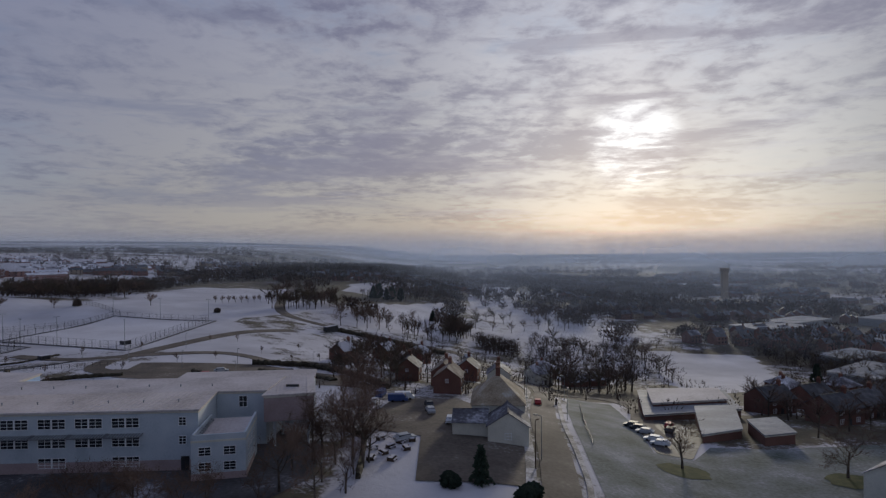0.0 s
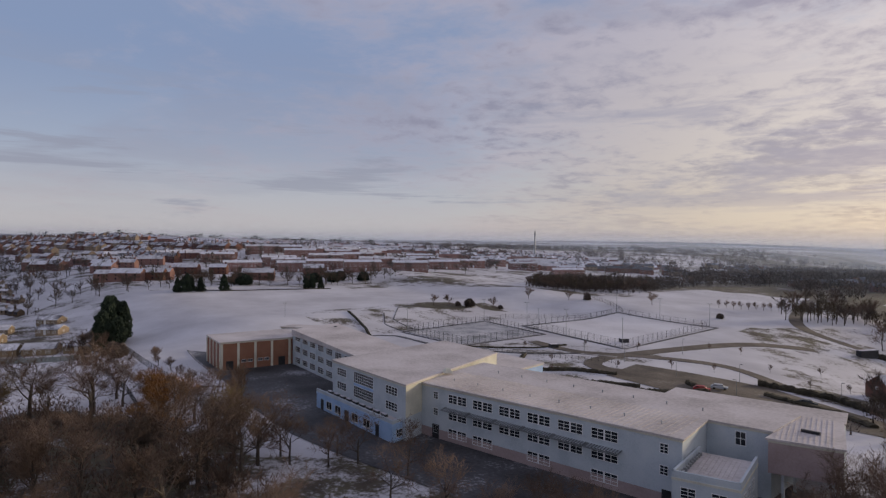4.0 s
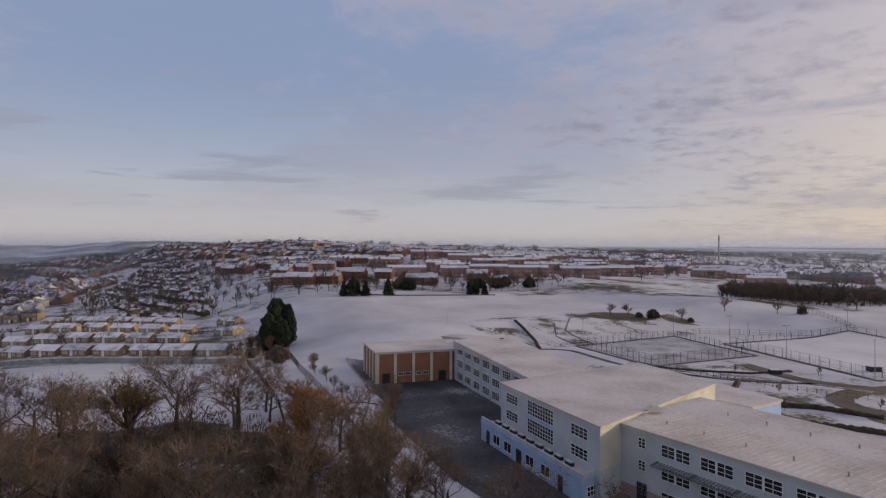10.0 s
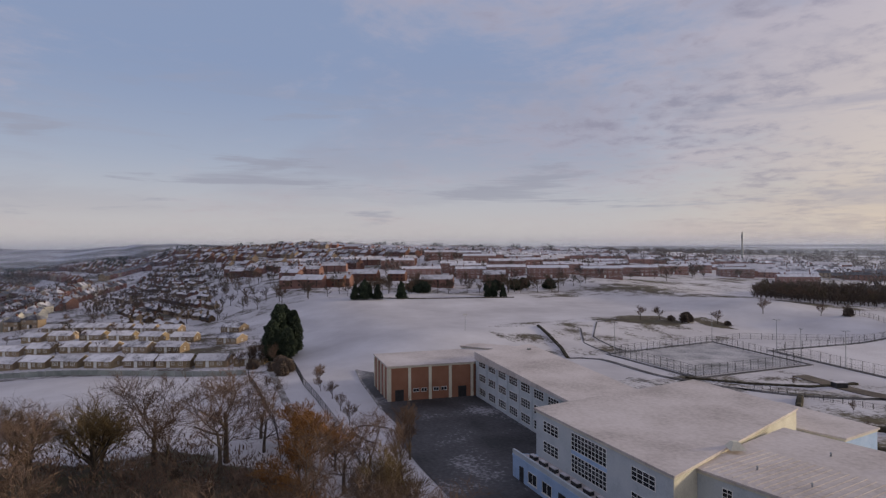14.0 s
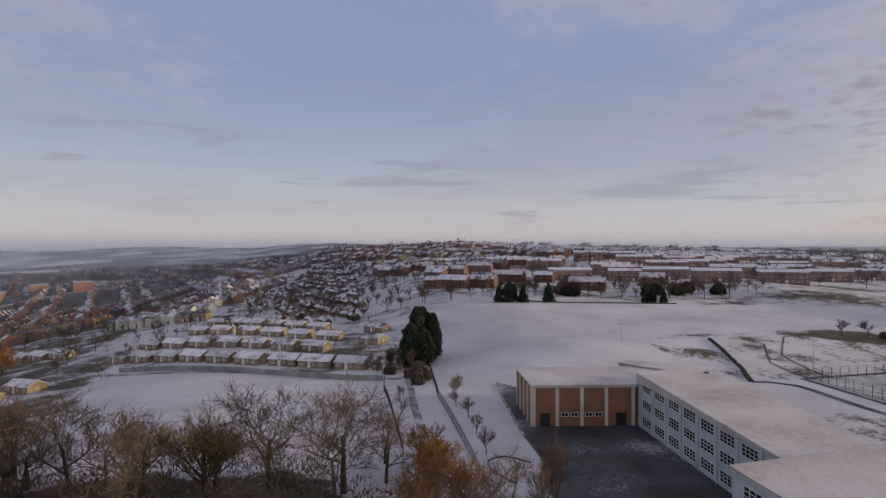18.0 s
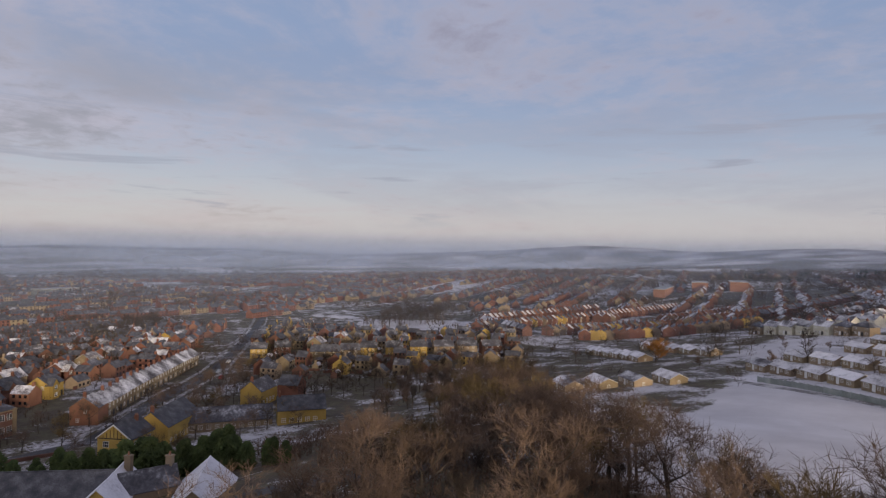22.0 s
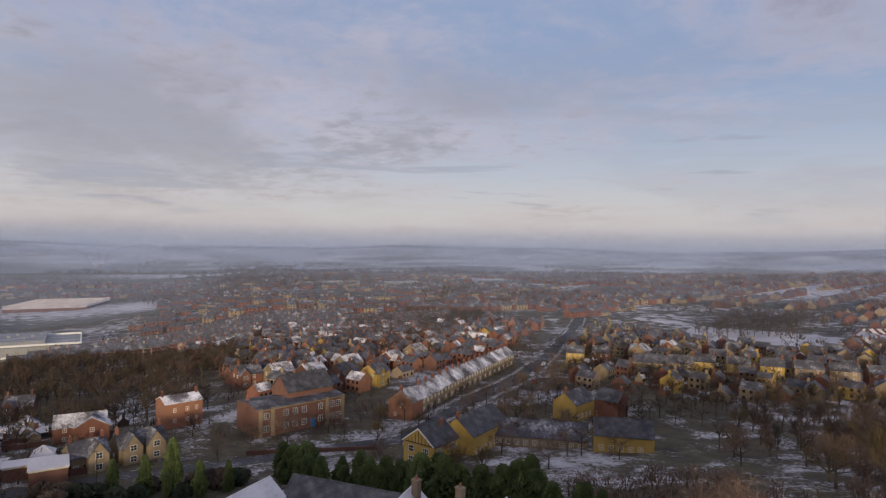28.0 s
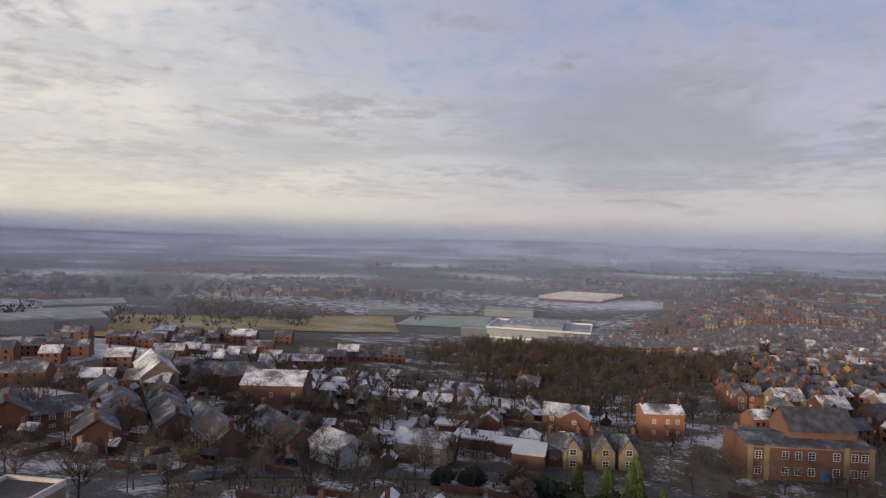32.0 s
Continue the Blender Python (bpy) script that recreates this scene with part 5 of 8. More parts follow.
def far_wood(name, label, places, height, mat, seed, fans=46, fat=1.0):
    """Distant woods: many twig fans, one object."""
    rnd = random.Random(seed)
    v, f = [], []
    for x, y, s in places:
        z = ground_z(x, y)
        h = height * s
        for i in range(fans):
            a, r = rnd.uniform(0, 6.283), h * 0.42 * math.sqrt(rnd.random())
            t = rnd.uniform(0.15, 0.8)
            r *= 1.2 - abs(t - 0.45)
            c = Vector((x + r * math.cos(a), y + r * math.sin(a), z + h * t))
            d = Vector((math.cos(a) * 0.5, math.sin(a) * 0.5, rnd.uniform(0.5, 1.2))).normalized() * h * rnd.uniform(0.12, 0.25)
            w = Vector((rnd.uniform(-1, 1), rnd.uniform(-1, 1), rnd.uniform(-.4, .4))).normalized() * h * rnd.uniform(0.035, 0.08) * fat
            k = len(v)
            v += [tuple(c - w), tuple(c + w), tuple(c + d + w * 0.3)]
            f.append((k, k + 1, k + 2))
        k = len(v)
        v += [(x - .3, y, z - .5), (x + .3, y, z - .5), (x, y, z + h * .6)]
        f.append((k, k + 1, k + 2))
    return tagged(new(name, raw_mesh(name, v, f, mat)), label, "wood", kind="stuff")


def scatter(n, seed, test, box, size=(0.7, 1.3)):
    rnd = random.Random(seed)
    out = []
    tries = 0
    while len(out) < n and tries < n * 30:
        tries += 1
        x, y = rnd.uniform(box[0], box[1]), rnd.uniform(box[2], box[3])
        if test(x, y):
            out.append((x, y, rnd.uniform(*size)))
    return out


def grove(name, label, places, height, mats, seed):
    """Leafless trees too far off to tell branch from branch: trunks, limbs and thin twigs, one object."""
    rnd = random.Random(seed)
    v, f, mi = [], [], []
    for x, y, s in places:
        z = ground_z(x, y)
        h = height * s
        n0 = len(f)
        top = Vector((x + rnd.uniform(-.4, .4), y + rnd.uniform(-.4, .4), z + h * 0.5))
        tube(v, f, Vector((x, y, z - 0.5)), top, h * 0.022, h * 0.012, 5)
        for i in range(13):
            a, el = rnd.uniform(0, 6.283), rnd.uniform(0.35, 1.3)
            o = Vector((x, y, z + h * rnd.uniform(0.2, 0.5)))
            d = Vector((math.cos(a) * math.cos(el), math.sin(a) * math.cos(el), math.sin(el)))
            e = o + d * h * rnd.uniform(0.30, 0.48)
            tube(v, f, o, e, h * 0.007, h * 0.003, 3)
            mi += [0] * (len(f) - n0)
            n0 = len(f)
            for j in range(19):
                p = o.lerp(e, rnd.uniform(0.35, 1.0))
                w = (d + Vector((rnd.uniform(-1, 1), rnd.uniform(-1, 1), rnd.uniform(-.6, 0.9)))).normalized()
                q = w.orthogonal().normalized() * h * 0.0062
                k = len(v)
                v += [tuple(p - q), tuple(p + q), tuple(p + w * h * rnd.uniform(0.10, 0.24))]
                f.append((k, k + 1, k + 2))
            mi += [1] * (len(f) - n0)
            n0 = len(f)
    me = raw_mesh(name, v, f, *mats)
    me.polygons.foreach_set("material_index", mi)
    return tagged(new(name, me), label, "trees", kind="stuff")


grove("brown_grove", "leafless brown trees among fields and houses", GROVE["TWIG"], 11, (BARK, TWIG), 1)
grove("dark_grove", "leafless dark trees in the shelter belts", GROVE["SCRUB"], 11, (BARK, SCRUB), 2)
grove("olive_grove", "leafless olive tinted trees among the woods", GROVE["OLIVE"], 11, (BARK, TWIG_DIM), 3)
far_wood("valley_wood", "distant leafless woods in the valley", scatter(3200, 41, lambda x, y: noise.noise((x / 200, y / 140, 3)) > 0.06 and math.hypot(x, y) > 420, (-260, 1700, 380, 2400)), 13, SCRUB, 1)
far_wood("golf_wood", "dark leafless woods round the northern fields", scatter(1500, 48, lambda x, y: noise.noise((x / 150, y / 90, 17)) > -0.12, (-330, 460, 600, 1350)), 13, SCRUB, 8)
far_wood("field_hedgerows", "dark leafless hedgerows between northern fields", scatter(420, 49, lambda x, y: abs(noise.noise((x / 120, y / 80, 23))) < 0.06 and not (-215 < x < -85 and y < 510), (-240, 330, 400, 640)), 9, SCRUB, 9)
far_wood("east_wood", "distant leafless woods to the east", scatter(700, 42, lambda x, y: noise.noise((x / 200, y / 140, 5)) > 0.1 and math.hypot(x, y) > 330, (230, 1800, -700, 400)), 13, SCRUB, 2)
far_wood("south_wood", "distant leafless woods beyond the town", scatter(1700, 43, lambda x, y: noise.noise((x / 260, y / 160, 9)) > 0.16 and math.hypot(x + 100, y) > 560, (-1300, 900, -2600, -430)), 12, SCRUB, 3)
far_wood("west_wood", "distant leafless trees among western houses", scatter(1300, 44, lambda x, y: noise.noise((x / 130, y / 130, 2)) > 0.05 and math.hypot(x, y) > 470, (-2000, -420, -800, 1100)), 10, SCRUB, 4)
far_wood("northwest_wood", "distant leafless woods on the northern ridge", scatter(1500, 46, lambda x, y: noise.noise((x / 220, y / 120, 8)) > -0.05, (-1900, -150, 650, 2400)), 12, SCRUB, 6)
far_wood("hillside_wood", "dark leafless trees on the southwest hillside", scatter(800, 47, lambda x, y: noise.noise((x / 110, y / 80, 14)) > -0.02, (-1900, -720, -480, -40)), 9, SCRUB, 7)
far_wood("ridge_pines", "dark pines along the western ridge", scatter(160, 45, lambda x, y: noise.noise((x / 90, y / 60, 6)) > 0.25, (-1700, -1000, -300, 900)), 14, NEEDLE, 5)

# ---- houses ----
def gable_walls(bm, w, d, h, rise, base=-2.0):
    a = [bm.verts.new(p) for p in ((-w / 2, -d / 2, base), (w / 2, -d / 2, base), (w / 2, d / 2, base), (-w / 2, d / 2, base))]
    b = [bm.verts.new(p) for p in ((-w / 2, -d / 2, h), (w / 2, -d / 2, h), (w / 2, d / 2, h), (-w / 2, d / 2, h))]
    r = [bm.verts.new((-w / 2, 0, h + rise)), bm.verts.new((w / 2, 0, h + rise))]
    for q in ((a[0], a[1], b[1], b[0]), (a[2], a[3], b[3], b[2]), (a[1], a[2], b[2], r[1], b[1]), (a[3], a[0], b[0], r[0], b[3]), (a[3], a[2], a[1], a[0])):
        bm.faces.new(q)


def gable_roof(bm, w, d, h, rise, over=0.35, thick=0.16):
    sl = rise / (d / 2)
    for s in (-1, 1):
        e = d / 2 + over
        p = [(-w / 2 - over * 0.6, s * e, h - over * sl), (w / 2 + over * 0.6, s * e, h - over * sl), (w / 2 + over * 0.6, 0, h + rise), (-w / 2 - over * 0.6, 0, h + rise)]
        lo = [bm.verts.new((x, y, z + 0.01)) for x, y, z in p]
        hi = [bm.verts.new((x, y, z + thick)) for x, y, z in p]
        bm.faces.new(hi)
        bm.faces.new(lo[::-1])
        for i in range(4):
            j = (i + 1) % 4
            bm.faces.new((lo[i], lo[j], hi[j], hi[i]))
    bm_box(bm, -w / 2 - over * 0.6, -0.14, h + rise + thick - 0.06, w / 2 + over * 0.6, 0.14, h + rise + thick + 0.07)


def hip_roof(bm, w, d, h, rise, over=0.35, thick=0.14):
    x, y, r = w / 2 + over, d / 2 + over, max(w / 2 - d / 2, 0.05)
    z0 = h - over * rise / (d / 2)
    a = [bm.verts.new(p) for p in ((-x, -y, z0), (x, -y, z0), (x, y, z0), (-x, y, z0))]
    b = [bm.verts.new((p.co.x, p.co.y, z0 + thick)) for p in a]
    t = [bm.verts.new((-r, 0, h + rise)), bm.verts.new((r, 0, h + rise))]
    bm.faces.new(a[::-1])
    for i in range(4):
        j = (i + 1) % 4
        bm.faces.new((a[i], a[j], b[j], b[i]))
    bm.faces.new((b[0], b[1], t[1], t[0]))
    bm.faces.new((b[2], b[3], t[0], t[1]))
    bm.faces.new((b[1], b[2], t[1]))
    bm.faces.new((b[3], b[0], t[0]))


def face_pose(side, w, d, s, z):
    """A place on a house's front (f), back (b), left (l) or right (r) wall."""
    return {"f": pose(s, -d / 2, z), "b": pose(-s, d / 2, z, 0, 0, 180), "l": pose(-w / 2, -s, z, 0, 0, -90), "r": pose(w / 2, s, z, 0, 0, 90)}[side]


def chimney(parent, x, y, z, mat=BRICK, h=1.4, pots=2):
    bm = bmesh.new()
    bm_box(bm, -0.35, -0.5, -1.2, 0.35, 0.5, h)
    bm_box(bm, -0.42, -0.57, h, 0.42, 0.57, h + 0.14)
    c = part("chimney", bm, mat, parent)
    c.matrix_local = pose(x, y, z)
    bm = bmesh.new()
    for i in range(pots):
        bmesh.ops.create_cone(bm, segments=7, radius1=0.15, radius2=0.12, depth=0.5, cap_ends=True, matrix=pose(0, -0.25 + 0.5 * i / max(1, pots - 1), h + 0.38))
    part("pot_row", bm, GYM_BRICK, c, "clay chimney pots")
    return c


def house(name, label, w, d, h, rise, wall, roof, wins=(), doors=(), chim=(), hip=False, category="house", group="", m=None, chim_mat=BRICK, split=False):
    """wins: (side, s, z, width, height, cols, rows); doors: (side, s, material); chim: (x, y)."""
    ob = thing(name, label, category, m, group)
    bm = bmesh.new()
    if hip:
        bm_box(bm, -w / 2, -d / 2, -2, w / 2, d / 2, h - 0.02)
    else:
        gable_walls(bm, w, d, h, rise)
    part("wall", bm, wall, ob)
    bm = bmesh.new()
    (hip_roof if hip else gable_roof)(bm, w, d, h, rise)
    part("roof", bm, roof, ob)
    for side, s, z, ww, hh, cols, rows in wins:
        add_window(ob, face_pose(side, w, d, s, z), ww, hh, cols, rows, split=split)
    for side, s, mt in doors:
        add_door(ob, face_pose(side, w, d, s, 0.1) @ pose(0, -0.02, 0), 0.95, 2.05, mt)
    for x, y in chim:
        chimney(ob, x, y, h + rise * (1 - abs(y) / (d / 2)), chim_mat)
    return ob


def at_ground(x, y, deg, lift=0.0):
    return pose(x, y, ground_z(x, y) + lift, 0, 0, deg)


FAR_ROWS = []


def row_far(a, b, gap, deg, w=5.4, h=5.3):
    """The same for rows too far off to tell one house from the next."""
    d = Vector(b) - Vector(a)
    k = max(1, int(d.length / gap))
    for i in range(k + 1):
        p = Vector(a) + d * (i / k)
        FAR_ROWS.append((p.x, p.y, deg, w, 8.4, h))


def row_of(protos, a, b, gap, deg, jitter=0.0, seed=0, skip=()):
    """Copies of the prototypes from a to b; deg turns their fronts."""
    rnd = random.Random(seed)
    d = Vector(b) - Vector(a)
    k = max(1, int(d.length / gap))
    for i in range(k + 1):
        if i in skip:
            continue
        p = Vector(a) + d * (i / k)
        q = rnd.choice(protos)
        copy_thing(q, at_ground(p.x + rnd.uniform(-jitter, jitter), p.y + rnd.uniform(-jitter, jitter), deg + (rnd.uniform(-4, 4) if jitter else 0)))


def two_up(w, z=2.9):
    return [("f", -w * 0.24, 0.9, 1.5, 1.4, 2, 2), ("f", -w * 0.24, z + 0.7, 1.3, 1.3, 2, 2), ("f", w * 0.25, z + 0.7, 1.0, 1.3, 2, 2),
            ("b", -w * 0.2, 0.9, 1.3, 1.2, 2, 1), ("b", w * 0.22, z + 0.7, 1.2, 1.2, 2, 1)]


DOORS_OK = (FRAME, DARK, BRICK_DARK)


terraces = []
for i, (wl, rf, lb) in enumerate([(BRICK, SLATE_SNOW, "red brick terraced house with snow on slates"), (BRICK, SNOW_TILE, "red brick terraced house, snowy roof"), (BUFF, SLATE_SNOW, "buff brick terraced house with slate roof"), (BRICK_DARK, SLATE, "brown brick terraced house with dark slates"), (YELLOW, SLATE_SNOW, "sunlit ochre terraced house with slate roof")]):
    terraces.append(house("terraced_house", lb, 5.4, 8.4, 5.3, 2.6, wl, rf, two_up(5.4), [("f", 1.5, DOORS_OK[i % 3])], [(2.4, 0)], group="terraced houses", m=at_ground(-452 - i * 5.4, -249 + i * 1.4, 14)))
bungs = []
for i, (wl, rf) in enumerate([(BUFF, TILE_WHITE), (STONE, TILE_WHITE), (BUFF, SNOW_TILE)]):
    bungs.append(house("bungalow", "low buff brick bungalow with snowy roof", 10.5, 7.4, 2.5, 1.6, wl, rf, [("f", -3.6, 0.8, 2.0, 1.3, 3, 2), ("f", 3.4, 0.8, 1.6, 1.3, 2, 2), ("f", 0.8, 0.9, 1.0, 1.1, 2, 1), ("r", 0.0, 0.9, 1.0, 1.1, 2, 1)], [("f", -0.9, FRAME)], (), group="bungalows", m=at_ground(-287 + i * 6.2, 50 + i * 11.4, 61)))
semis = []
for i, (wl, rf, hp) in enumerate([(BRICK, SNOW_TILE, True), (BRICK, SLATE_SNOW, False), (CREAM_WALL, SNOW_TILE, False), (BRICK_DARK, SNOW_TILE, True), (BUFF, SLATE_SNOW, True)]):
    semis.append(house("semi_detached_house", ("brick" if wl != CREAM_WALL else "cream rendered") + " semi-detached house with snowy roof", 9.5, 8.0, 5.1, 2.8, wl, rf, [("f", s, z, 1.7, 1.3, 3, 2) for s in (-3.0, 3.0) for z in (0.9, 3.6)] + [("b", s, 3.6, 1.4, 1.2, 2, 1) for s in (-2.5, 2.5)], [("f", -0.8, FRAME), ("f", 0.8, DARK)], [(0, 0.8)], hip=hp, group="semi-detached houses", m=at_ground(-680 - i * 13, -30 + i * 8, 150)))
flats = []
for i, rf in enumerate((ROOF_WHITE, TILE_WHITE)):
    flats.append(house("flat_block", "long brick block of flats under a snowy roof", 30, 9.5, 7.4, 1.7, FLAT_BRICK, rf, [("f", -14.5 + 4.1 * k, z, 2.6, 1.3, 3, 1) for k in range(8) for z in (1.0, 3.7, 6.2)], [("f", 2.2, FRAME)], [(-9, 0), (9, 0)], category="flats", group="blocks of flats", m=at_ground(-439 - i * 40, 308 - i * 10, 62)))

# western bungalow rows, terraces and cream houses
row_of(bungs, (-268, 84), (-281, 60), 12, 61)
row_of(bungs, (-293, 38), (-334, -14), 12.3, 52)
row_of(bungs, (-316, 62), (-362, -8), 13.0, 57, 0.6, 2)
row_of(bungs, (-345, 70), (-395, 8), 13.5, 57, 0.8, 3)
row_of(bungs, (-380, 66), (-425, 14), 13.5, 55, 0.8, 4)
row_of(bungs, (-322, 86), (-352, 92), 20.0, 40, 0.3, 5)
row_of(bungs, (-280, -66), (-300, -36), 12.0, 58, 0.0, 6)
row_of(bungs, (-404, -122), (-366, -77), 11.0, 50, 0.0, 7)
row_of(bungs, (-420, -96), (-386, -52), 12.0, 50, 0.5, 8)
row_of(terraces, (-480, -243), (-556, -222), 5.4, 14)
row_of(terraces, (-470, -196), (-560, -150), 5.4, 14)
row_of(terraces, (-470, -166), (-520, -120), 5.4, 36, 0, 3)
row_of(terraces, (-505, -120), (-566, -80), 5.4, 36, 0, 4)
row_of([semis[2], semis[4]], (-500, -60), (-470, 0), 11, 60, 0.5, 5)
row_of([semis[2]], (-508, -40), (-520, -4), 11, 60, 0.5, 6)
row_far((-590, -130), (-690, -90), 5.4, 20)
row_of(semis, (-560, -40), (-760, 14), 13.5, 150, 1.0, 8)
row_of(semis, (-540, -12), (-740, 46), 13.5, 330, 1.0, 9)
row_far((-620, -90), (-820, -40), 13.5, 150, 9.5)
row_far((-850, 30), (-1060, 90), 14, 150, 9.5)
# blocks of flats beyond the field
for i, (x, y, g) in enumerate([(-470, 250, 70), (-452, 288, 62), (-405, 322, 58), (-425, 352, 58), (-392, 362, 55), (-470, 330, 62), (-500, 372, 60), (-455, 405, 57), (-430, 440, 55), (-500, 300, 66), (-530, 340, 62), (-540, 420, 58), (-480, 455, 55), (-440, 490, 52), (-560, 270, 70), (-590, 330, 64), (-520, 490, 55), (-580, 420, 60), (-620, 380, 62), (-410, 540, 50), (-470, 560, 52), (-340, 520, 48), (-370, 570, 48)]):
    copy_thing(flats[i % 2], at_ground(x, y, g))

# ---- town: main road, terrace, cottages, institution ----
stone_terrace = []
for i, wl in enumerate((STONE, STONE, BUFF)):
    stone_terrace.append(house("terraced_house", "sandstone terraced house with snowy slate roof", 6.2, 9.0, 5.6, 3.2, wl, SNOW_TILE, two_up(6.2, 3.0), [("f", 1.8, DARK)], [(2.8, 0)], group="long stone terrace", m=at_ground(-162 - i * 4.2, -190 - i * 4.7, 228)))
row_of(stone_terrace, (-175, -205), (-230, -265), 6.2, 228)
house("end_house", "orange brick end house of a terrace", 8, 9.4, 6.2, 3.4, GYM_BRICK, SNOW_TILE, [("l", 0.5, 4.0, 1.0, 1.4, 2, 2), ("l", -2, 1.0, 1.0, 1.4, 2, 2), ("r", 1, 3.0, 1.0, 1.4, 2, 2)], (), [(-3.4, 0)], m=at_ground(-157, -184, 228))
for i, (x, y, g, k, w) in enumerate([(-270, -262, 35, 4, 9), (-283, -258, 35, 0, 9), (-290, -226, 28, 3, 16), (-303, -221, 28, 2, 12), (-316, -220, 28, 4, 10), (-328, -211, 30, 4, 10), (-340, -203, 30, 4, 10), (-352, -194, 32, 2, 12), (-364, -186, 32, 2, 12), (-375, -176, 34, 1, 12)]):
    wl = (BRICK, BRICK, BUFF, STONE, YELLOW)[k]
    h = house("detached_house", "sunlit yellow stone house with slate roof" if k == 4 else "stone house with pale windows and slates", w, 8.5, 5.4, 3.0, wl, SLATE if k == 3 else SLATE_SNOW, [("f", s, z, 1.3, 1.5, 2, 2) for s in (-w * 0.3, w * 0.3) for z in (0.9, 3.5)] + [("f", 0, 3.5, 1.1, 1.4, 2, 2)], [("f", 0, DARK)], [(-w / 2 + 0.6, 0), (w / 2 - 0.6, 0)], group="houses across the main road", m=at_ground(x, y, g + 180 - 70))
villas = []
for i, (wl, rf, lb) in enumerate([(BRICK, SLATE_SNOW, "red brick villa with gabled bay"), (STONE, SNOW_TILE, "stone villa with snowy roof"), (BRICK, SNOW_TILE, "red brick villa, snow on the roof"), (BRICK_DARK, SLATE, "brown brick villa with slate roof"), (YELLOW, SLATE, "ochre villa with dark slate roof")]):
    v = house("villa", lb, 10, 9, 5.8, 3.2, wl, rf, [("f", s, z, 1.4, 1.6, 2, 2) for s in (-3.3, 1.2) for z in (1.0, 3.9)] + [("l", s, 3.9, 1.1, 1.5, 2, 2) for s in (-2, 2)], [("f", 3.6, DARK)], [(-4, 0), (4, 0)], group="villas", m=at_ground(-105 - i * 13, -252 + i * 4, 200 + i * 6))
    bm = bmesh.new()
    gable_walls(bm, 3.0, 4.2, 5.8, 2.4)
    o = part("gabled_bay", bm, wl, v)
    o.matrix_local = pose(-2.9, -4.6, 0, 0, 0, 90)
    bm = bmesh.new()
    gable_roof(bm, 3.0, 4.2, 5.8, 2.4, 0.3)
    o = part("bay_roof", bm, rf, v)
    o.matrix_local = pose(-2.9, -4.6, 0, 0, 0, 90)
    add_window(v, pose(-2.9, -6.1, 1.0), 1.8, 1.6, 3, 2)
    add_window(v, pose(-2.9, -6.1, 3.9), 1.8, 1.6, 3, 2)
    villas.append(v)
for i, (x, y, g) in enumerate([(-128, -262, 25), (-150, -262, 30), (-172, -268, 40), (-118, -285, 20), (-142, -300, 30), (-165, -300, 35), (-190, -290, 42), (-205, -310, 42), (-185, -330, 40), (-150, -335, 30), (-228, -318, 45), (-240, -340, 45), (-215, -350, 42), (-120, -318, 20), (-260, -360, 45), (-20, -258, 5), (-305, -255, 215), (-330, -262, 215), (-300, -290, 215)]):
    copy_thing(villas[i % 5], at_ground(x, y, g + 180))
# terraces stepping down into the valley
for j in range(9):
    y = -300 - j * 26
    if j in (4, 5):
        row_of(terraces, (-105 - j * 12, y), (-40 - j * 8, y + 12), 5.5, 188, 0, 40 + j, skip=(7,))
    elif j > 5:
        row_far((-95 - j * 12, y), (60 - j * 4, y + 26), 5.5, 8)
for j in range(6):
    if j < 3:
        row_of(terraces, (-190 - j * 16, -360 - j * 24), (-110 - j * 14, -345 - j * 24), 5.5, 190, 0, 60 + j)
    else:
        row_far((-190 - j * 16, -360 - j * 24), (-110 - j * 14, -345 - j * 24), 5.5, 10)

# brick institution with stone bays
hall = house("institution_hall", "red brick institution with stone dressings", 31, 15, 8.6, 0.9, BRICK_DARK, SLATE_SNOW, [("f", s, z, 1.7, 2.0, 2, 3) for s in (-12.6, -6, -2.8, 0.4, 6.4, 10.8, 13.2) for z in (1.4, 5.4)] + [("r", s, z, 1.4, 2.0, 2, 3) for s in (-5, -1.5, 2, 5.2) for z in (1.4, 5.4)], [], [(-14, 3)], category="building", m=at_ground(-118.5, -185.6, 204), split=True)
add_door(hall, pose(3.6, -7.55, 0.2), 1.6, 2.6, material("blue_paint", [(0.03, 0.12, 0.30), (0.05, 0.17, 0.38)], 0.5), "bright blue entrance door")
for s in (-14.6, -10.6, 8.8, 14.8):
    bm = bmesh.new()
    bm_box(bm, -0.6, -0.35, -1, 0.6, 0.05, 8.9)
    part("stone_pier", bm, STONE, hall, "pale stone pier").matrix_local = pose(s, -7.5, 0)
bm = bmesh.new()
bm_box(bm, -15.7, -7.75, 8.2, 15.7, -7.3, 8.6)
part("cornice", bm, STONE, hall, "pale stone cornice")
upper = house("institution_upper_hall", "brick upper hall with steep dark slates", 17, 11, 11.0, 4.6, BRICK_DARK, SLATE, [("r", 0, 11.4, 1.4, 1.8, 2, 2)], (), (), category="building", m=at_ground(-122.5, -190.6, 204, 0.3))
bm = bmesh.new()
bm_prism(bm, [(-104, -158), (-140, -152), (-140, -151.5), (-104, -157.5)], -32, -26.4)
structure("boundary_wall", bm, [BRICK_DARK], "long brick boundary wall with snowy coping")

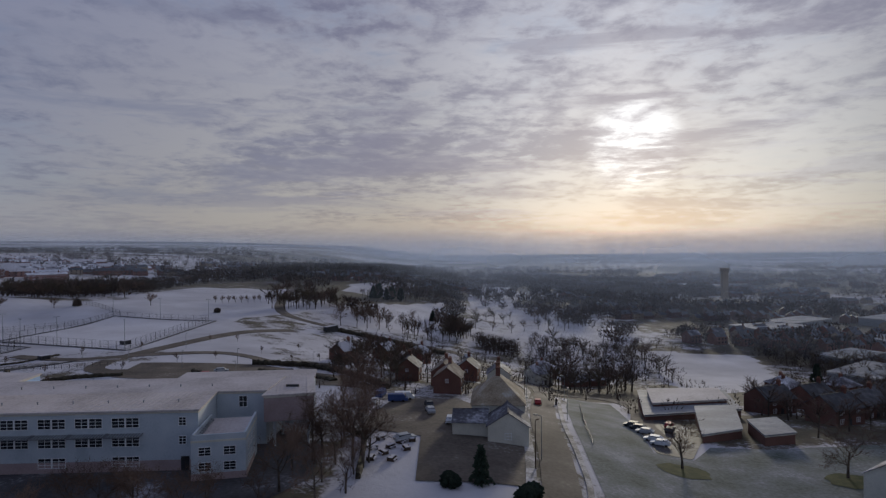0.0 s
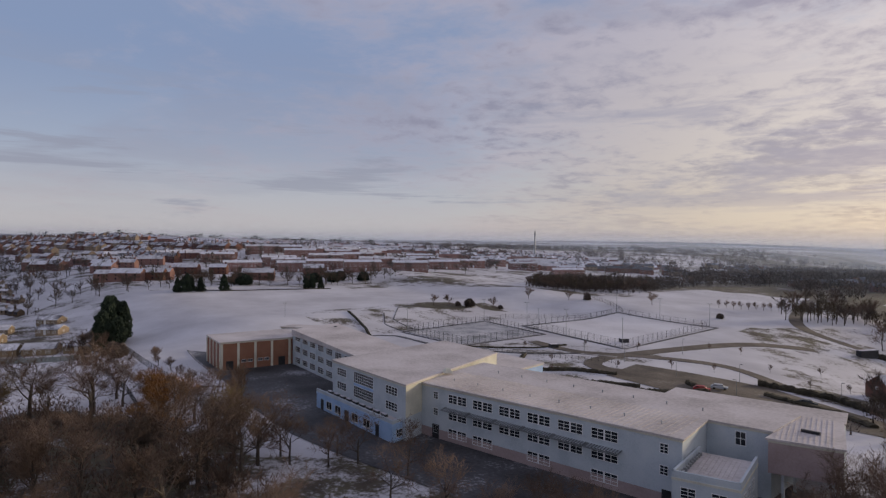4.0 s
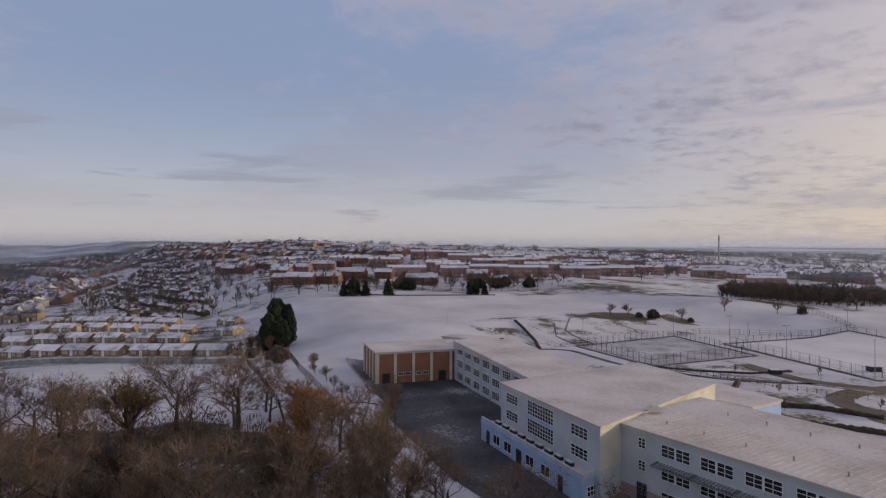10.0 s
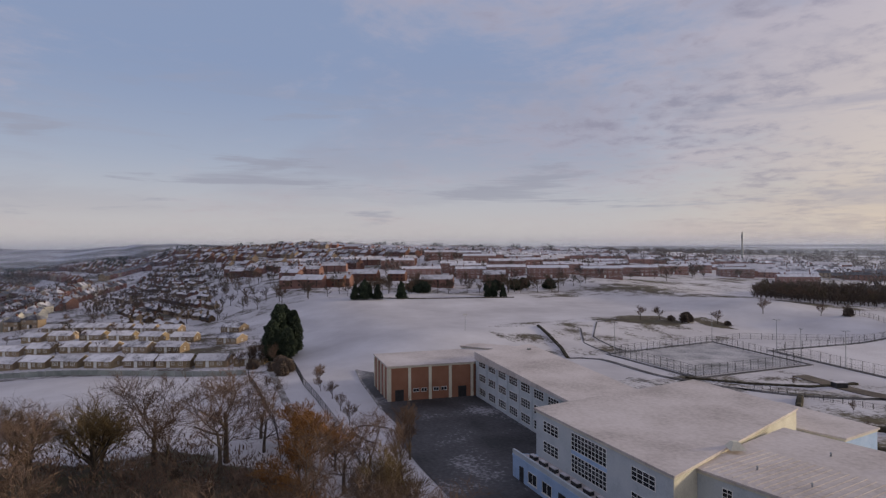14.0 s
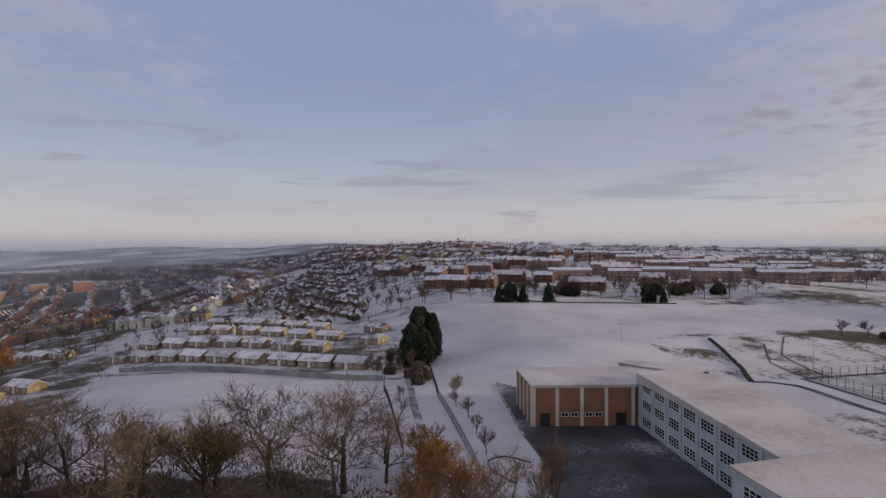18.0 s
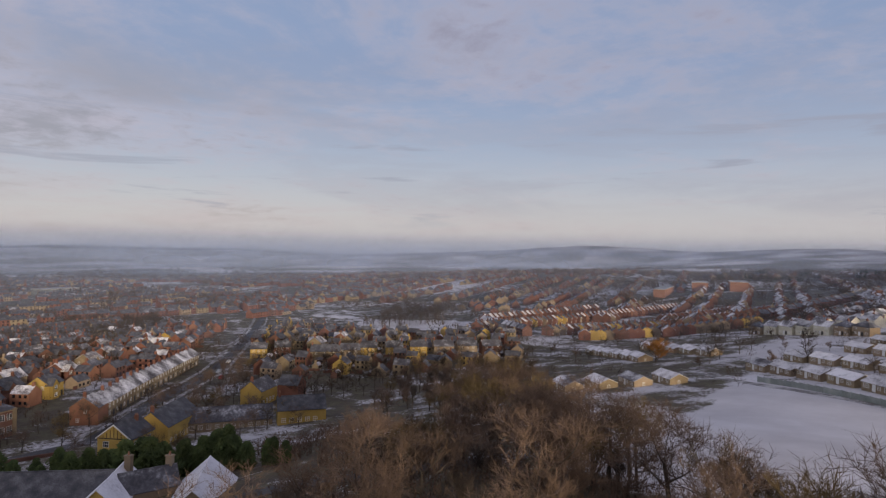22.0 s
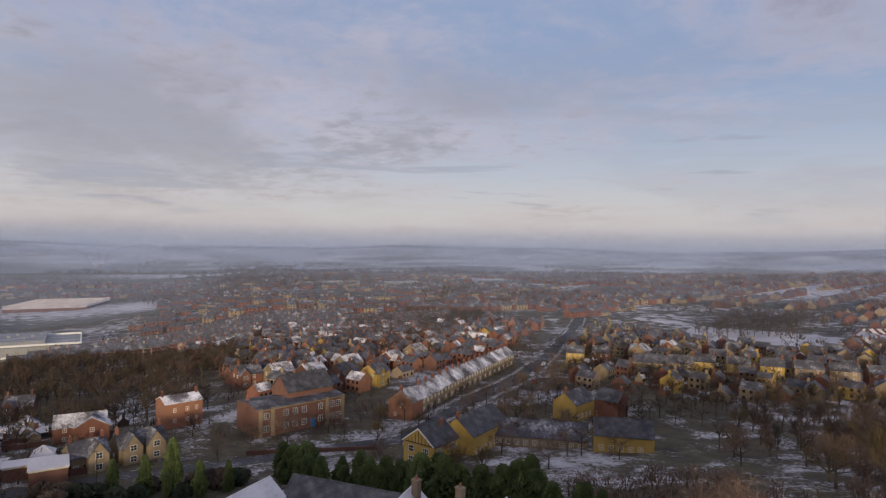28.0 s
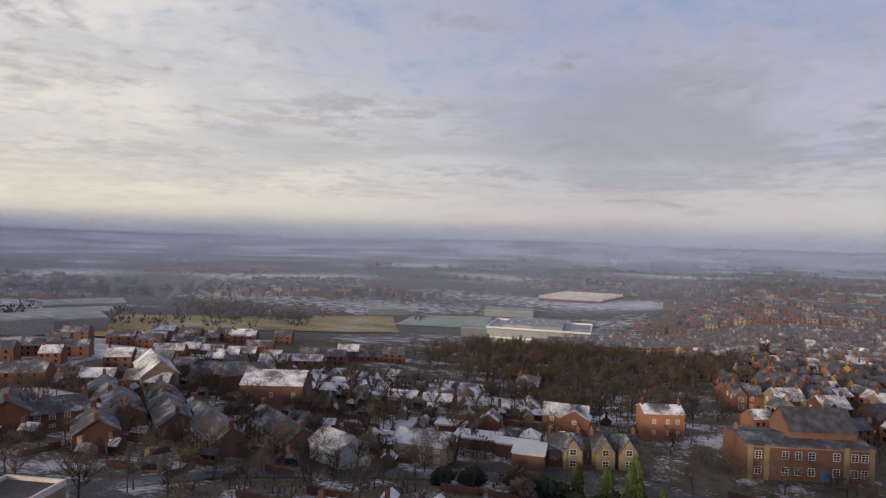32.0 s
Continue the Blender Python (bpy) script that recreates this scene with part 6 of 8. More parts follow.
# twin gabled cottages
for x, y, w, gables in [(-64.0, -159.5, 9.0, (1.2,)), (-75.4, -166.0, 12.5, (-3.4, 2.6))]:
    c = house("cottage", "tan stone gabled cottage with snowy slates", w, 8, 4.4, 3.0, STONE, SLATE_SNOW, [("f", -w * 0.38, 0.9, 1.2, 1.5, 2, 2), ("r", 0, 1, 1.1, 1.4, 2, 2), ("l", 0, 1, 1.1, 1.4, 2, 2)], [("f", -w * 0.12, DARK)], [(-w / 2 + 0.7, 0), (w / 2 - 0.7, 0)], group="gabled cottages", m=at_ground(x, y, 208))
    for g in gables:
        bm = bmesh.new()
        gable_walls(bm, 4.0, 4.8, 4.6, 3.3)
        o = part("front_gable", bm, STONE, c)
        o.matrix_local = pose(g, -4.4, 0, 0, 0, 90)
        bm = bmesh.new()
        gable_roof(bm, 4.0, 4.8, 4.6, 3.3, 0.3)
        o = part("gable_roof", bm, SLATE_SNOW, c)
        o.matrix_local = pose(g, -4.4, 0, 0, 0, 90)
        for z in (0.9, 3.8):
            add_window(c, pose(g, -6.42, z), 1.7, 1.6, 2, 2)
house("tall_brick_house", "tall orange brick house with small chimneys", 12, 9, 8.4, 1.6, GYM_BRICK, SNOW_TILE, [("f", s, z, 1.0, 1.4, 2, 2) for s in (-3, 1, 4) for z in (2, 5.4)], (), [(-5.5, 0), (5.5, 0)], m=at_ground(-83, -198, 205))
house("brick_house", "red brick house with snowy cross roof", 14, 8, 5.2, 2.8, BRICK, SNOW_TILE, [("f", s, z, 1.2, 1.3, 2, 2) for s in (-4, 0) for z in (1, 3.6)], (), (), m=at_ground(-56, -190, 190))
house("brick_house", "red brick house with a small yellow porch", 6, 9, 5.2, 2.6, BRICK, SNOW_TILE, [("l", 0, 3.6, 1.2, 1.3, 2, 2)], (), (), m=at_ground(-60, -186, 280))
house("garage", "small brick garage with snowy pitched roof", 6, 6, 3.0, 2.0, BRICK, SNOW_TILE, (), (), (), m=at_ground(-36, -176, 280))
house("summer_house", "white hexagonal summer house roof in snow", 5, 5, 2.6, 2.0, WHITE_WALL, SNOW, (), (), (), hip=True, m=at_ground(-52, -168, 10))
for x, y, w, d, h, g in [(-40, -158, 13, 7, 3.0, 12), (-52, -157, 11, 5, 3.4, 12), (-58, -150, 8, 9, 4.6, 14), (-28, -165, 9, 5, 2.8, 12), (-34, -148, 7, 5, 2.6, 12)]:
    b = block("outbuilding", "flat roofed outbuilding under snow", [(-w / 2, -d / 2), (w / 2, -d / 2), (w / 2, d / 2), (-w / 2, d / 2)], h, BRICK_DARK, SNOW)
    b.matrix_world = at_ground(x, y, g)

# yellow timbered house and the slate-roofed range
yh = house("timbered_house", "ochre house with black timbered gable", 11, 10, 6.2, 3.8, YELLOW, SLATE, [("b", s, z, 1.6, 1.6, 3, 2) for s in (-3, 3) for z in (0.9, 3.7)] + [("r", s, z, 1.8, 1.7, 3, 2) for z in (0.9, 3.7) for s in (-2.4, 2.4)], (), [(-3, 1)], m=at_ground(-151, -134, 35), split=True)
for i in range(7):
    bm = bmesh.new()
    bm_box(bm, -0.09, -0.06, 0, 0.09, 0.02, 3.1 - abs(i - 3) * 0.82)
    part("timber", bm, TIMBER, yh, "dark timber strip").matrix_local = face_pose("r", 11, 10, -3.3 + i * 1.1, 6.3)
bm = bmesh.new()
bm_box(bm, -4.6, -0.08, 0, 4.6, 0.02, 0.28)
part("timber_beam", bm, TIMBER, yh, "dark timber beam").matrix_local = face_pose("r", 11, 10, 0, 6.05)
for sd in (-1, 1):
    bm = bmesh.new()
    v = [bm.verts.new(p) for p in ((sd * 5.3, -0.12, 6.05), (sd * 5.3, -0.12, 6.4), (0, -0.12, 10.3), (0, -0.12, 9.95))]
    w = [bm.verts.new((p.co.x, 0.0, p.co.z)) for p in v]
    for q in (v, w[::-1], *[(v[i], v[(i + 1) % 4], w[(i + 1) % 4], w[i]) for i in range(4)]):
        bm.faces.new(q)
    part("bargeboard", bm, FRAME, yh, "white bargeboard").matrix_local = face_pose("r", 11, 10, 0, 0) @ pose(0, -0.3, 0)
for x, y, w, d, h, r, g, wl, lb in [(-168, -146, 20, 11, 6.2, 4.2, 38, YELLOW, "ochre hall with steep dark slates"), (-186, -142, 30, 10, 3.4, 3.6, -30, STONE, "long low range with patchy snow on slates"), (-205, -126, 16, 10, 5.0, 3.6, -30, YELLOW, "ochre block with dark slate roof"), (-214, -168, 13, 9, 6.0, 3.6, 30, YELLOW, "ochre corner house with snowy roof"), (-228, -166, 9, 8, 6.0, 3.2, 120, BRICK, "red brick house with white timbers")]:
    house("range_building", lb, w, d, h, r, wl, SLATE_SNOW if "snow" in lb else SLATE, [("f", -w / 2 + 2 + k * 2.6, 0.9, 1.4, 1.5, 2, 2) for k in range(int(w / 2.7))], (), [(-w / 2 + 0.8, 0)], category="building", group="slate roofed range", m=at_ground(x, y, g + 180))

# ---- old school nearest the path ----
def old_wing(label, a, b, depth, eave, rise, wall, roof, wins=0, wz=1.0, group="old school", gableend=False, ww=1.5, wh=2.0):
    """A wing whose ridge runs from a to b."""
    a, b = Vector(a), Vector(b)
    c, L = (a + b) / 2, (b - a).length
    deg = math.degrees(math.atan2((b - a).y, (b - a).x))
    base = -19.5
    return house("school_wing", label, L, depth, eave - base, rise, wall, roof, [("f", -L / 2 + L * (k + 0.5) / wins, wz, ww, wh, 2, 3) for k in range(wins)] + [("b", -L / 2 + L * (k + 0.5) / wins, wz, ww, wh, 2, 3) for k in range(wins)] + [(e, s, 1.6, 1.2, 2.2, 2, 3) for e in "lr" for s in ((-1.5, 1.5) if gableend else (-2.4, 0, 2.4))], (), (), category="building", group=group, m=pose(c.x, c.y, base, 0, 0, deg))


old_wing("stone school hall with broad snowy roof", (-107.6, -93.4), (-94.3, -79.0), 10.5, -14.5, 4.2, STONE, ROOF_WHITE, 6, 1.4)
old_wing("stone school wing with snow-covered roof", (-92, -72), (-80, -66), 10, -14.8, 3.6, STONE, ROOF_WHITE, 3)
old_wing("long school range with dark slate roof", (-129.0, -79.6), (-112.0, -94.0), 9, -14.2, 3.7, STONE, SLATE, 0)
old_wing("ochre school gable with snowy roof", (-132.0, -83.0), (-122.4, -70.6), 8.0, -14.0, 3.7, YELLOW, ROOF_WHITE, 3, gableend=True)
old_wing("low school link with dark slates", (-139, -75), (-128.5, -77), 7.0, -13.6, 3.0, BUFF, SLATE_SNOW, 0)
old_wing("school wing with steep snowy roof", (-144.5, -71), (-133.5, -56), 10.5, -14.0, 4.6, STONE, ROOF_WHITE, 4)
corridor = block("school_corridor", "glazed corridor with white fascia and snowy roof", [(-124.0, -75.4), (-112.4, -86.4), (-110.6, -84.4), (-122.0, -73.6)][::-1], -15.4, CREAM_WALL, SNOW, base=-21, over=0.2)
for i in range(5):
    add_window(corridor, wall_pose((-110.6, -84.4), (-122.0, -73.6), 1.8 + i * 3.0, -18.6), 2.4, 2.0, 4, 3)
for x0, y0, x1, y1, z in [(-155.0, -68.4, -149.6, -62.0, -15.0), (-149.4, -66, -145.2, -61, -16.2), (-131.0, -71, -126, -66, -16.0)]:
    block("flat_annexe", "small flat roofed school annexe under snow", [(x0, y0), (x1, y0), (x1, y1), (x0, y1)], z, CREAM_WALL, SNOW, base=-22)
for x, y, z in [(-131.5, -80, -9.6), (-138.0, -75.6, -10.0)]:
    c = thing("chimney_stack", "tall buff brick chimney stack on the old school", "chimney", pose(x, y, z, 0, 0, 30))
    bm = bmesh.new()
    bm_box(bm, -0.5, -0.7, -4.5, 0.5, 0.7, 1.2)
    bm_box(bm, -0.6, -0.8, 1.2, 0.6, 0.8, 1.45)
    part("chimney_shaft", bm, BUFF, c)
    bm = bmesh.new()
    bmesh.ops.create_cone(bm, segments=8, radius1=0.2, radius2=0.16, depth=0.7, cap_ends=True, matrix=pose(0, 0, 1.8))
    part("pot", bm, GYM_BRICK, c)

# ---- south-east quarter: terraces, brick hall, church ----
house("brick_hall", "large blank brick hall with snowy pitched roof", 20, 15, 9.5, 3.2, BRICK_DARK, SNOW_TILE, [("f", s, 5.6, 1.2, 1.6, 2, 2) for s in (-7, 0, 7)], (), (), category="building", m=at_ground(32, -155, 208))
house("church", "long grey church with snowy roof", 26, 12, 7.5, 4.6, STONE, SNOW_TILE, [("f", -10 + 4 * k, 1.8, 1.2, 3.6, 2, 3) for k in range(6)], (), (), category="church", m=at_ground(86, -150, 150))
for s, (x, y) in enumerate([(72, -160), (64, -166), (56, -172)]):
    house("church_hall", "grey hall with gabled snowy roof", 10, 9, 6.0, 4.0, BRICK, SLATE_SNOW, [("l", 0, 2, 1.2, 1.8, 2, 2)], (), (), category="building", group="gabled halls", m=at_ground(x, y, 60))
for x, y, g, w, wl in [(53, -84, 330, 16, BRICK), (46, -92, 60, 12, BRICK), (44, -108, 330, 22, BRICK), (30, -112, 330, 24, BRICK_DARK), (22, -86, 330, 12, BRICK), (12, -110, 335, 30, BRICK_DARK), (0, -122, 335, 26, BRICK_DARK), (66, -118, 330, 24, BRICK), (50, -126, 330, 20, BRICK)]:
    house("brick_terrace", "red brick house row with snow-dusted roof", w, 9, 5.0, 2.8, wl, SLATE_SNOW, [("f", -w / 2 + 1.6 + 3.1 * k, z, 1.4, 1.3, 2, 2) for k in range(int(w / 3.2)) for z in (0.9, 3.4)], (), [(-w / 2 + 0.7, 0), (w / 2 - 0.7, 0)], group="brick house rows", m=at_ground(x, y, g + 180))
house("white_house", "white rendered house with low snowy roof", 12, 9, 5.0, 2.4, WHITE_WALL, SNOW_TILE, [("f", s, z, 1.3, 1.3, 2, 2) for s in (-4, 0, 4) for z in (1, 3.5)], (), (), m=at_ground(-20, -120, 165))
house("cream_house", "brick house with broad snow-covered roof", 14, 9, 5.0, 2.4, BUFF, SNOW_TILE, [("f", s, z, 1.6, 1.3, 3, 2) for s in (-4.5, 0.5, 4.5) for z in (1, 3.4)], (), [(3, 0.5)], m=at_ground(-34, -138, 190))
for j in range(4):
    for i in range(6):
        x, y = 40 - i * 12 + j * 7, -178 - i * 4 - j * 15
        if i == 3 and j % 2:
            continue
        copy_thing(bungs[(i + j) % 3], at_ground(x, y, 198))
hut = block("flat_hut", "small concrete hut with sunken flat roof", [(-5, -5), (5, -5), (5, 5), (-5, 5)], 3.6, STONE, ASPHALT, over=-0.6, slab=0.05)
hut.matrix_world = at_ground(-14, -50, 20)
bm = bmesh.new()
for r in ([(-5, -5), (5, -5), (5, -4.6), (-5, -4.6)], [(-5, 4.6), (5, 4.6), (5, 5), (-5, 5)], [(-5, -4.6), (-4.6, -4.6), (-4.6, 4.6), (-5, 4.6)], [(4.6, -4.6), (5, -4.6), (5, 4.6), (4.6, 4.6)]):
    bm_prism(bm, r, 3.6, 4.2)
part("parapet", bm, SNOW_ROOF, hut, "snow capped parapet")

# ---- stadium, factories, sheds beyond ----
st = block("stadium_building", "large pale grey stadium building with stepped roof", [(-42, -26), (42, -26), (42, 26), (-42, 26)], 13, STEEL, GREY_ROOF, trim=DARK)
st.matrix_world = at_ground(58, -508, 12)
bm = bmesh.new()
bm_box(bm, -20, -24, 13.3, 30, 20, 16.0)
part("upper_roof", bm, GREY_ROOF, st)
for z, d in ((13.3, 0.0), (5.2, 0.0)):
    bm = bmesh.new()
    for x0, y0, x1, y1 in ((-43, -27, 43, -26.1), (-43, 26.1, 43, 27), (-43, -26.1, -42.1, 26.1), (42.1, -26.1, 43, 26.1)):
        bm_box(bm, x0, y0, z, x1, y1, z + 1.3)
    part("roof_edge", bm, FRAME, st, "broad white roof edge")
for i in range(8):
    bm = bmesh.new()
    bm_box(bm, -40 + i * 10.6, -27.4, 0, -39.2 + i * 10.6, -26.4, 13.2)
    part("facade_column", bm, FRAME, st, "white facade column")
for i in range(9):
    bm = bmesh.new()
    bm_box(bm, -17 + i * 5, -16 + (i % 3) * 10, 16.004, -15 + i * 5, -13 + (i % 3) * 10, 17.2)
    part("roof_plant", bm, STEEL, st)
bm = bmesh.new()
bm_box(bm, -30, -26.3, 8, 30, -26.05, 9.6)
part("glazing_band", bm, GLASS, st, "dark glazing band")
stand = block("stadium_stand", "grey stand with columns beside the pitch", [(-22, -8), (22, -8), (22, 8), (-22, 8)], 9, STEEL, GREY_ROOF)
stand.matrix_world = at_ground(128, -545, 25)
for i in range(7):
    saw = house("saw_tooth_factory_bay", "factory bay with snowy saw-tooth roof", 96, 16, 4.5, 4.0, BRICK_DARK, SNOW_ROOF, (), (), (), category="factory", group="factory bays", m=at_ground(150 - i * 2, -930 - i * 15, 10))
rnd = random.Random(77)
for x, y, w, d, h, g in [(265, -175, 70, 30, 8, 65), (300, -235, 60, 40, 8, 65), (330, -150, 90, 40, 9, 65), (345, -260, 80, 30, 8, 60), (420, -210, 80, 60, 10, 62), (400, -320, 60, 40, 9, 60), (300, -640, 50, 26, 8, 40), (170, -720, 60, 30, 8, 20), (90, -640, 40, 22, 7, 10), (-220, -900, 60, 20, 8, 15), (-330, -860, 50, 24, 9, 20), (250, 470, 50, 30, 7, 20), (300, 520, 60, 26, 7, 30), (210, 300, 44, 22, 6, 35), (330, 430, 70, 30, 7, 20), (420, 560, 70, 40, 8, 30), (520, 480, 80, 40, 8, 10), (240, 360, 40, 20, 5, 30), (-960, -210, 50, 22, 12, 20), (-930, -250, 40, 20, 12, 20), (-860, -270, 90, 14, 9, 15)]:
    b = block("industrial_shed", "long grey shed with snowy low roof", [(-w / 2, -d / 2), (w / 2, -d / 2), (w / 2, d / 2), (-w / 2, d / 2)], h, GYM_BRICK if x < -800 else STEEL, GREY_ROOF)
    b.matrix_world = at_ground(x, y, g)

# ---- pub, houses and centre on the north side ----
pub = house("pub", "old rendered pub with steep tan roof", 13, 11, 6.0, 5.0, CREAM_WALL, material("tan_roof_tiles", [(0.20, 0.15, 0.10), (0.32, 0.26, 0.18), (0.48, 0.44, 0.38)], 0.85, 0.3, 3.0, 0.3), [("l", s, z, 1.3, 1.4, 2, 2) for s in (-2.5, 2.5) for z in (1, 4)], (), [(4, 0), (-1, 0)], hip=True, category="pub", m=at_ground(11.5, 133, 85))
for x, y, w, d, h, r, g, wl in [(12.5, 122.5, 9, 8, 3.6, 2.6, 85, CREAM_WALL), (5.2, 126, 7, 9, 2.8, 1.4, -5, CREAM_WALL)]:
    house("pub_wing", "low rendered wing of the pub", w, d, h, r, wl, SLATE_SNOW, [("l", 0, 1, 1.4, 1.3, 2, 2)], (), (), category="pub", m=at_ground(x, y, g))
BROWN_TILE = material("brown_tiles_with_frost", [(0.10, 0.075, 0.06), (0.17, 0.135, 0.11), (0.30, 0.27, 0.25)], 0.85, 0.3, 3.0, 0.3, rand=0.2)
for x, y, g, wl, rf in [(1, 171, 82, BRICK_DARK, BROWN_TILE), (0, 188, 82, BRICK_DARK, BROWN_TILE), (-12, 200, 85, BRICK_DARK, SLATE_SNOW), (-26, 268, 60, BRICK, SNOW), (-40, 240, 60, BRICK_DARK, SNOW), (-12, 276, 60, BRICK, SNOW_TILE), (8, 214, 80, BRICK, SLATE_SNOW), (-16, 228, 80, BRICK_DARK, SNOW_TILE), (18, 205, 85, CREAM_WALL, SLATE_SNOW)]:
    house("detached_house", "brick house with snowy roof near the pub", 8.6, 7.6, 4.8, 2.8, wl, rf, [("f", s, z, 1.0, 1.0, 2, 2) for s in (-2.5, 2.5) for z in (1, 3.4)] + [("l", 0, 3.5, 0.9, 1.0, 2, 2)], [("f", 0, DARK)], [(2.8, 0)], group="houses by the pub", m=at_ground(x, y, g))


def site_block(name, label, ring, h, wall, roof=SNOW_ROOF, **k):
    cx, cy = sum(p[0] for p in ring) / len(ring), sum(p[1] for p in ring) / len(ring)
    b = block(name, label, [(x - cx, y - cy) for x, y in ring], h, wall, roof, **k)
    b.matrix_world = pose(cx, cy, ground_z(cx, cy))
    return b


site_block("community_centre", "low flat roofed brick centre, snow on roof", [(55, 168), (84, 173), (89, 195), (62, 196)], 3.4, BRICK_DARK, GREY_ROOF)
site_block("community_centre_hall", "raised hall of the centre with flat roof", [(60, 176), (83, 179.5), (86, 193), (64, 193)], 4.9, BRICK_DARK)
site_block("community_centre_annexe", "flat roofed annexe with snow and rooflights", [(60, 142), (71, 146), (79, 167), (68, 166)], 3.0, BRICK_DARK, GREY_ROOF)
site_block("community_centre_store", "small flat store beside the annexe", [(73, 139), (81, 141), (83, 153), (75, 151)], 2.9, BRICK_DARK, GREY_ROOF)
house("bungalow_lodge", "long low lodge with snowy roof", 18, 8, 3.0, 2.2, BRICK_DARK, SNOW_TILE, (), (), (), m=at_ground(62, 272, 20))
for x, y, g in [(40, 262, 30), (48, 300, 30), (130, 235, 20), (150, 230, 20), (165, 222, 20), (180, 214, 15), (120, 215, 20), (205, 262, 10), (225, 280, 10), (250, 250, 5), (80, 107, 35), (100, 100, 35)]:
    copy_thing(semis[int(x + y) % 5], at_ground(x, y, g))
for j in range(5):
    row_far((170 + j * 24, 420 + j * 16), (330 + j * 30, 380 + j * 10), 15, 20, 9.5)

for x, y, g in [(106, 166, 20), (121, 177, 25), (134, 165, 20), (148, 176, 15), (116, 193, 25), (140, 196, 20), (98, 184, 20)]:
    house("detached_house", "dark brick house among trees by the green", 11, 9, 4.8, 3.0, BRICK_DARK, SLATE, [("f", s, z, 1.4, 1.3, 2, 2) for s in (-3, 3) for z in (1, 3.4)], [("f", 0, DARK)], [(3.5, 0)], group="dark houses by the green", m=at_ground(x, y, g))

# water tower and masts
wt = thing("water_tower", "dark concrete water tower on the plain", "tower", at_ground(388, 845, 0))
bm = bmesh.new()
bm_box(bm, -3.6, -3.6, -2, 3.6, 3.6, 38)
part("shaft", bm, STONE, wt)
bm = bmesh.new()
bm_box(bm, -4.6, -4.6, 38, 4.6, 4.6, 43)
part("tank", bm, STONE, wt)
mt = thing("radio_mast", "tall grey radio mast on the skyline", "mast", at_ground(-603, 820, 0))
bm = bmesh.new()
bmesh.ops.create_cone(bm, segments=8, radius1=1.5, radius2=0.7, depth=46, cap_ends=True, matrix=pose(0, 0, 21))
part("mast_shaft", bm, STEEL, mt)
bm = bmesh.new()
bmesh.ops.create_cone(bm, segments=8, radius1=1.5, radius2=1.5, depth=5, cap_ends=True, matrix=pose(0, 0, 38))
part("antenna_drum", bm, STEEL, mt)


# ---- fences, hedges, poles ----
def fence(label, line, height, gap, rails, mat=DARK, name="fence", slats=0):
    """Posts, rails and, where slats is set, that many upright bars between posts."""
    ob = thing(name, label, "fence", kind="")
    bmp = bmesh.new()
    bm_box(bmp, -0.05, -0.05, -0.5, 0.05, 0.05, height)
    post = mesh_of("post", bmp, mat)
    for a, b in zip(line[:-1], line[1:]):
        d = Vector(b) - Vector(a)
        k = max(1, int(d.length / gap))
        for i in range(k):
            p, q = Vector(a) + d * i / k, Vector(a) + d * (i + 1) / k
            zp, zq = ground_z(p.x, p.y), ground_z(q.x, q.y)
            o = new("post", post)
            o.parent = ob
            o.location = (p.x, p.y, zp)
            v, f = [], []
            for h in rails:
                tube(v, f, Vector((p.x, p.y, zp + h)), Vector((q.x, q.y, zq + h)), 0.03, 0.03, 4)
            for s in range(slats):
                t = (s + 0.5) / slats
                w = p.lerp(q, t)
                z = zp + (zq - zp) * t
                tube(v, f, Vector((w.x, w.y, z)), Vector((w.x, w.y, z + height)), 0.016, 0.016, 3)
            o = new("fence_panel", raw_mesh("fence_panel", v, f, mat))
            o.parent = ob
    return ob


fence("dark steel boundary fence along the snowy slope", [(-262, 96), (-240, 92), (-209, 86), (-190, 84), (-166, 81), (-146, 78), (-127, 75), (-112, 72)], 2.2, 3.0, (0.25, 2.0), slats=7)
fence("dark fence between field and footpath", [(-249, 79), (-225, 75), (-202, 73), (-171, 70), (-150, 66)], 1.8, 3.0, (0.3, 1.6), slats=10)
panel_wall = thing("panel_wall", "pale grey green concrete panel wall along the snowy field", "wall")
PANEL = material("pale_green_concrete", [(0.20, 0.225, 0.215), (0.28, 0.305, 0.295), (0.36, 0.375, 0.37)], 0.9, 0.3, 4.0, 0.2, spread=(0.3, 0.7), rand=0.12)
for a, b in (((-247, 78), (-307, -9)),):
    d = Vector(b) - Vector(a)
    k = int(d.length / 3.0)
    for i in range(k):
        p, q = Vector(a) + d * i / k, Vector(a) + d * (i + 1) / k
        c = (p + q) / 2
        bm = bmesh.new()
        bm_box(bm, -d.length / k / 2, -0.07, -0.5, d.length / k / 2 - 0.16, 0.07, 1.75)
        part("panel", bm, PANEL, panel_wall).matrix_local = pose(c.x, c.y, ground_z(c.x, c.y), 0, 0, math.degrees(math.atan2(d.y, d.x)))
        bm = bmesh.new()
        bm_box(bm, -0.09, -0.1, -0.5, 0.09, 0.1, 1.95)
        part("post", bm, PANEL, panel_wall).matrix_local = pose(p.x, p.y, ground_z(p.x, p.y), 0, 0, math.degrees(math.atan2(d.y, d.x)))
court = fence("tall green mesh fence round the ball court", [(-164, 186), (-203, 193), (-203, 243), (-160, 229), (-164, 186)], 3.2, 3.0, (0.1, 0.8, 1.6, 2.4, 3.1), slats=4)
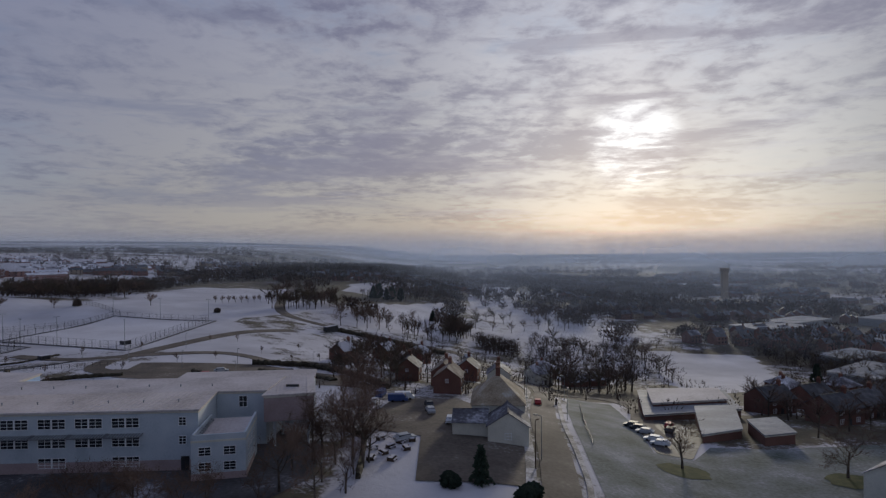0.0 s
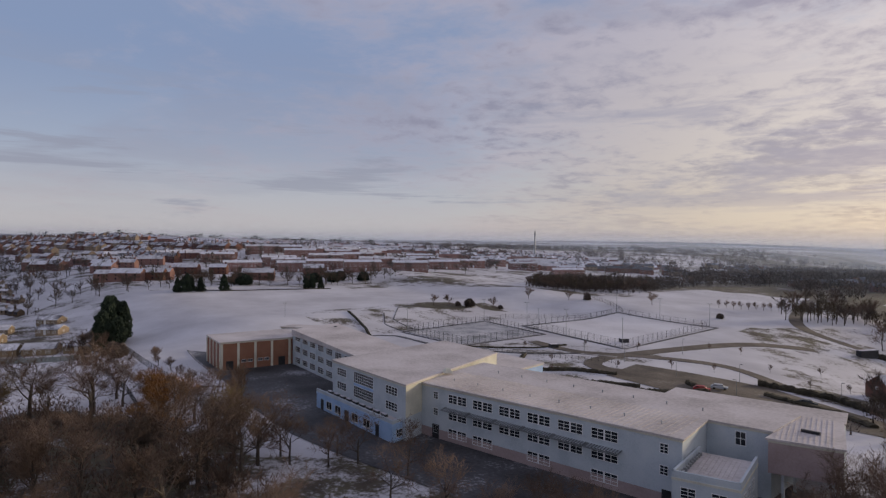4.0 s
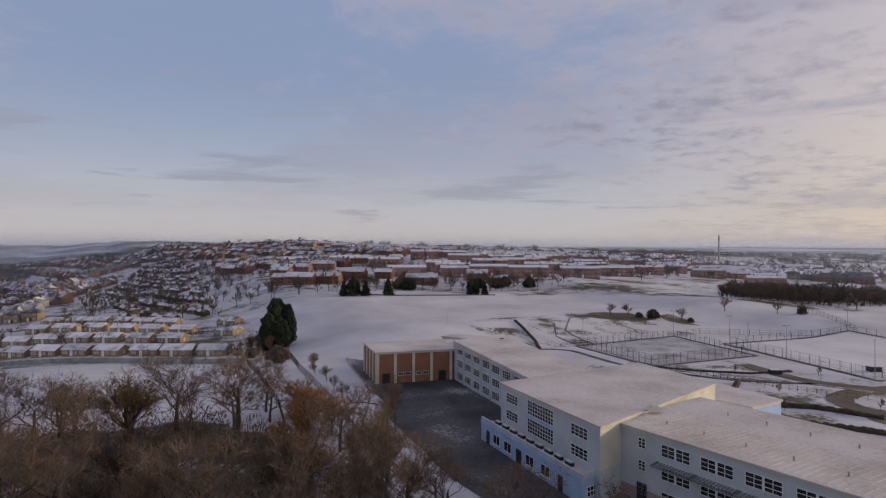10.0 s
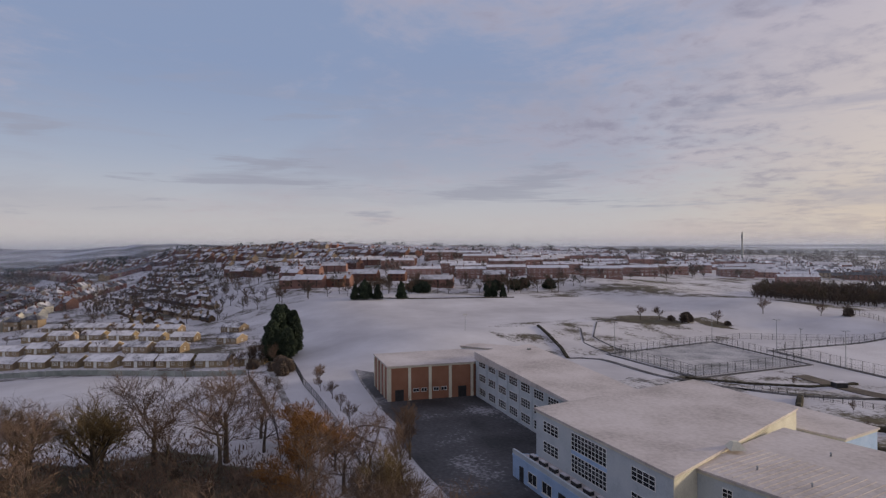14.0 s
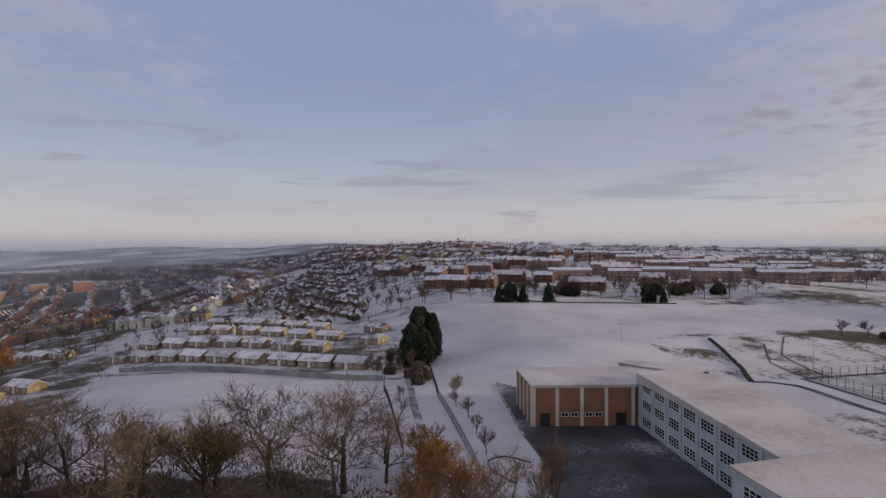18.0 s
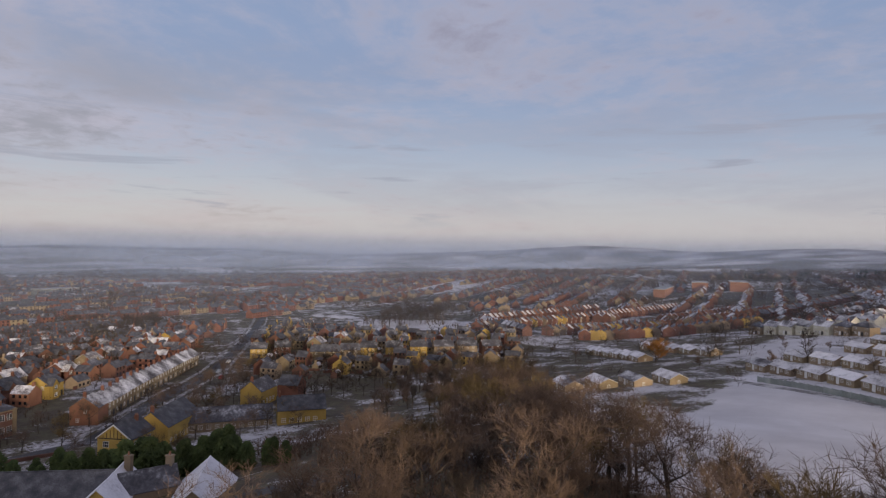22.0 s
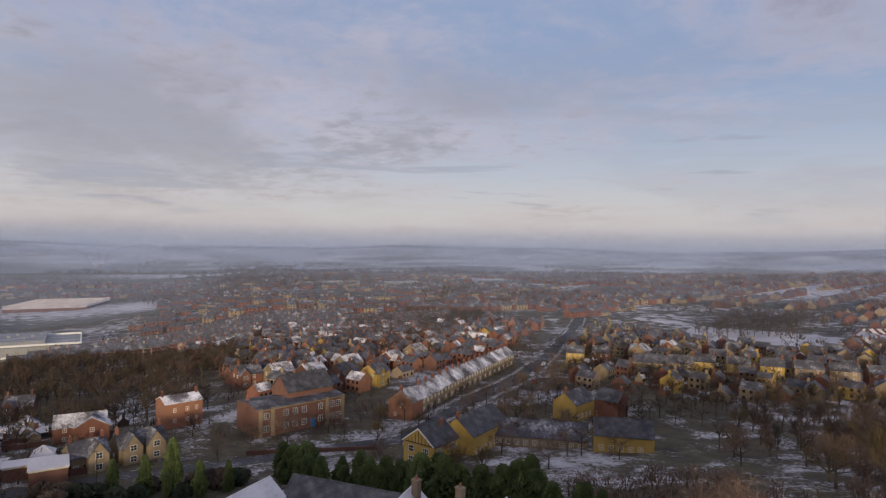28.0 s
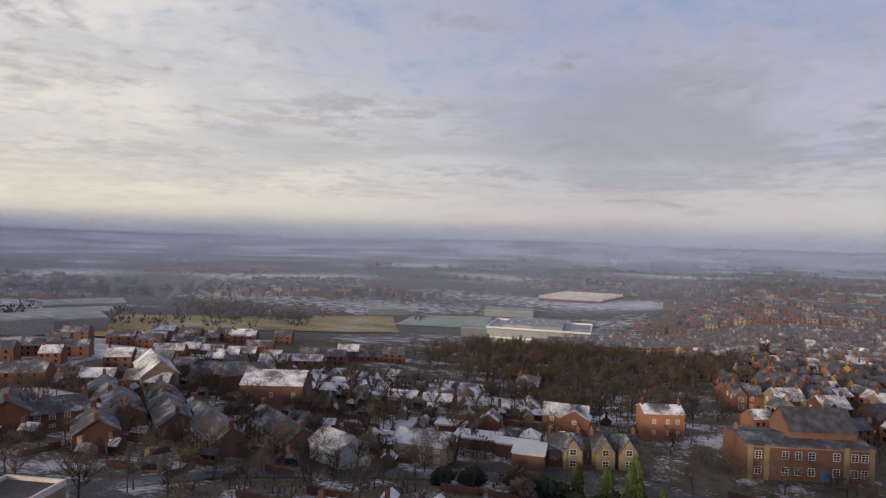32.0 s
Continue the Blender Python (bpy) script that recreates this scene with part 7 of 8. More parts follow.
fence("tall mesh fence round the sports pitch", [(-118, 224), (-179, 246), (-170, 312), (-118, 304), (-118, 224)], 3.0, 4.0, (0.1, 0.7, 1.5, 3.0), slats=4)
fence("dark fence across the upper field", [(-205, 345), (-170, 318), (-176, 296), (-205, 262), (-203, 243)], 2.4, 4.0, (0.2, 1.2, 2.3), slats=4)
fence("white goal post rails beside the court", [(-146, 186), (-120, 190), (-104, 196)], 1.4, 2.0, (0.5, 1.3), DARK, slats=6)
fence("railing by the snowy green", [(31, 128), (34, 150), (41, 186)], 1.0, 2.5, (0.4, 0.9))


def hedge(label, line, w, h, mat=HEDGE, name="hedge", seed=0):
    """A clipped hedge: a rough-sided bank of small clumps."""
    rnd = random.Random(seed)
    v, f = [], []
    pts = [Vector(p) for p in line]
    for a, b in zip(pts[:-1], pts[1:]):
        d = (b - a)
        n = Vector((d.y, -d.x)).normalized()
        k = max(2, int(d.length / 0.7))
        for i in range(k + 1):
            p = a + d * i / k
            z = ground_z(p.x, p.y)
            s = len(v)
            ww, hh = w * rnd.uniform(0.8, 1.15) / 2, h * rnd.uniform(0.8, 1.15)
            for ox, oz in ((-1, -0.3), (-1.05, hh * 0.6), (-0.6, hh), (0.6, hh * rnd.uniform(0.93, 1.05)), (1.05, hh * 0.6), (1, -0.3)):
                q = p + n * ww * ox
                v.append((q.x, q.y, z + oz))
            if i:
                for j in range(5):
                    f.append((s - 6 + j, s - 5 + j, s + 1 + j, s + j))
            else:
                f.append(tuple(range(s, s + 6)))
        f.append(tuple(range(len(v) - 6, len(v)))[::-1])
    ob = new(name, raw_mesh(name, v, f, mat))
    return tagged(ob, label, "hedge")


hedge("dark clipped hedge across the snowy school garden", [(-126, 172), (-134, 186)], 1.4, 1.0, seed=1)
hedge("dark clipped hedge across the snowy school garden", [(-118, 165), (-108, 176), (-96, 181)], 1.4, 1.0, seed=2)
hedge("dark clipped hedge in the school garden", [(-106, 158), (-92, 168), (-84, 172)], 1.4, 1.0, seed=3)
hedge("curved dark hedge round the turning circle", [(-82, 166), (-74, 174), (-70, 182), (-78, 188)], 1.6, 1.2, seed=4)
hedge("long dark hedge beside the school drive", [(-66, 208), (-48, 214), (-34, 205), (-24, 190), (-17, 174)], 2.0, 1.6, seed=5)
hedge("planted island hedge of the car park", [(-60, 196), (-44, 194), (-34, 186)], 2.6, 1.0, seed=6)
hedge("dark hedge on the bank above the courts", [(-249, 195), (-232, 188), (-218, 182), (-205, 174)], 1.1, 0.8, seed=7)
hedge("dark bank beside the ball court", [(-164, 182), (-150, 190), (-140, 200), (-136, 214)], 1.2, 0.5, seed=10)
hedge("low hedge along the green", [(24, 88), (40, 92), (62, 90), (90, 98)], 2.0, 1.0, seed=11)
hedge("low brushwood along the field edge", [(-372, 160), (-358, 190), (-345, 250)], 0.8, 0.5, seed=12)
hedge("dark hedge beside the far road", [(-60, 325), (-30, 330), (0, 320)], 3, 2, seed=13)
hedge("garden hedge beside the car park", [(-21, 126), (-16, 120), (-15, 108), (-14.4, 99)], 0.9, 1.1, seed=14)


def pole(x, y, h, label, name="lamp_post", arm=0.0, heads=1, group="", r=0.08):
    ob = thing(name, label, "lamp" if "lamp" in name or "flood" in name else "pole", at_ground(x, y, random.uniform(0, 360)), group)
    v, f = [], []
    tube(v, f, Vector((0, 0, -0.4)), Vector((0, 0, h)), r, r * 0.6, 6)
    if arm:
        tube(v, f, Vector((-arm if heads > 1 else 0, 0, h)), Vector((arm, 0, h + 0.15)), r * 0.6, r * 0.5, 5)
    part("shaft", raw_mesh("shaft", v, f, STEEL if name != "utility_pole" else TIMBER), None, ob)
    for i in range(heads):
        bm = bmesh.new()
        bm_box(bm, -0.35, -0.16, -0.08, 0.35, 0.16, 0.1)
        o = part("lamp_head", bm, STEEL if name != "utility_pole" else TIMBER, ob)
        o.matrix_local = pose(arm * (1 - 2 * i), 0, h + 0.1)
    return ob


for x, y in [(-118, 224), (-150, 235), (-179, 246), (-170, 312), (-144, 308), (-118, 304), (-203, 243), (-203, 193), (-160, 229)]:
    pole(x, y, 11, "tall galvanised floodlight mast by the pitch", "floodlight_mast", 0.8, 2, "floodlights round the pitch", 0.12)
pole(-252, 162, 6.0, "lone twin lamp post on the snowy field", "lamp_post", 0.7, 2)
for x, y in [(-104, 200), (-98, 230), (-70, 205), (-46, 212), (-124, 208), (-84, 194), (-62, 180)]:
    pole(x, y, 5.5, "slim grey lamp post beside the drive", "lamp_post", 0.5, 1, "drive lamp posts")
for x, y in [(17.6, 112), (30, 150), (37.5, 192), (16.6, 124), (24, 180)]:
    pole(x, y, 8, "tall street lamp beside the road", "street_lamp", 1.2, 1, "street lamps", 0.09)
for x, y in [(15.6, 106), (19.5, 150), (-148, -154), (-172, -186), (-70, -142), (-40, -136), (-12, -70), (-112, -150)]:
    pole(x, y, 8.5, "dark wooden utility pole beside the road", "utility_pole", 0.9, 1, "utility poles", 0.13)
for i, (x, y) in enumerate([(-110, 168), (-100, 188), (-120, 182), (-90, 204), (-80, 212), (-128, 214), (-56, 222), (-48, 232), (-70, 232), (-112, 224), (-95, 246), (-142, 196), (-86, 252), (-60, 250)]):
    plant(SMALL[i % 2], x, y, 0.55, "bare_tree", "thin young tree in the school grounds", "young school trees", wide=0.7)


# ---- cars, benches, containers ----
CAR_PAINT = [material("car_" + n, [c, tuple(min(1, k * 1.15 + 0.01) for k in c)], 0.55, 0.5, 3.0, spec=0.35) for n, c in (("white", (0.62, 0.63, 0.65)), ("silver", (0.35, 0.36, 0.38)), ("dark", (0.03, 0.035, 0.045)), ("red", (0.28, 0.03, 0.03)), ("blue", (0.04, 0.07, 0.2)))]
TYRE = material("tyre_rubber", [(0.012, 0.012, 0.013), (0.03, 0.03, 0.03)], 0.9)
CARS = {}


def car(x, y, deg, paint, van=False):
    key = (paint, van)
    if key not in CARS:
        bm = bmesh.new()
        prof = [(-2.15, 0.35), (2.15, 0.35), (2.2, 0.75), (1.25, 0.9), (0.75, 1.42), (-1.3, 1.45), (-1.95, 0.95), (-2.2, 0.9)] if not van else [(-2.5, 0.35), (2.5, 0.35), (2.55, 0.95), (2.0, 1.2), (1.5, 2.0), (-2.5, 2.05)]
        rings = []
        for yy, s in ((-0.86, 0.97), (-0.74, 1.0), (0.74, 1.0), (0.86, 0.97)):
            rings.append([bm.verts.new((px * s, yy * (0.84 if pz > 1.2 and not van else 1), pz)) for px, pz in prof])
        for a, b in zip(rings[:-1], rings[1:]):
            for i in range(len(prof)):
                j = (i + 1) % len(prof)
                bm.faces.new((a[i], a[j], b[j], b[i]))
        bm.faces.new(rings[0][::-1])
        bm.faces.new(rings[-1])
        body = mesh_of("body", bm, CAR_PAINT[paint])
        bm = bmesh.new()
        if van:
            bm_box(bm, 1.62, -0.75, 1.28, 2.0, 0.75, 1.85)
        else:
            bm_prism(bm, [(-1.55, -0.775), (1.0, -0.775), (1.0, 0.775), (-1.55, 0.775)], 0.98, 1.32)
        glass = mesh_of("glazing", bm, GLASS)
        bm = bmesh.new()
        bmesh.ops.create_cone(bm, segments=12, radius1=0.32, radius2=0.32, depth=0.22, cap_ends=True, matrix=pose(0, 0, 0, 90))
        CARS[key] = (body, glass, mesh_of("wheel", bm, TYRE))
    body, glass, wheel = CARS[key]
    nm = ("white", "silver", "dark", "red", "blue")[paint]
    ob = thing("van" if van else "car", "parked %s %s on snowy tarmac" % (nm, "van" if van else "hatchback car"), "van" if van else "car", at_ground(x, y, deg, 0.14), "parked vehicles")
    for n, me in (("body", body), ("glazing", glass)):
        o = new(n, me)
        o.parent = ob
    for wx in (-1.35, 1.35):
        for wy in (-0.8, 0.8):
            o = new("wheel", wheel)
            o.parent = ob
            o.location = (wx, wy, 0.32)


for i, (x, y, g, p, vn) in enumerate([(47.5, 155, 150, 2, False), (48, 152, 150, 2, False), (48.4, 148, 150, 1, False), (48, 140.5, 150, 0, False), (48.3, 137, 150, 0, False), (56, 152, 60, 2, False), (58, 158, 60, 3, False), (1, 131, 85, 0, False), (-3.5, 140, 100, 1, False), (-4, 147, 100, 2, False), (25.5, 168, 84, 3, False), (20.5, 188, 84, 0, False), (12, 320, 130, 0, True), (-12, 87, 60, 2, False), (-17, 160, 80, 4, True), (-17.5, 150, 80, 0, False), (-262, -242, 35, 0, True), (-305, -210, 28, 0, False), (-224, -218, 48, 3, False), (-230, -232, 48, 1, False), (-248, -256, 48, 0, False), (-12, -88, 130, 2, False), (-14, -150, 20, 0, False), (-50, 196, 20, 2, False), (-70, 190, 20, 1, False), (-12, 153, 5, 4, True), (-10.5, 156, 5, 0, True), (-26, -120, 20, 0, True), (-72, 183, 20, 3, False), (-8, 118, 30, 1, False)]):
    car(x, y, g, p, vn)
for i, (x, y) in enumerate([(-13.5, 113.5), (-12.8, 119.0), (-10.4, 114.2), (-8.7, 116.9), (-9.6, 107.5), (-13.4, 108.0), (-6.6, 118.0), (-7.4, 113.0), (-11.4, 110.8)]):
    b = thing("picnic_bench", "snow topped wooden picnic bench", "bench", at_ground(x, y, 20 + 13 * i), "picnic benches by the pub")
    bm = bmesh.new()
    bm_box(bm, -0.9, -0.38, 0.7, 0.9, 0.38, 0.8)
    part("table_top", bm, SNOW, b)
    for s in (-0.75, 0.75):
        bm = bmesh.new()
        bm_box(bm, -0.9, s - 0.14, 0.42, 0.9, s + 0.14, 0.48)
        part("seat", bm, SNOW, b)
    for s in (-0.6, 0.6):
        bm = bmesh.new()
        bm_box(bm, s - 0.05, -0.7, -0.1, s + 0.05, 0.7, 0.7)
        part("leg_frame", bm, TIMBER, b)
for x, y, w, h, lb in [(-124, 236, 3.2, 1.6, "dark steel storage container by the pitch"), (-136, 206, 3, 1.4, "dark storage box beside the court"), (-60, 320, 9, 3, "dark low shed in snow")]:
    c = thing("storage_container", lb, "container", at_ground(x, y, 60))
    bm = bmesh.new()
    bm_box(bm, -w / 2, -1.2, -0.3, w / 2, 1.2, h)
    part("body", bm, DARK, c)
    bm = bmesh.new()
    bm_box(bm, -w / 2, -1.2, h + 0.004, w / 2, 1.2, h + 0.1)
    part("snow_cap", bm, SNOW, c)


# ---- distant town ----
def far_houses(name, label, places, walls, roofs, seed):
    rnd = random.Random(seed)
    v, f, mi = [], [], []
    for x, y, deg, w, d, h in places:
        z = ground_z(x, y)
        c, s = math.cos(radians(deg)), math.sin(radians(deg))
        k = len(v)
        r = d * 0.19
        for px, py, pz in ((-w, -d, -2), (w, -d, -2), (w, d, -2), (-w, d, -2), (-w, -d, h), (w, -d, h), (w, d, h), (-w, d, h), (-w, 0, h + r * 2), (w, 0, h + r * 2)):
            px, py = px / 2, py / 2
            v.append((x + px * c - py * s, y + px * s + py * c, z + pz))
        wm, rm = rnd.randrange(len(walls)), len(walls) + rnd.randrange(len(roofs))
        for q, m in (((0, 1, 5, 4), wm), ((2, 3, 7, 6), wm), ((1, 2, 6, 9, 5), wm), ((3, 0, 4, 8, 7), wm), ((4, 5, 9, 8), rm), ((6, 7, 8, 9), rm)):
            f.append(tuple(k + i for i in q))
            mi.append(m)
        for sd in (-1, 1):
            for wx in (-0.28, 0.05, 0.32):
                for wz in ((1.0, 3.5) if h > 4 else (0.9,)):
                    k = len(v)
                    for px, pz in ((-.55, 0), (.55, 0), (.55, 1.2), (-.55, 1.2)):
                        qx, qy = wx * w + px, sd * (d / 2 + 0.06)
                        v.append((x + qx * c - qy * s, y + qx * s + qy * c, z + wz + pz))
                    f.append((k, k + 1, k + 2, k + 3))
                    mi.append(len(walls) + len(roofs))
        if rnd.random() < 0.6:
            k = len(v)
            for px, py in ((-.5, -.4), (.5, -.4), (.5, .4), (-.5, .4)):
                for pz in (h + r, h + r * 2 + 1.3):
                    v.append((x + (px + w * .4) * c - py * s, y + (px + w * .4) * s + py * c, z + pz))
            for i in range(4):
                j = (i + 1) % 4
                f.append((k + 2 * i, k + 2 * j, k + 2 * j + 1, k + 2 * i + 1))
                mi.append(wm)
    me = raw_mesh(name, v, f, *walls, *roofs, GLASS)
    me.polygons.foreach_set("material_index", mi)
    return tagged(new(name, me), label, "houses", kind="stuff")


def town(seed, box, step, deg, test, w=(7, 16), keep=0.75):
    """Streets of houses over a box, in rows that turn with the lie of the land."""
    rnd = random.Random(seed)
    out = []
    x0, x1, y0, y1 = box
    c, s = math.cos(radians(deg)), math.sin(radians(deg))
    n = int(math.hypot(x1 - x0, y1 - y0) / step)
    cx, cy = (x0 + x1) / 2, (y0 + y1) / 2
    for j in range(-n, n):
        u = -n * step
        while u < n * step:
            ww = rnd.uniform(*w)
            u += ww * (1.02 if rnd.random() < 0.8 else 1.8)
            vv = j * step * (1.0 + 0.25 * (j % 2)) + rnd.uniform(-1.5, 1.5)
            x, y = cx + u * c - vv * s, cy + u * s + vv * c
            turn = 40 * noise.noise((x / 260, y / 260, seed))
            if x0 < x < x1 and y0 < y < y1 and rnd.random() < keep and test(x, y):
                out.append((x, y, deg + turn, ww, rnd.uniform(7, 9), rnd.choice((5, 5, 5.5, 2.8))))
    return out


def clear(x, y):
    for ring in SNOWFIELDS:
        if inside(x, y, ring):
            return False
    return noise.noise((x / 210, y / 170, 12.0)) < 0.28


FLAT_SITES = [ob.matrix_world.translation.copy() for ob in bpy.data.objects if ob.name.startswith("flat_block")]
WALLS, ROOFS = (BRICK, BRICK_DARK, BUFF, BRICK_DARK, STONE, BRICK, BRICK), (SLATE_SNOW, SLATE, SLATE, SLATE_SNOW, SLATE)
RED_ROWS = []
for a, b, n, deg in (((-562, -148), (-640, -108), 16, 26), ((-556, -222), (-695, -190), 26, 14), ((-500, -280), (-640, -250), 26, 12), ((-455, -206), (-488, -270), 12, 64), ((-600, -165), (-700, -130), 20, 20)):
    for i in range(n + 1):
        RED_ROWS.append((a[0] + (b[0] - a[0]) * i / n, a[1] + (b[1] - a[1]) * i / n, deg, 5.6, 8.2, 5.3))
far_houses("red_terrace_rows", "long rows of red brick terraces with snowy roofs", RED_ROWS, (BRICK, GYM_BRICK, BRICK, BRICK_DARK), (TILE_WHITE, SNOW_TILE, SLATE_SNOW), 21)
far_houses("far_terrace_rows", "rows of brick terraces down the hillside", FAR_ROWS, WALLS, ROOFS, 20)
far_houses("town_south", "distant brick streets with snowy roofs", town(1, (-560, 330, -1500, -530), 27, 8, lambda x, y: clear(x, y) and not (0 < x < 330 and y > -1080)), WALLS, ROOFS, 1)
far_houses("town_southwest", "distant brick streets on the valley side", town(2, (-1500, -570, -1300, -260), 27, 20, clear), WALLS, ROOFS, 2)
far_houses("town_middle", "brick streets beyond the park", town(3, (-570, -380, -620, -470), 26, 14, clear), WALLS, ROOFS, 3)
far_houses("town_west", "red brick estate streets climbing a hill", town(4, (-1700, -570, -250, 330), 27, 14, lambda x, y: clear(x, y) and not (y > 20 and y < 130 and x > -950)), (BRICK, BRICK, BRICK_DARK, BUFF), (TILE_WHITE, SNOW_TILE, SNOW_TILE), 4)
far_houses("estate_northwest", "terraced estate rows in snow", town(5, (-1500, -400, 330, 900), 30, 60, lambda x, y: clear(x, y) and math.hypot(x + 480, y - 400) > 160, (14, 34)), (FLAT_BRICK, BRICK, FLAT_BRICK), (SNOW, SNOW_TILE), 5)
far_houses("hillside_houses", "brick houses and flats above the snowy field", [(x, y, d, w, dd, 5.2) for x, y, d, w, dd, h in town(14, (-640, -402, 135, 300), 26, 62, lambda x, y: clear(x, y) and all((x - t.x) ** 2 + (y - t.y) ** 2 > 500 for t in FLAT_SITES), (12, 24), 0.55)], (FLAT_BRICK, BRICK, FLAT_BRICK), (ROOF_WHITE, TILE_WHITE), 14)
far_houses("allotment_sheds", "close rows of small sheds under snow", [(x, y, d, w * 0.5, 4.0, 2.3) for x, y, d, w, _, _ in town(6, (-950, -400, 42, 132), 9, 12, lambda x, y: abs(y - 60 - (x + 450) * -0.10) < 28 + (x + 950) * 0.02, keep=0.7)], (BRICK_DARK, TIMBER, BUFF), (TILE_WHITE, SNOW_TILE, TILE_WHITE), 6)
far_houses("suburb_north", "distant suburb roofs across the valley", town(7, (150, 1300, 520, 1700), 34, 25, lambda x, y: clear(x, y) and noise.noise((x / 300, y / 240, 30)) > -0.05), WALLS, ROOFS, 7)
far_houses("suburb_northwest", "distant roofs beyond the shelter belt", town(8, (-420, 60, 620, 1500), 36, 40, lambda x, y: clear(x, y) and noise.noise((x / 240, y / 240, 33)) > 0.0), WALLS, ROOFS, 8)
far_houses("suburb_southeast", "distant roofs towards the valley", town(9, (330, 1100, -1100, -380), 36, 40, lambda x, y: clear(x, y) and noise.noise((x / 240, y / 240, 36)) > 0.1), WALLS, ROOFS, 9)
far_houses("streets_southeast", "brick streets below the old school", town(10, (70, 230, -300, -110), 22, 25, lambda x, y: True, keep=0.6), (BRICK, BRICK_DARK), (SNOW_TILE, SLATE_SNOW), 10)


TAKEN = [ob.matrix_world.translation.copy() for ob in bpy.data.objects if ob.parent is None and ob.type == "EMPTY" and not ("tree" in ob.name or "bush" in ob.name)]
LANES = [[(-150, -160), (-185, -196), (-216, -224), (-240, -251), (-289, -318), (-365, -423), (-394, -467)], [(-40, -138), (-97, -150), (-150, -160)], [(-190, -12), (-146, -50), (-5, -66), (20, -50)], [(-5, -66), (-60, -137)]]


def near_lane(x, y, r):
    p = Vector((x, y))
    for lane in LANES:
        for a, b in zip(lane[:-1], lane[1:]):
            a, d = Vector(a), Vector(b) - Vector(a)
            t = min(1, max(0, (p - a).dot(d) / d.length_squared))
            if (a + d * t - p).length < r:
                return True
    return False


def infill(seed, ring, step, gap, deg, w, h):
    """Houses and sheds in the free plots between those already placed."""
    rnd = random.Random(seed)
    out = []
    for x, y in spread(ring, step, gap, seed):
        if all((x - t.x) ** 2 + (y - t.y) ** 2 > (gap + 1.5) ** 2 for t in TAKEN) and not near_lane(x, y, 11) and open_ground(x, y):
            out.append((x, y, deg + rnd.choice((0, 90)) + rnd.uniform(-8, 8), rnd.uniform(*w), rnd.uniform(0.65, 0.8) * w[1], rnd.choice(h)))
    TAKEN.extend(Vector((p[0], p[1], 0)) for p in out)
    return out


def garden_walls(name, label, ring, count, seed, deg, mat):
    """Low walls and fences round back gardens, one object."""
    rnd = random.Random(seed)
    v, f = [], []
    for x, y in spread(ring, count, 9, seed):
        if near_lane(x, y, 5) or not open_ground(x, y):
            continue
        a = radians(deg + rnd.choice((0, 90)) + rnd.uniform(-10, 10))
        L = rnd.uniform(5, 12)
        d, n = Vector((math.cos(a), math.sin(a))), Vector((-math.sin(a), math.cos(a))) * 0.12
        for t in range(3):
            p, q = Vector((x, y)) + d * L * (t / 3 - 0.5), Vector((x, y)) + d * L * ((t + 1) / 3 - 0.5)
            h = rnd.uniform(1.1, 1.7)
            k = len(v)
            for o in (p - n, q - n, q + n, p + n):
                z = ground_z(o.x, o.y)
                v += [(o.x, o.y, z - 0.3), (o.x, o.y, z + h)]
            f += [(k + 2 * i, k + 2 * ((i + 1) % 4), k + 2 * ((i + 1) % 4) + 1, k + 2 * i + 1) for i in range(4)] + [(k + 1, k + 3, k + 5, k + 7)]
    return tagged(new(name, raw_mesh(name, v, f, mat)), label, "wall", kind="stuff")


open_ground = lambda x, y: not any(inside(x, y, r) for r in SNOWFIELDS)
TOWN = [(-120, -205), (-235, -290), (-330, -420), (-260, -470), (-60, -430), (-95, -300), (-100, -240)]
ACROSS = [(-235, -205), (-300, -160), (-370, -150), (-470, -235), (-400, -330), (-370, -400), (-300, -315)]
GARDENS = [(-60, -95), (-20, -75), (70, -70), (110, -200), (30, -240), (-60, -230), (-75, -160)]
far_houses("town_infill", "brick and stone houses packed behind the terrace", infill(81, TOWN, 400, 10.5, 42, (6, 9.5), (4.8, 5, 5.2, 3)), (BRICK, BRICK_DARK, BRICK, GYM_BRICK, BRICK_DARK, BUFF, BRICK), (SLATE_SNOW, SLATE, SLATE, SLATE, SNOW_TILE), 81)
far_houses("road_infill", "stone and brick houses across the main road", infill(82, ACROSS, 170, 12, 35, (6, 9.5), (4.8, 5, 3)), (STONE, BUFF, BRICK, BRICK_DARK, YELLOW), (SLATE_SNOW, SLATE, SLATE, SLATE_SNOW), 82)
far_houses("garden_infill", "brick houses below the wooded lane", infill(83, GARDENS, 34, 14, 20, (6, 9), (4.6, 2.8)), (BRICK, BRICK_DARK, BUFF), (SNOW_TILE, SLATE_SNOW), 83)
for nm, rg, sd, dg in (("town_sheds", TOWN, 84, 42), ("road_sheds", ACROSS, 85, 35), ("garden_sheds", GARDENS, 86, 20)):
    far_houses(nm, "small sheds and garages in the gardens", infill(sd, rg, 150, 6.0, dg, (2.5, 5), (2.0, 2.3)), (BRICK_DARK, TIMBER, STONE), (SNOW_TILE, SNOW, SLATE_SNOW), sd)
    garden_walls(nm.replace("sheds", "garden_walls"), "brick garden walls between back yards", rg, 170, sd + 10, dg, BRICK_DARK)


# ---- shrubs between the houses, shells that imitate valley mist and distance haze ----
def shrubs(name, label, n, seed, box, test, mat, size):
    places = scatter(n, seed, test, box, size)
    return far_wood(name, label, places, 4.0, mat, seed, 40, 0.5)


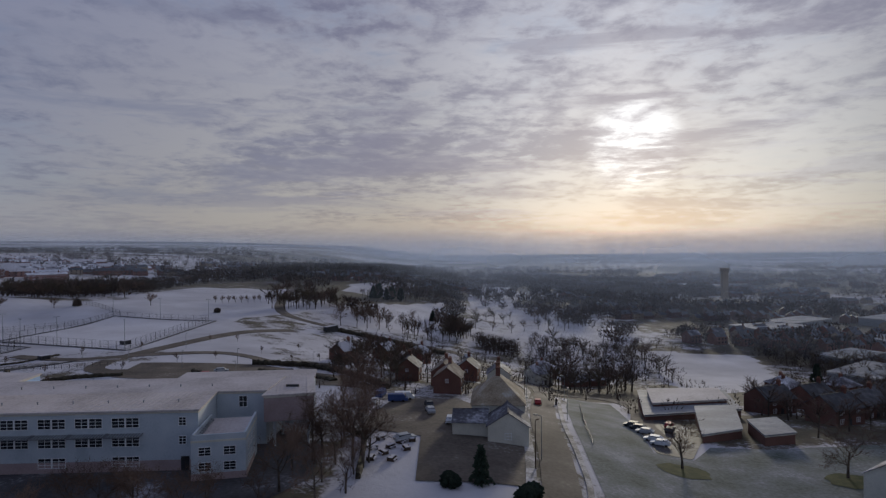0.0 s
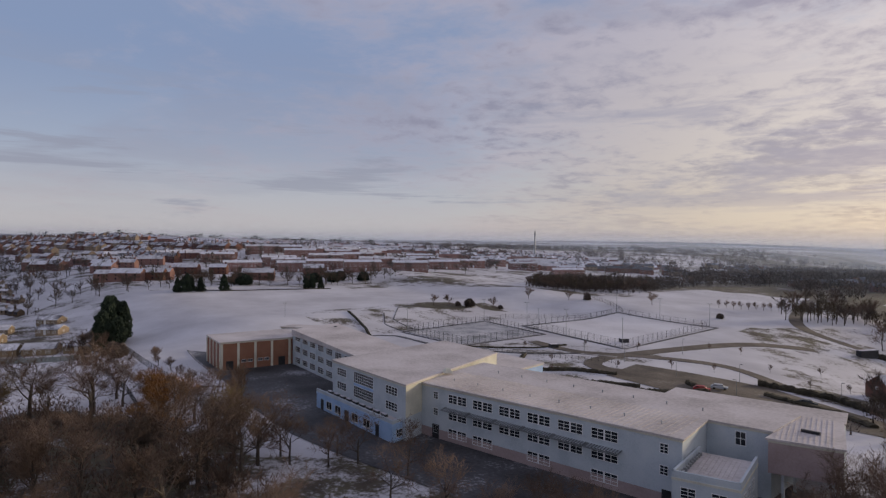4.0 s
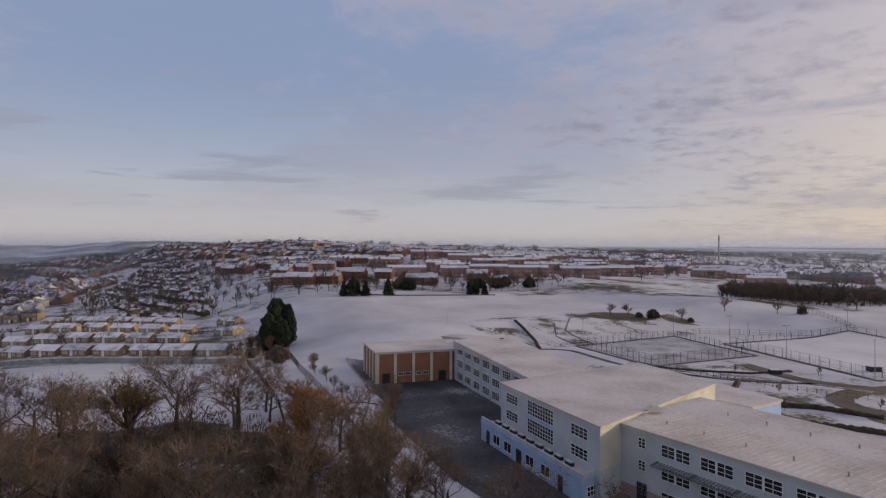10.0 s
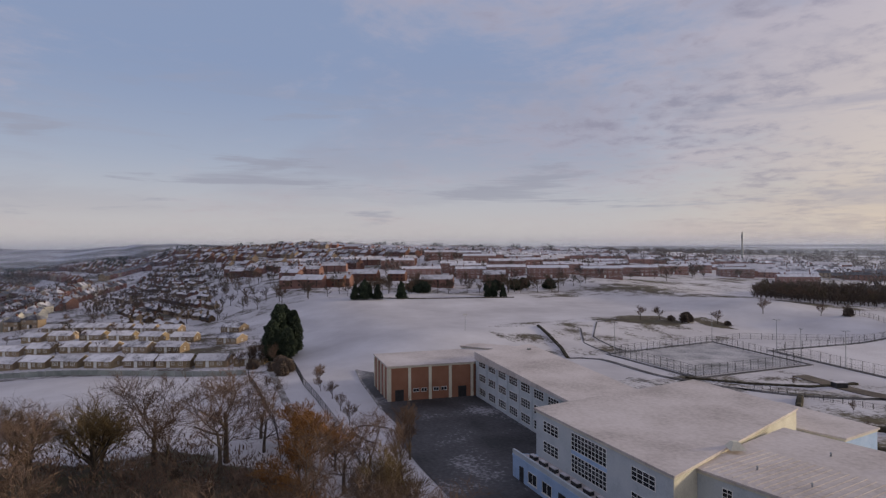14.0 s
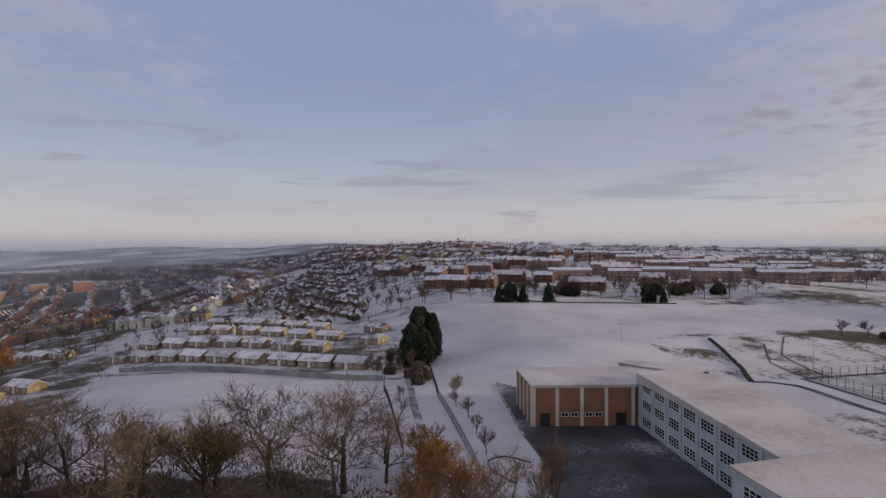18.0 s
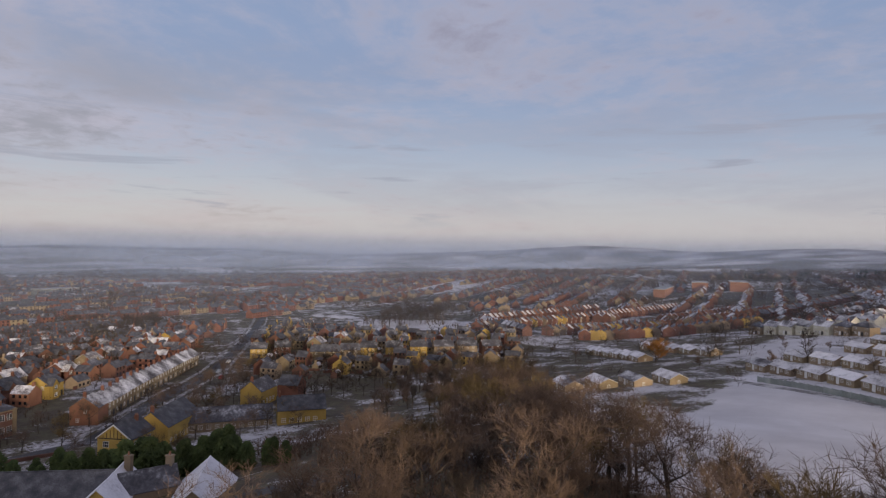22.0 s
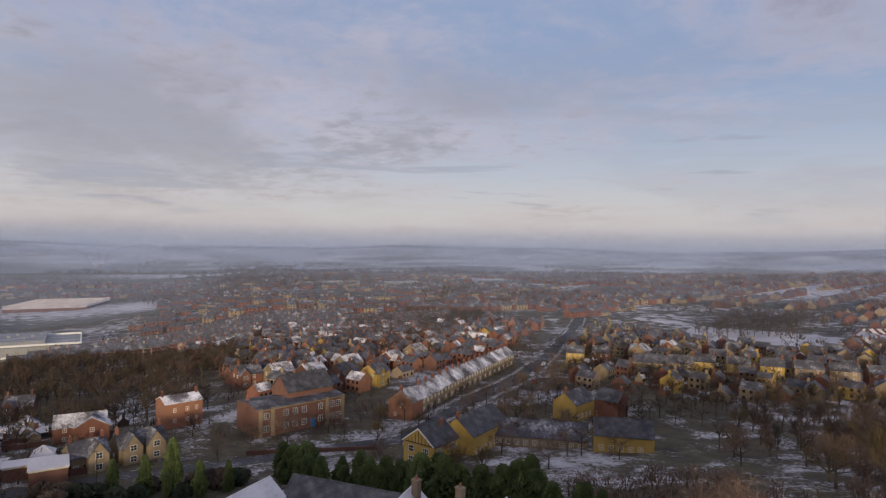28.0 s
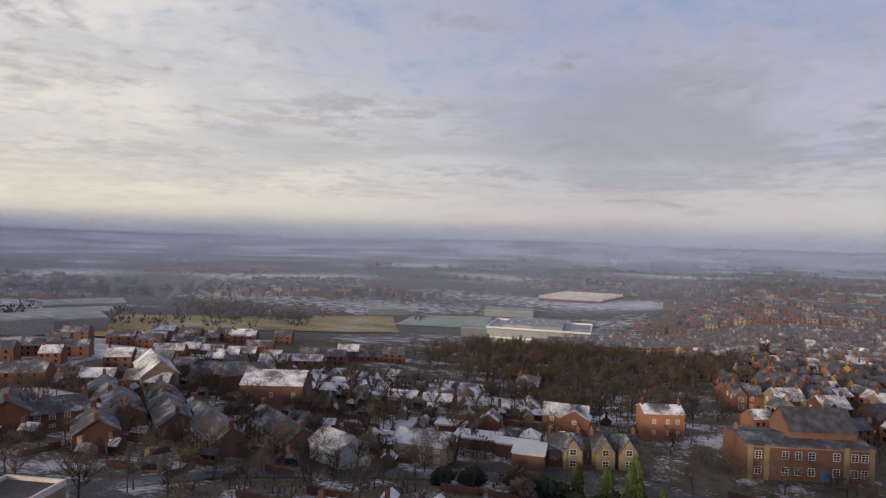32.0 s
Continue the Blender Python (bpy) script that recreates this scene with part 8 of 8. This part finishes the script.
open_ground = lambda x, y: not any(inside(x, y, r) for r in SNOWFIELDS)
shrubs("town_shrubs", "dark leafless shrubs in the town gardens", 2200, 61, (-330, 120, -640, -170), open_ground, SCRUB, (0.6, 1.5))
shrubs("west_shrubs", "dark leafless shrubs between western houses", 650, 62, (-800, -285, -330, 95), open_ground, SCRUB, (0.5, 1.4))
shrubs("east_shrubs", "dark garden shrubs below the lane", 700, 63, (-60, 130, -215, -70), open_ground, SCRUB, (0.5, 1.3))
shrubs("north_shrubs", "dark shrubs round the northern houses", 500, 64, (-40, 230, 165, 420), open_ground, SCRUB, (0.6, 1.6))
for nm, reg, cnt, sd in (("copse_thicket", [(40, 310), (110, 280), (125, 385), (60, 420)], 130, 71), ("valley_thicket", [(192, 250), (250, 330), (205, 400), (190, 380)], 120, 72), ("lane_thicket", [(125, 190), (160, 165), (210, 200), (190, 260), (140, 235)], 60, 73), ("roadside_copse", [(20, 345), (40, 340), (48, 385), (20, 392)], 110, 75), ("belt_thicket", [(-268, 360), (-240, 352), (-205, 420), (-215, 520), (-300, 470), (-318, 440)], 420, 76)):
    far_wood(nm, "dark tangled undergrowth between leafless trees", [(x, y, random.uniform(0.6, 1.5)) for x, y in spread(reg, cnt, 2.0, sd)], 5.0, SCRUB, sd, 60, 0.4)
shrubs("wood_undergrowth", "brown undergrowth on the woodland floor", 2600, 65, (-200, -45, -95, 66), lambda x, y: open_ground(x, y) and not inside(x, y, [(-165, -95), (-75, -95), (-75, -45), (-165, -45)]), TWIG, (0.5, 1.2))


# Part-transparent surface; its tint and opacity imitate mist and distance haze.
def haze_shell_material(density, top):
    m = bpy.data.materials.new("painted_haze")
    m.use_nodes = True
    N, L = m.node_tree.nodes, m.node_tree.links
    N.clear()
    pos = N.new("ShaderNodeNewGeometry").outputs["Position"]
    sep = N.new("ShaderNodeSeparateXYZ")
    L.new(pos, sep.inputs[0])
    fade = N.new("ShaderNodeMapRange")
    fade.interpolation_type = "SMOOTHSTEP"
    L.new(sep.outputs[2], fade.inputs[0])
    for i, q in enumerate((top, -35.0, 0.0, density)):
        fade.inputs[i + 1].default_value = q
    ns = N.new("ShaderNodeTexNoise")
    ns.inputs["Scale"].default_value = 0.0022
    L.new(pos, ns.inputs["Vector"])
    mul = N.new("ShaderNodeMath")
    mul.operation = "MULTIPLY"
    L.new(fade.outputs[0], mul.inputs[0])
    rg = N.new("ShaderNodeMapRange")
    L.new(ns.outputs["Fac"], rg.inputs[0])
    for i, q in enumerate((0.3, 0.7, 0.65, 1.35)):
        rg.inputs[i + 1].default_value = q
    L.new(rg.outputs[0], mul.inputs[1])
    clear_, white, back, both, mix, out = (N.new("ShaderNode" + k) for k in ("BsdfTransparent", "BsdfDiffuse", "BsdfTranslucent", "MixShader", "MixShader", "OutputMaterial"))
    # blue of the distance haze, put into the shell colour
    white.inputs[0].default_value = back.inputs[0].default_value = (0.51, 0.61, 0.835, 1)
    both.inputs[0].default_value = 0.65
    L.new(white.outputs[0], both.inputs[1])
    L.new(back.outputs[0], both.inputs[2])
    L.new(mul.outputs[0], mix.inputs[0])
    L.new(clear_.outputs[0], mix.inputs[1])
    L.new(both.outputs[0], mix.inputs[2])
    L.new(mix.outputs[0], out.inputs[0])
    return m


HAZE_TOP = 135.0
CLEAR, THIN, THICK = haze_shell_material(0.07, 60.0), haze_shell_material(0.13, 80.0), haze_shell_material(0.30, 135.0)
# Added ring walls, one behind another, so the land pales with distance like haze.
for r, HAZE in ((430, CLEAR), (600, CLEAR), (800, THIN), (1100, THIN), (1500, THIN), (2000, THICK), (2700, THICK), (3500, THICK), (4300, THICK)):
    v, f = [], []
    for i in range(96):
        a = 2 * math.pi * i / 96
        v += [(-70 + r * math.cos(a), 30 + r * math.sin(a), -90), (-70 + r * math.cos(a), 30 + r * math.sin(a), HAZE_TOP)]
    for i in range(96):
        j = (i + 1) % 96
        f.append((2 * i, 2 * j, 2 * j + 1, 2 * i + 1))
    tagged(new("mist", raw_mesh("mist", v, f, HAZE)), "tinted translucent shell standing in for valley mist and distance haze", "mist", kind="structure")
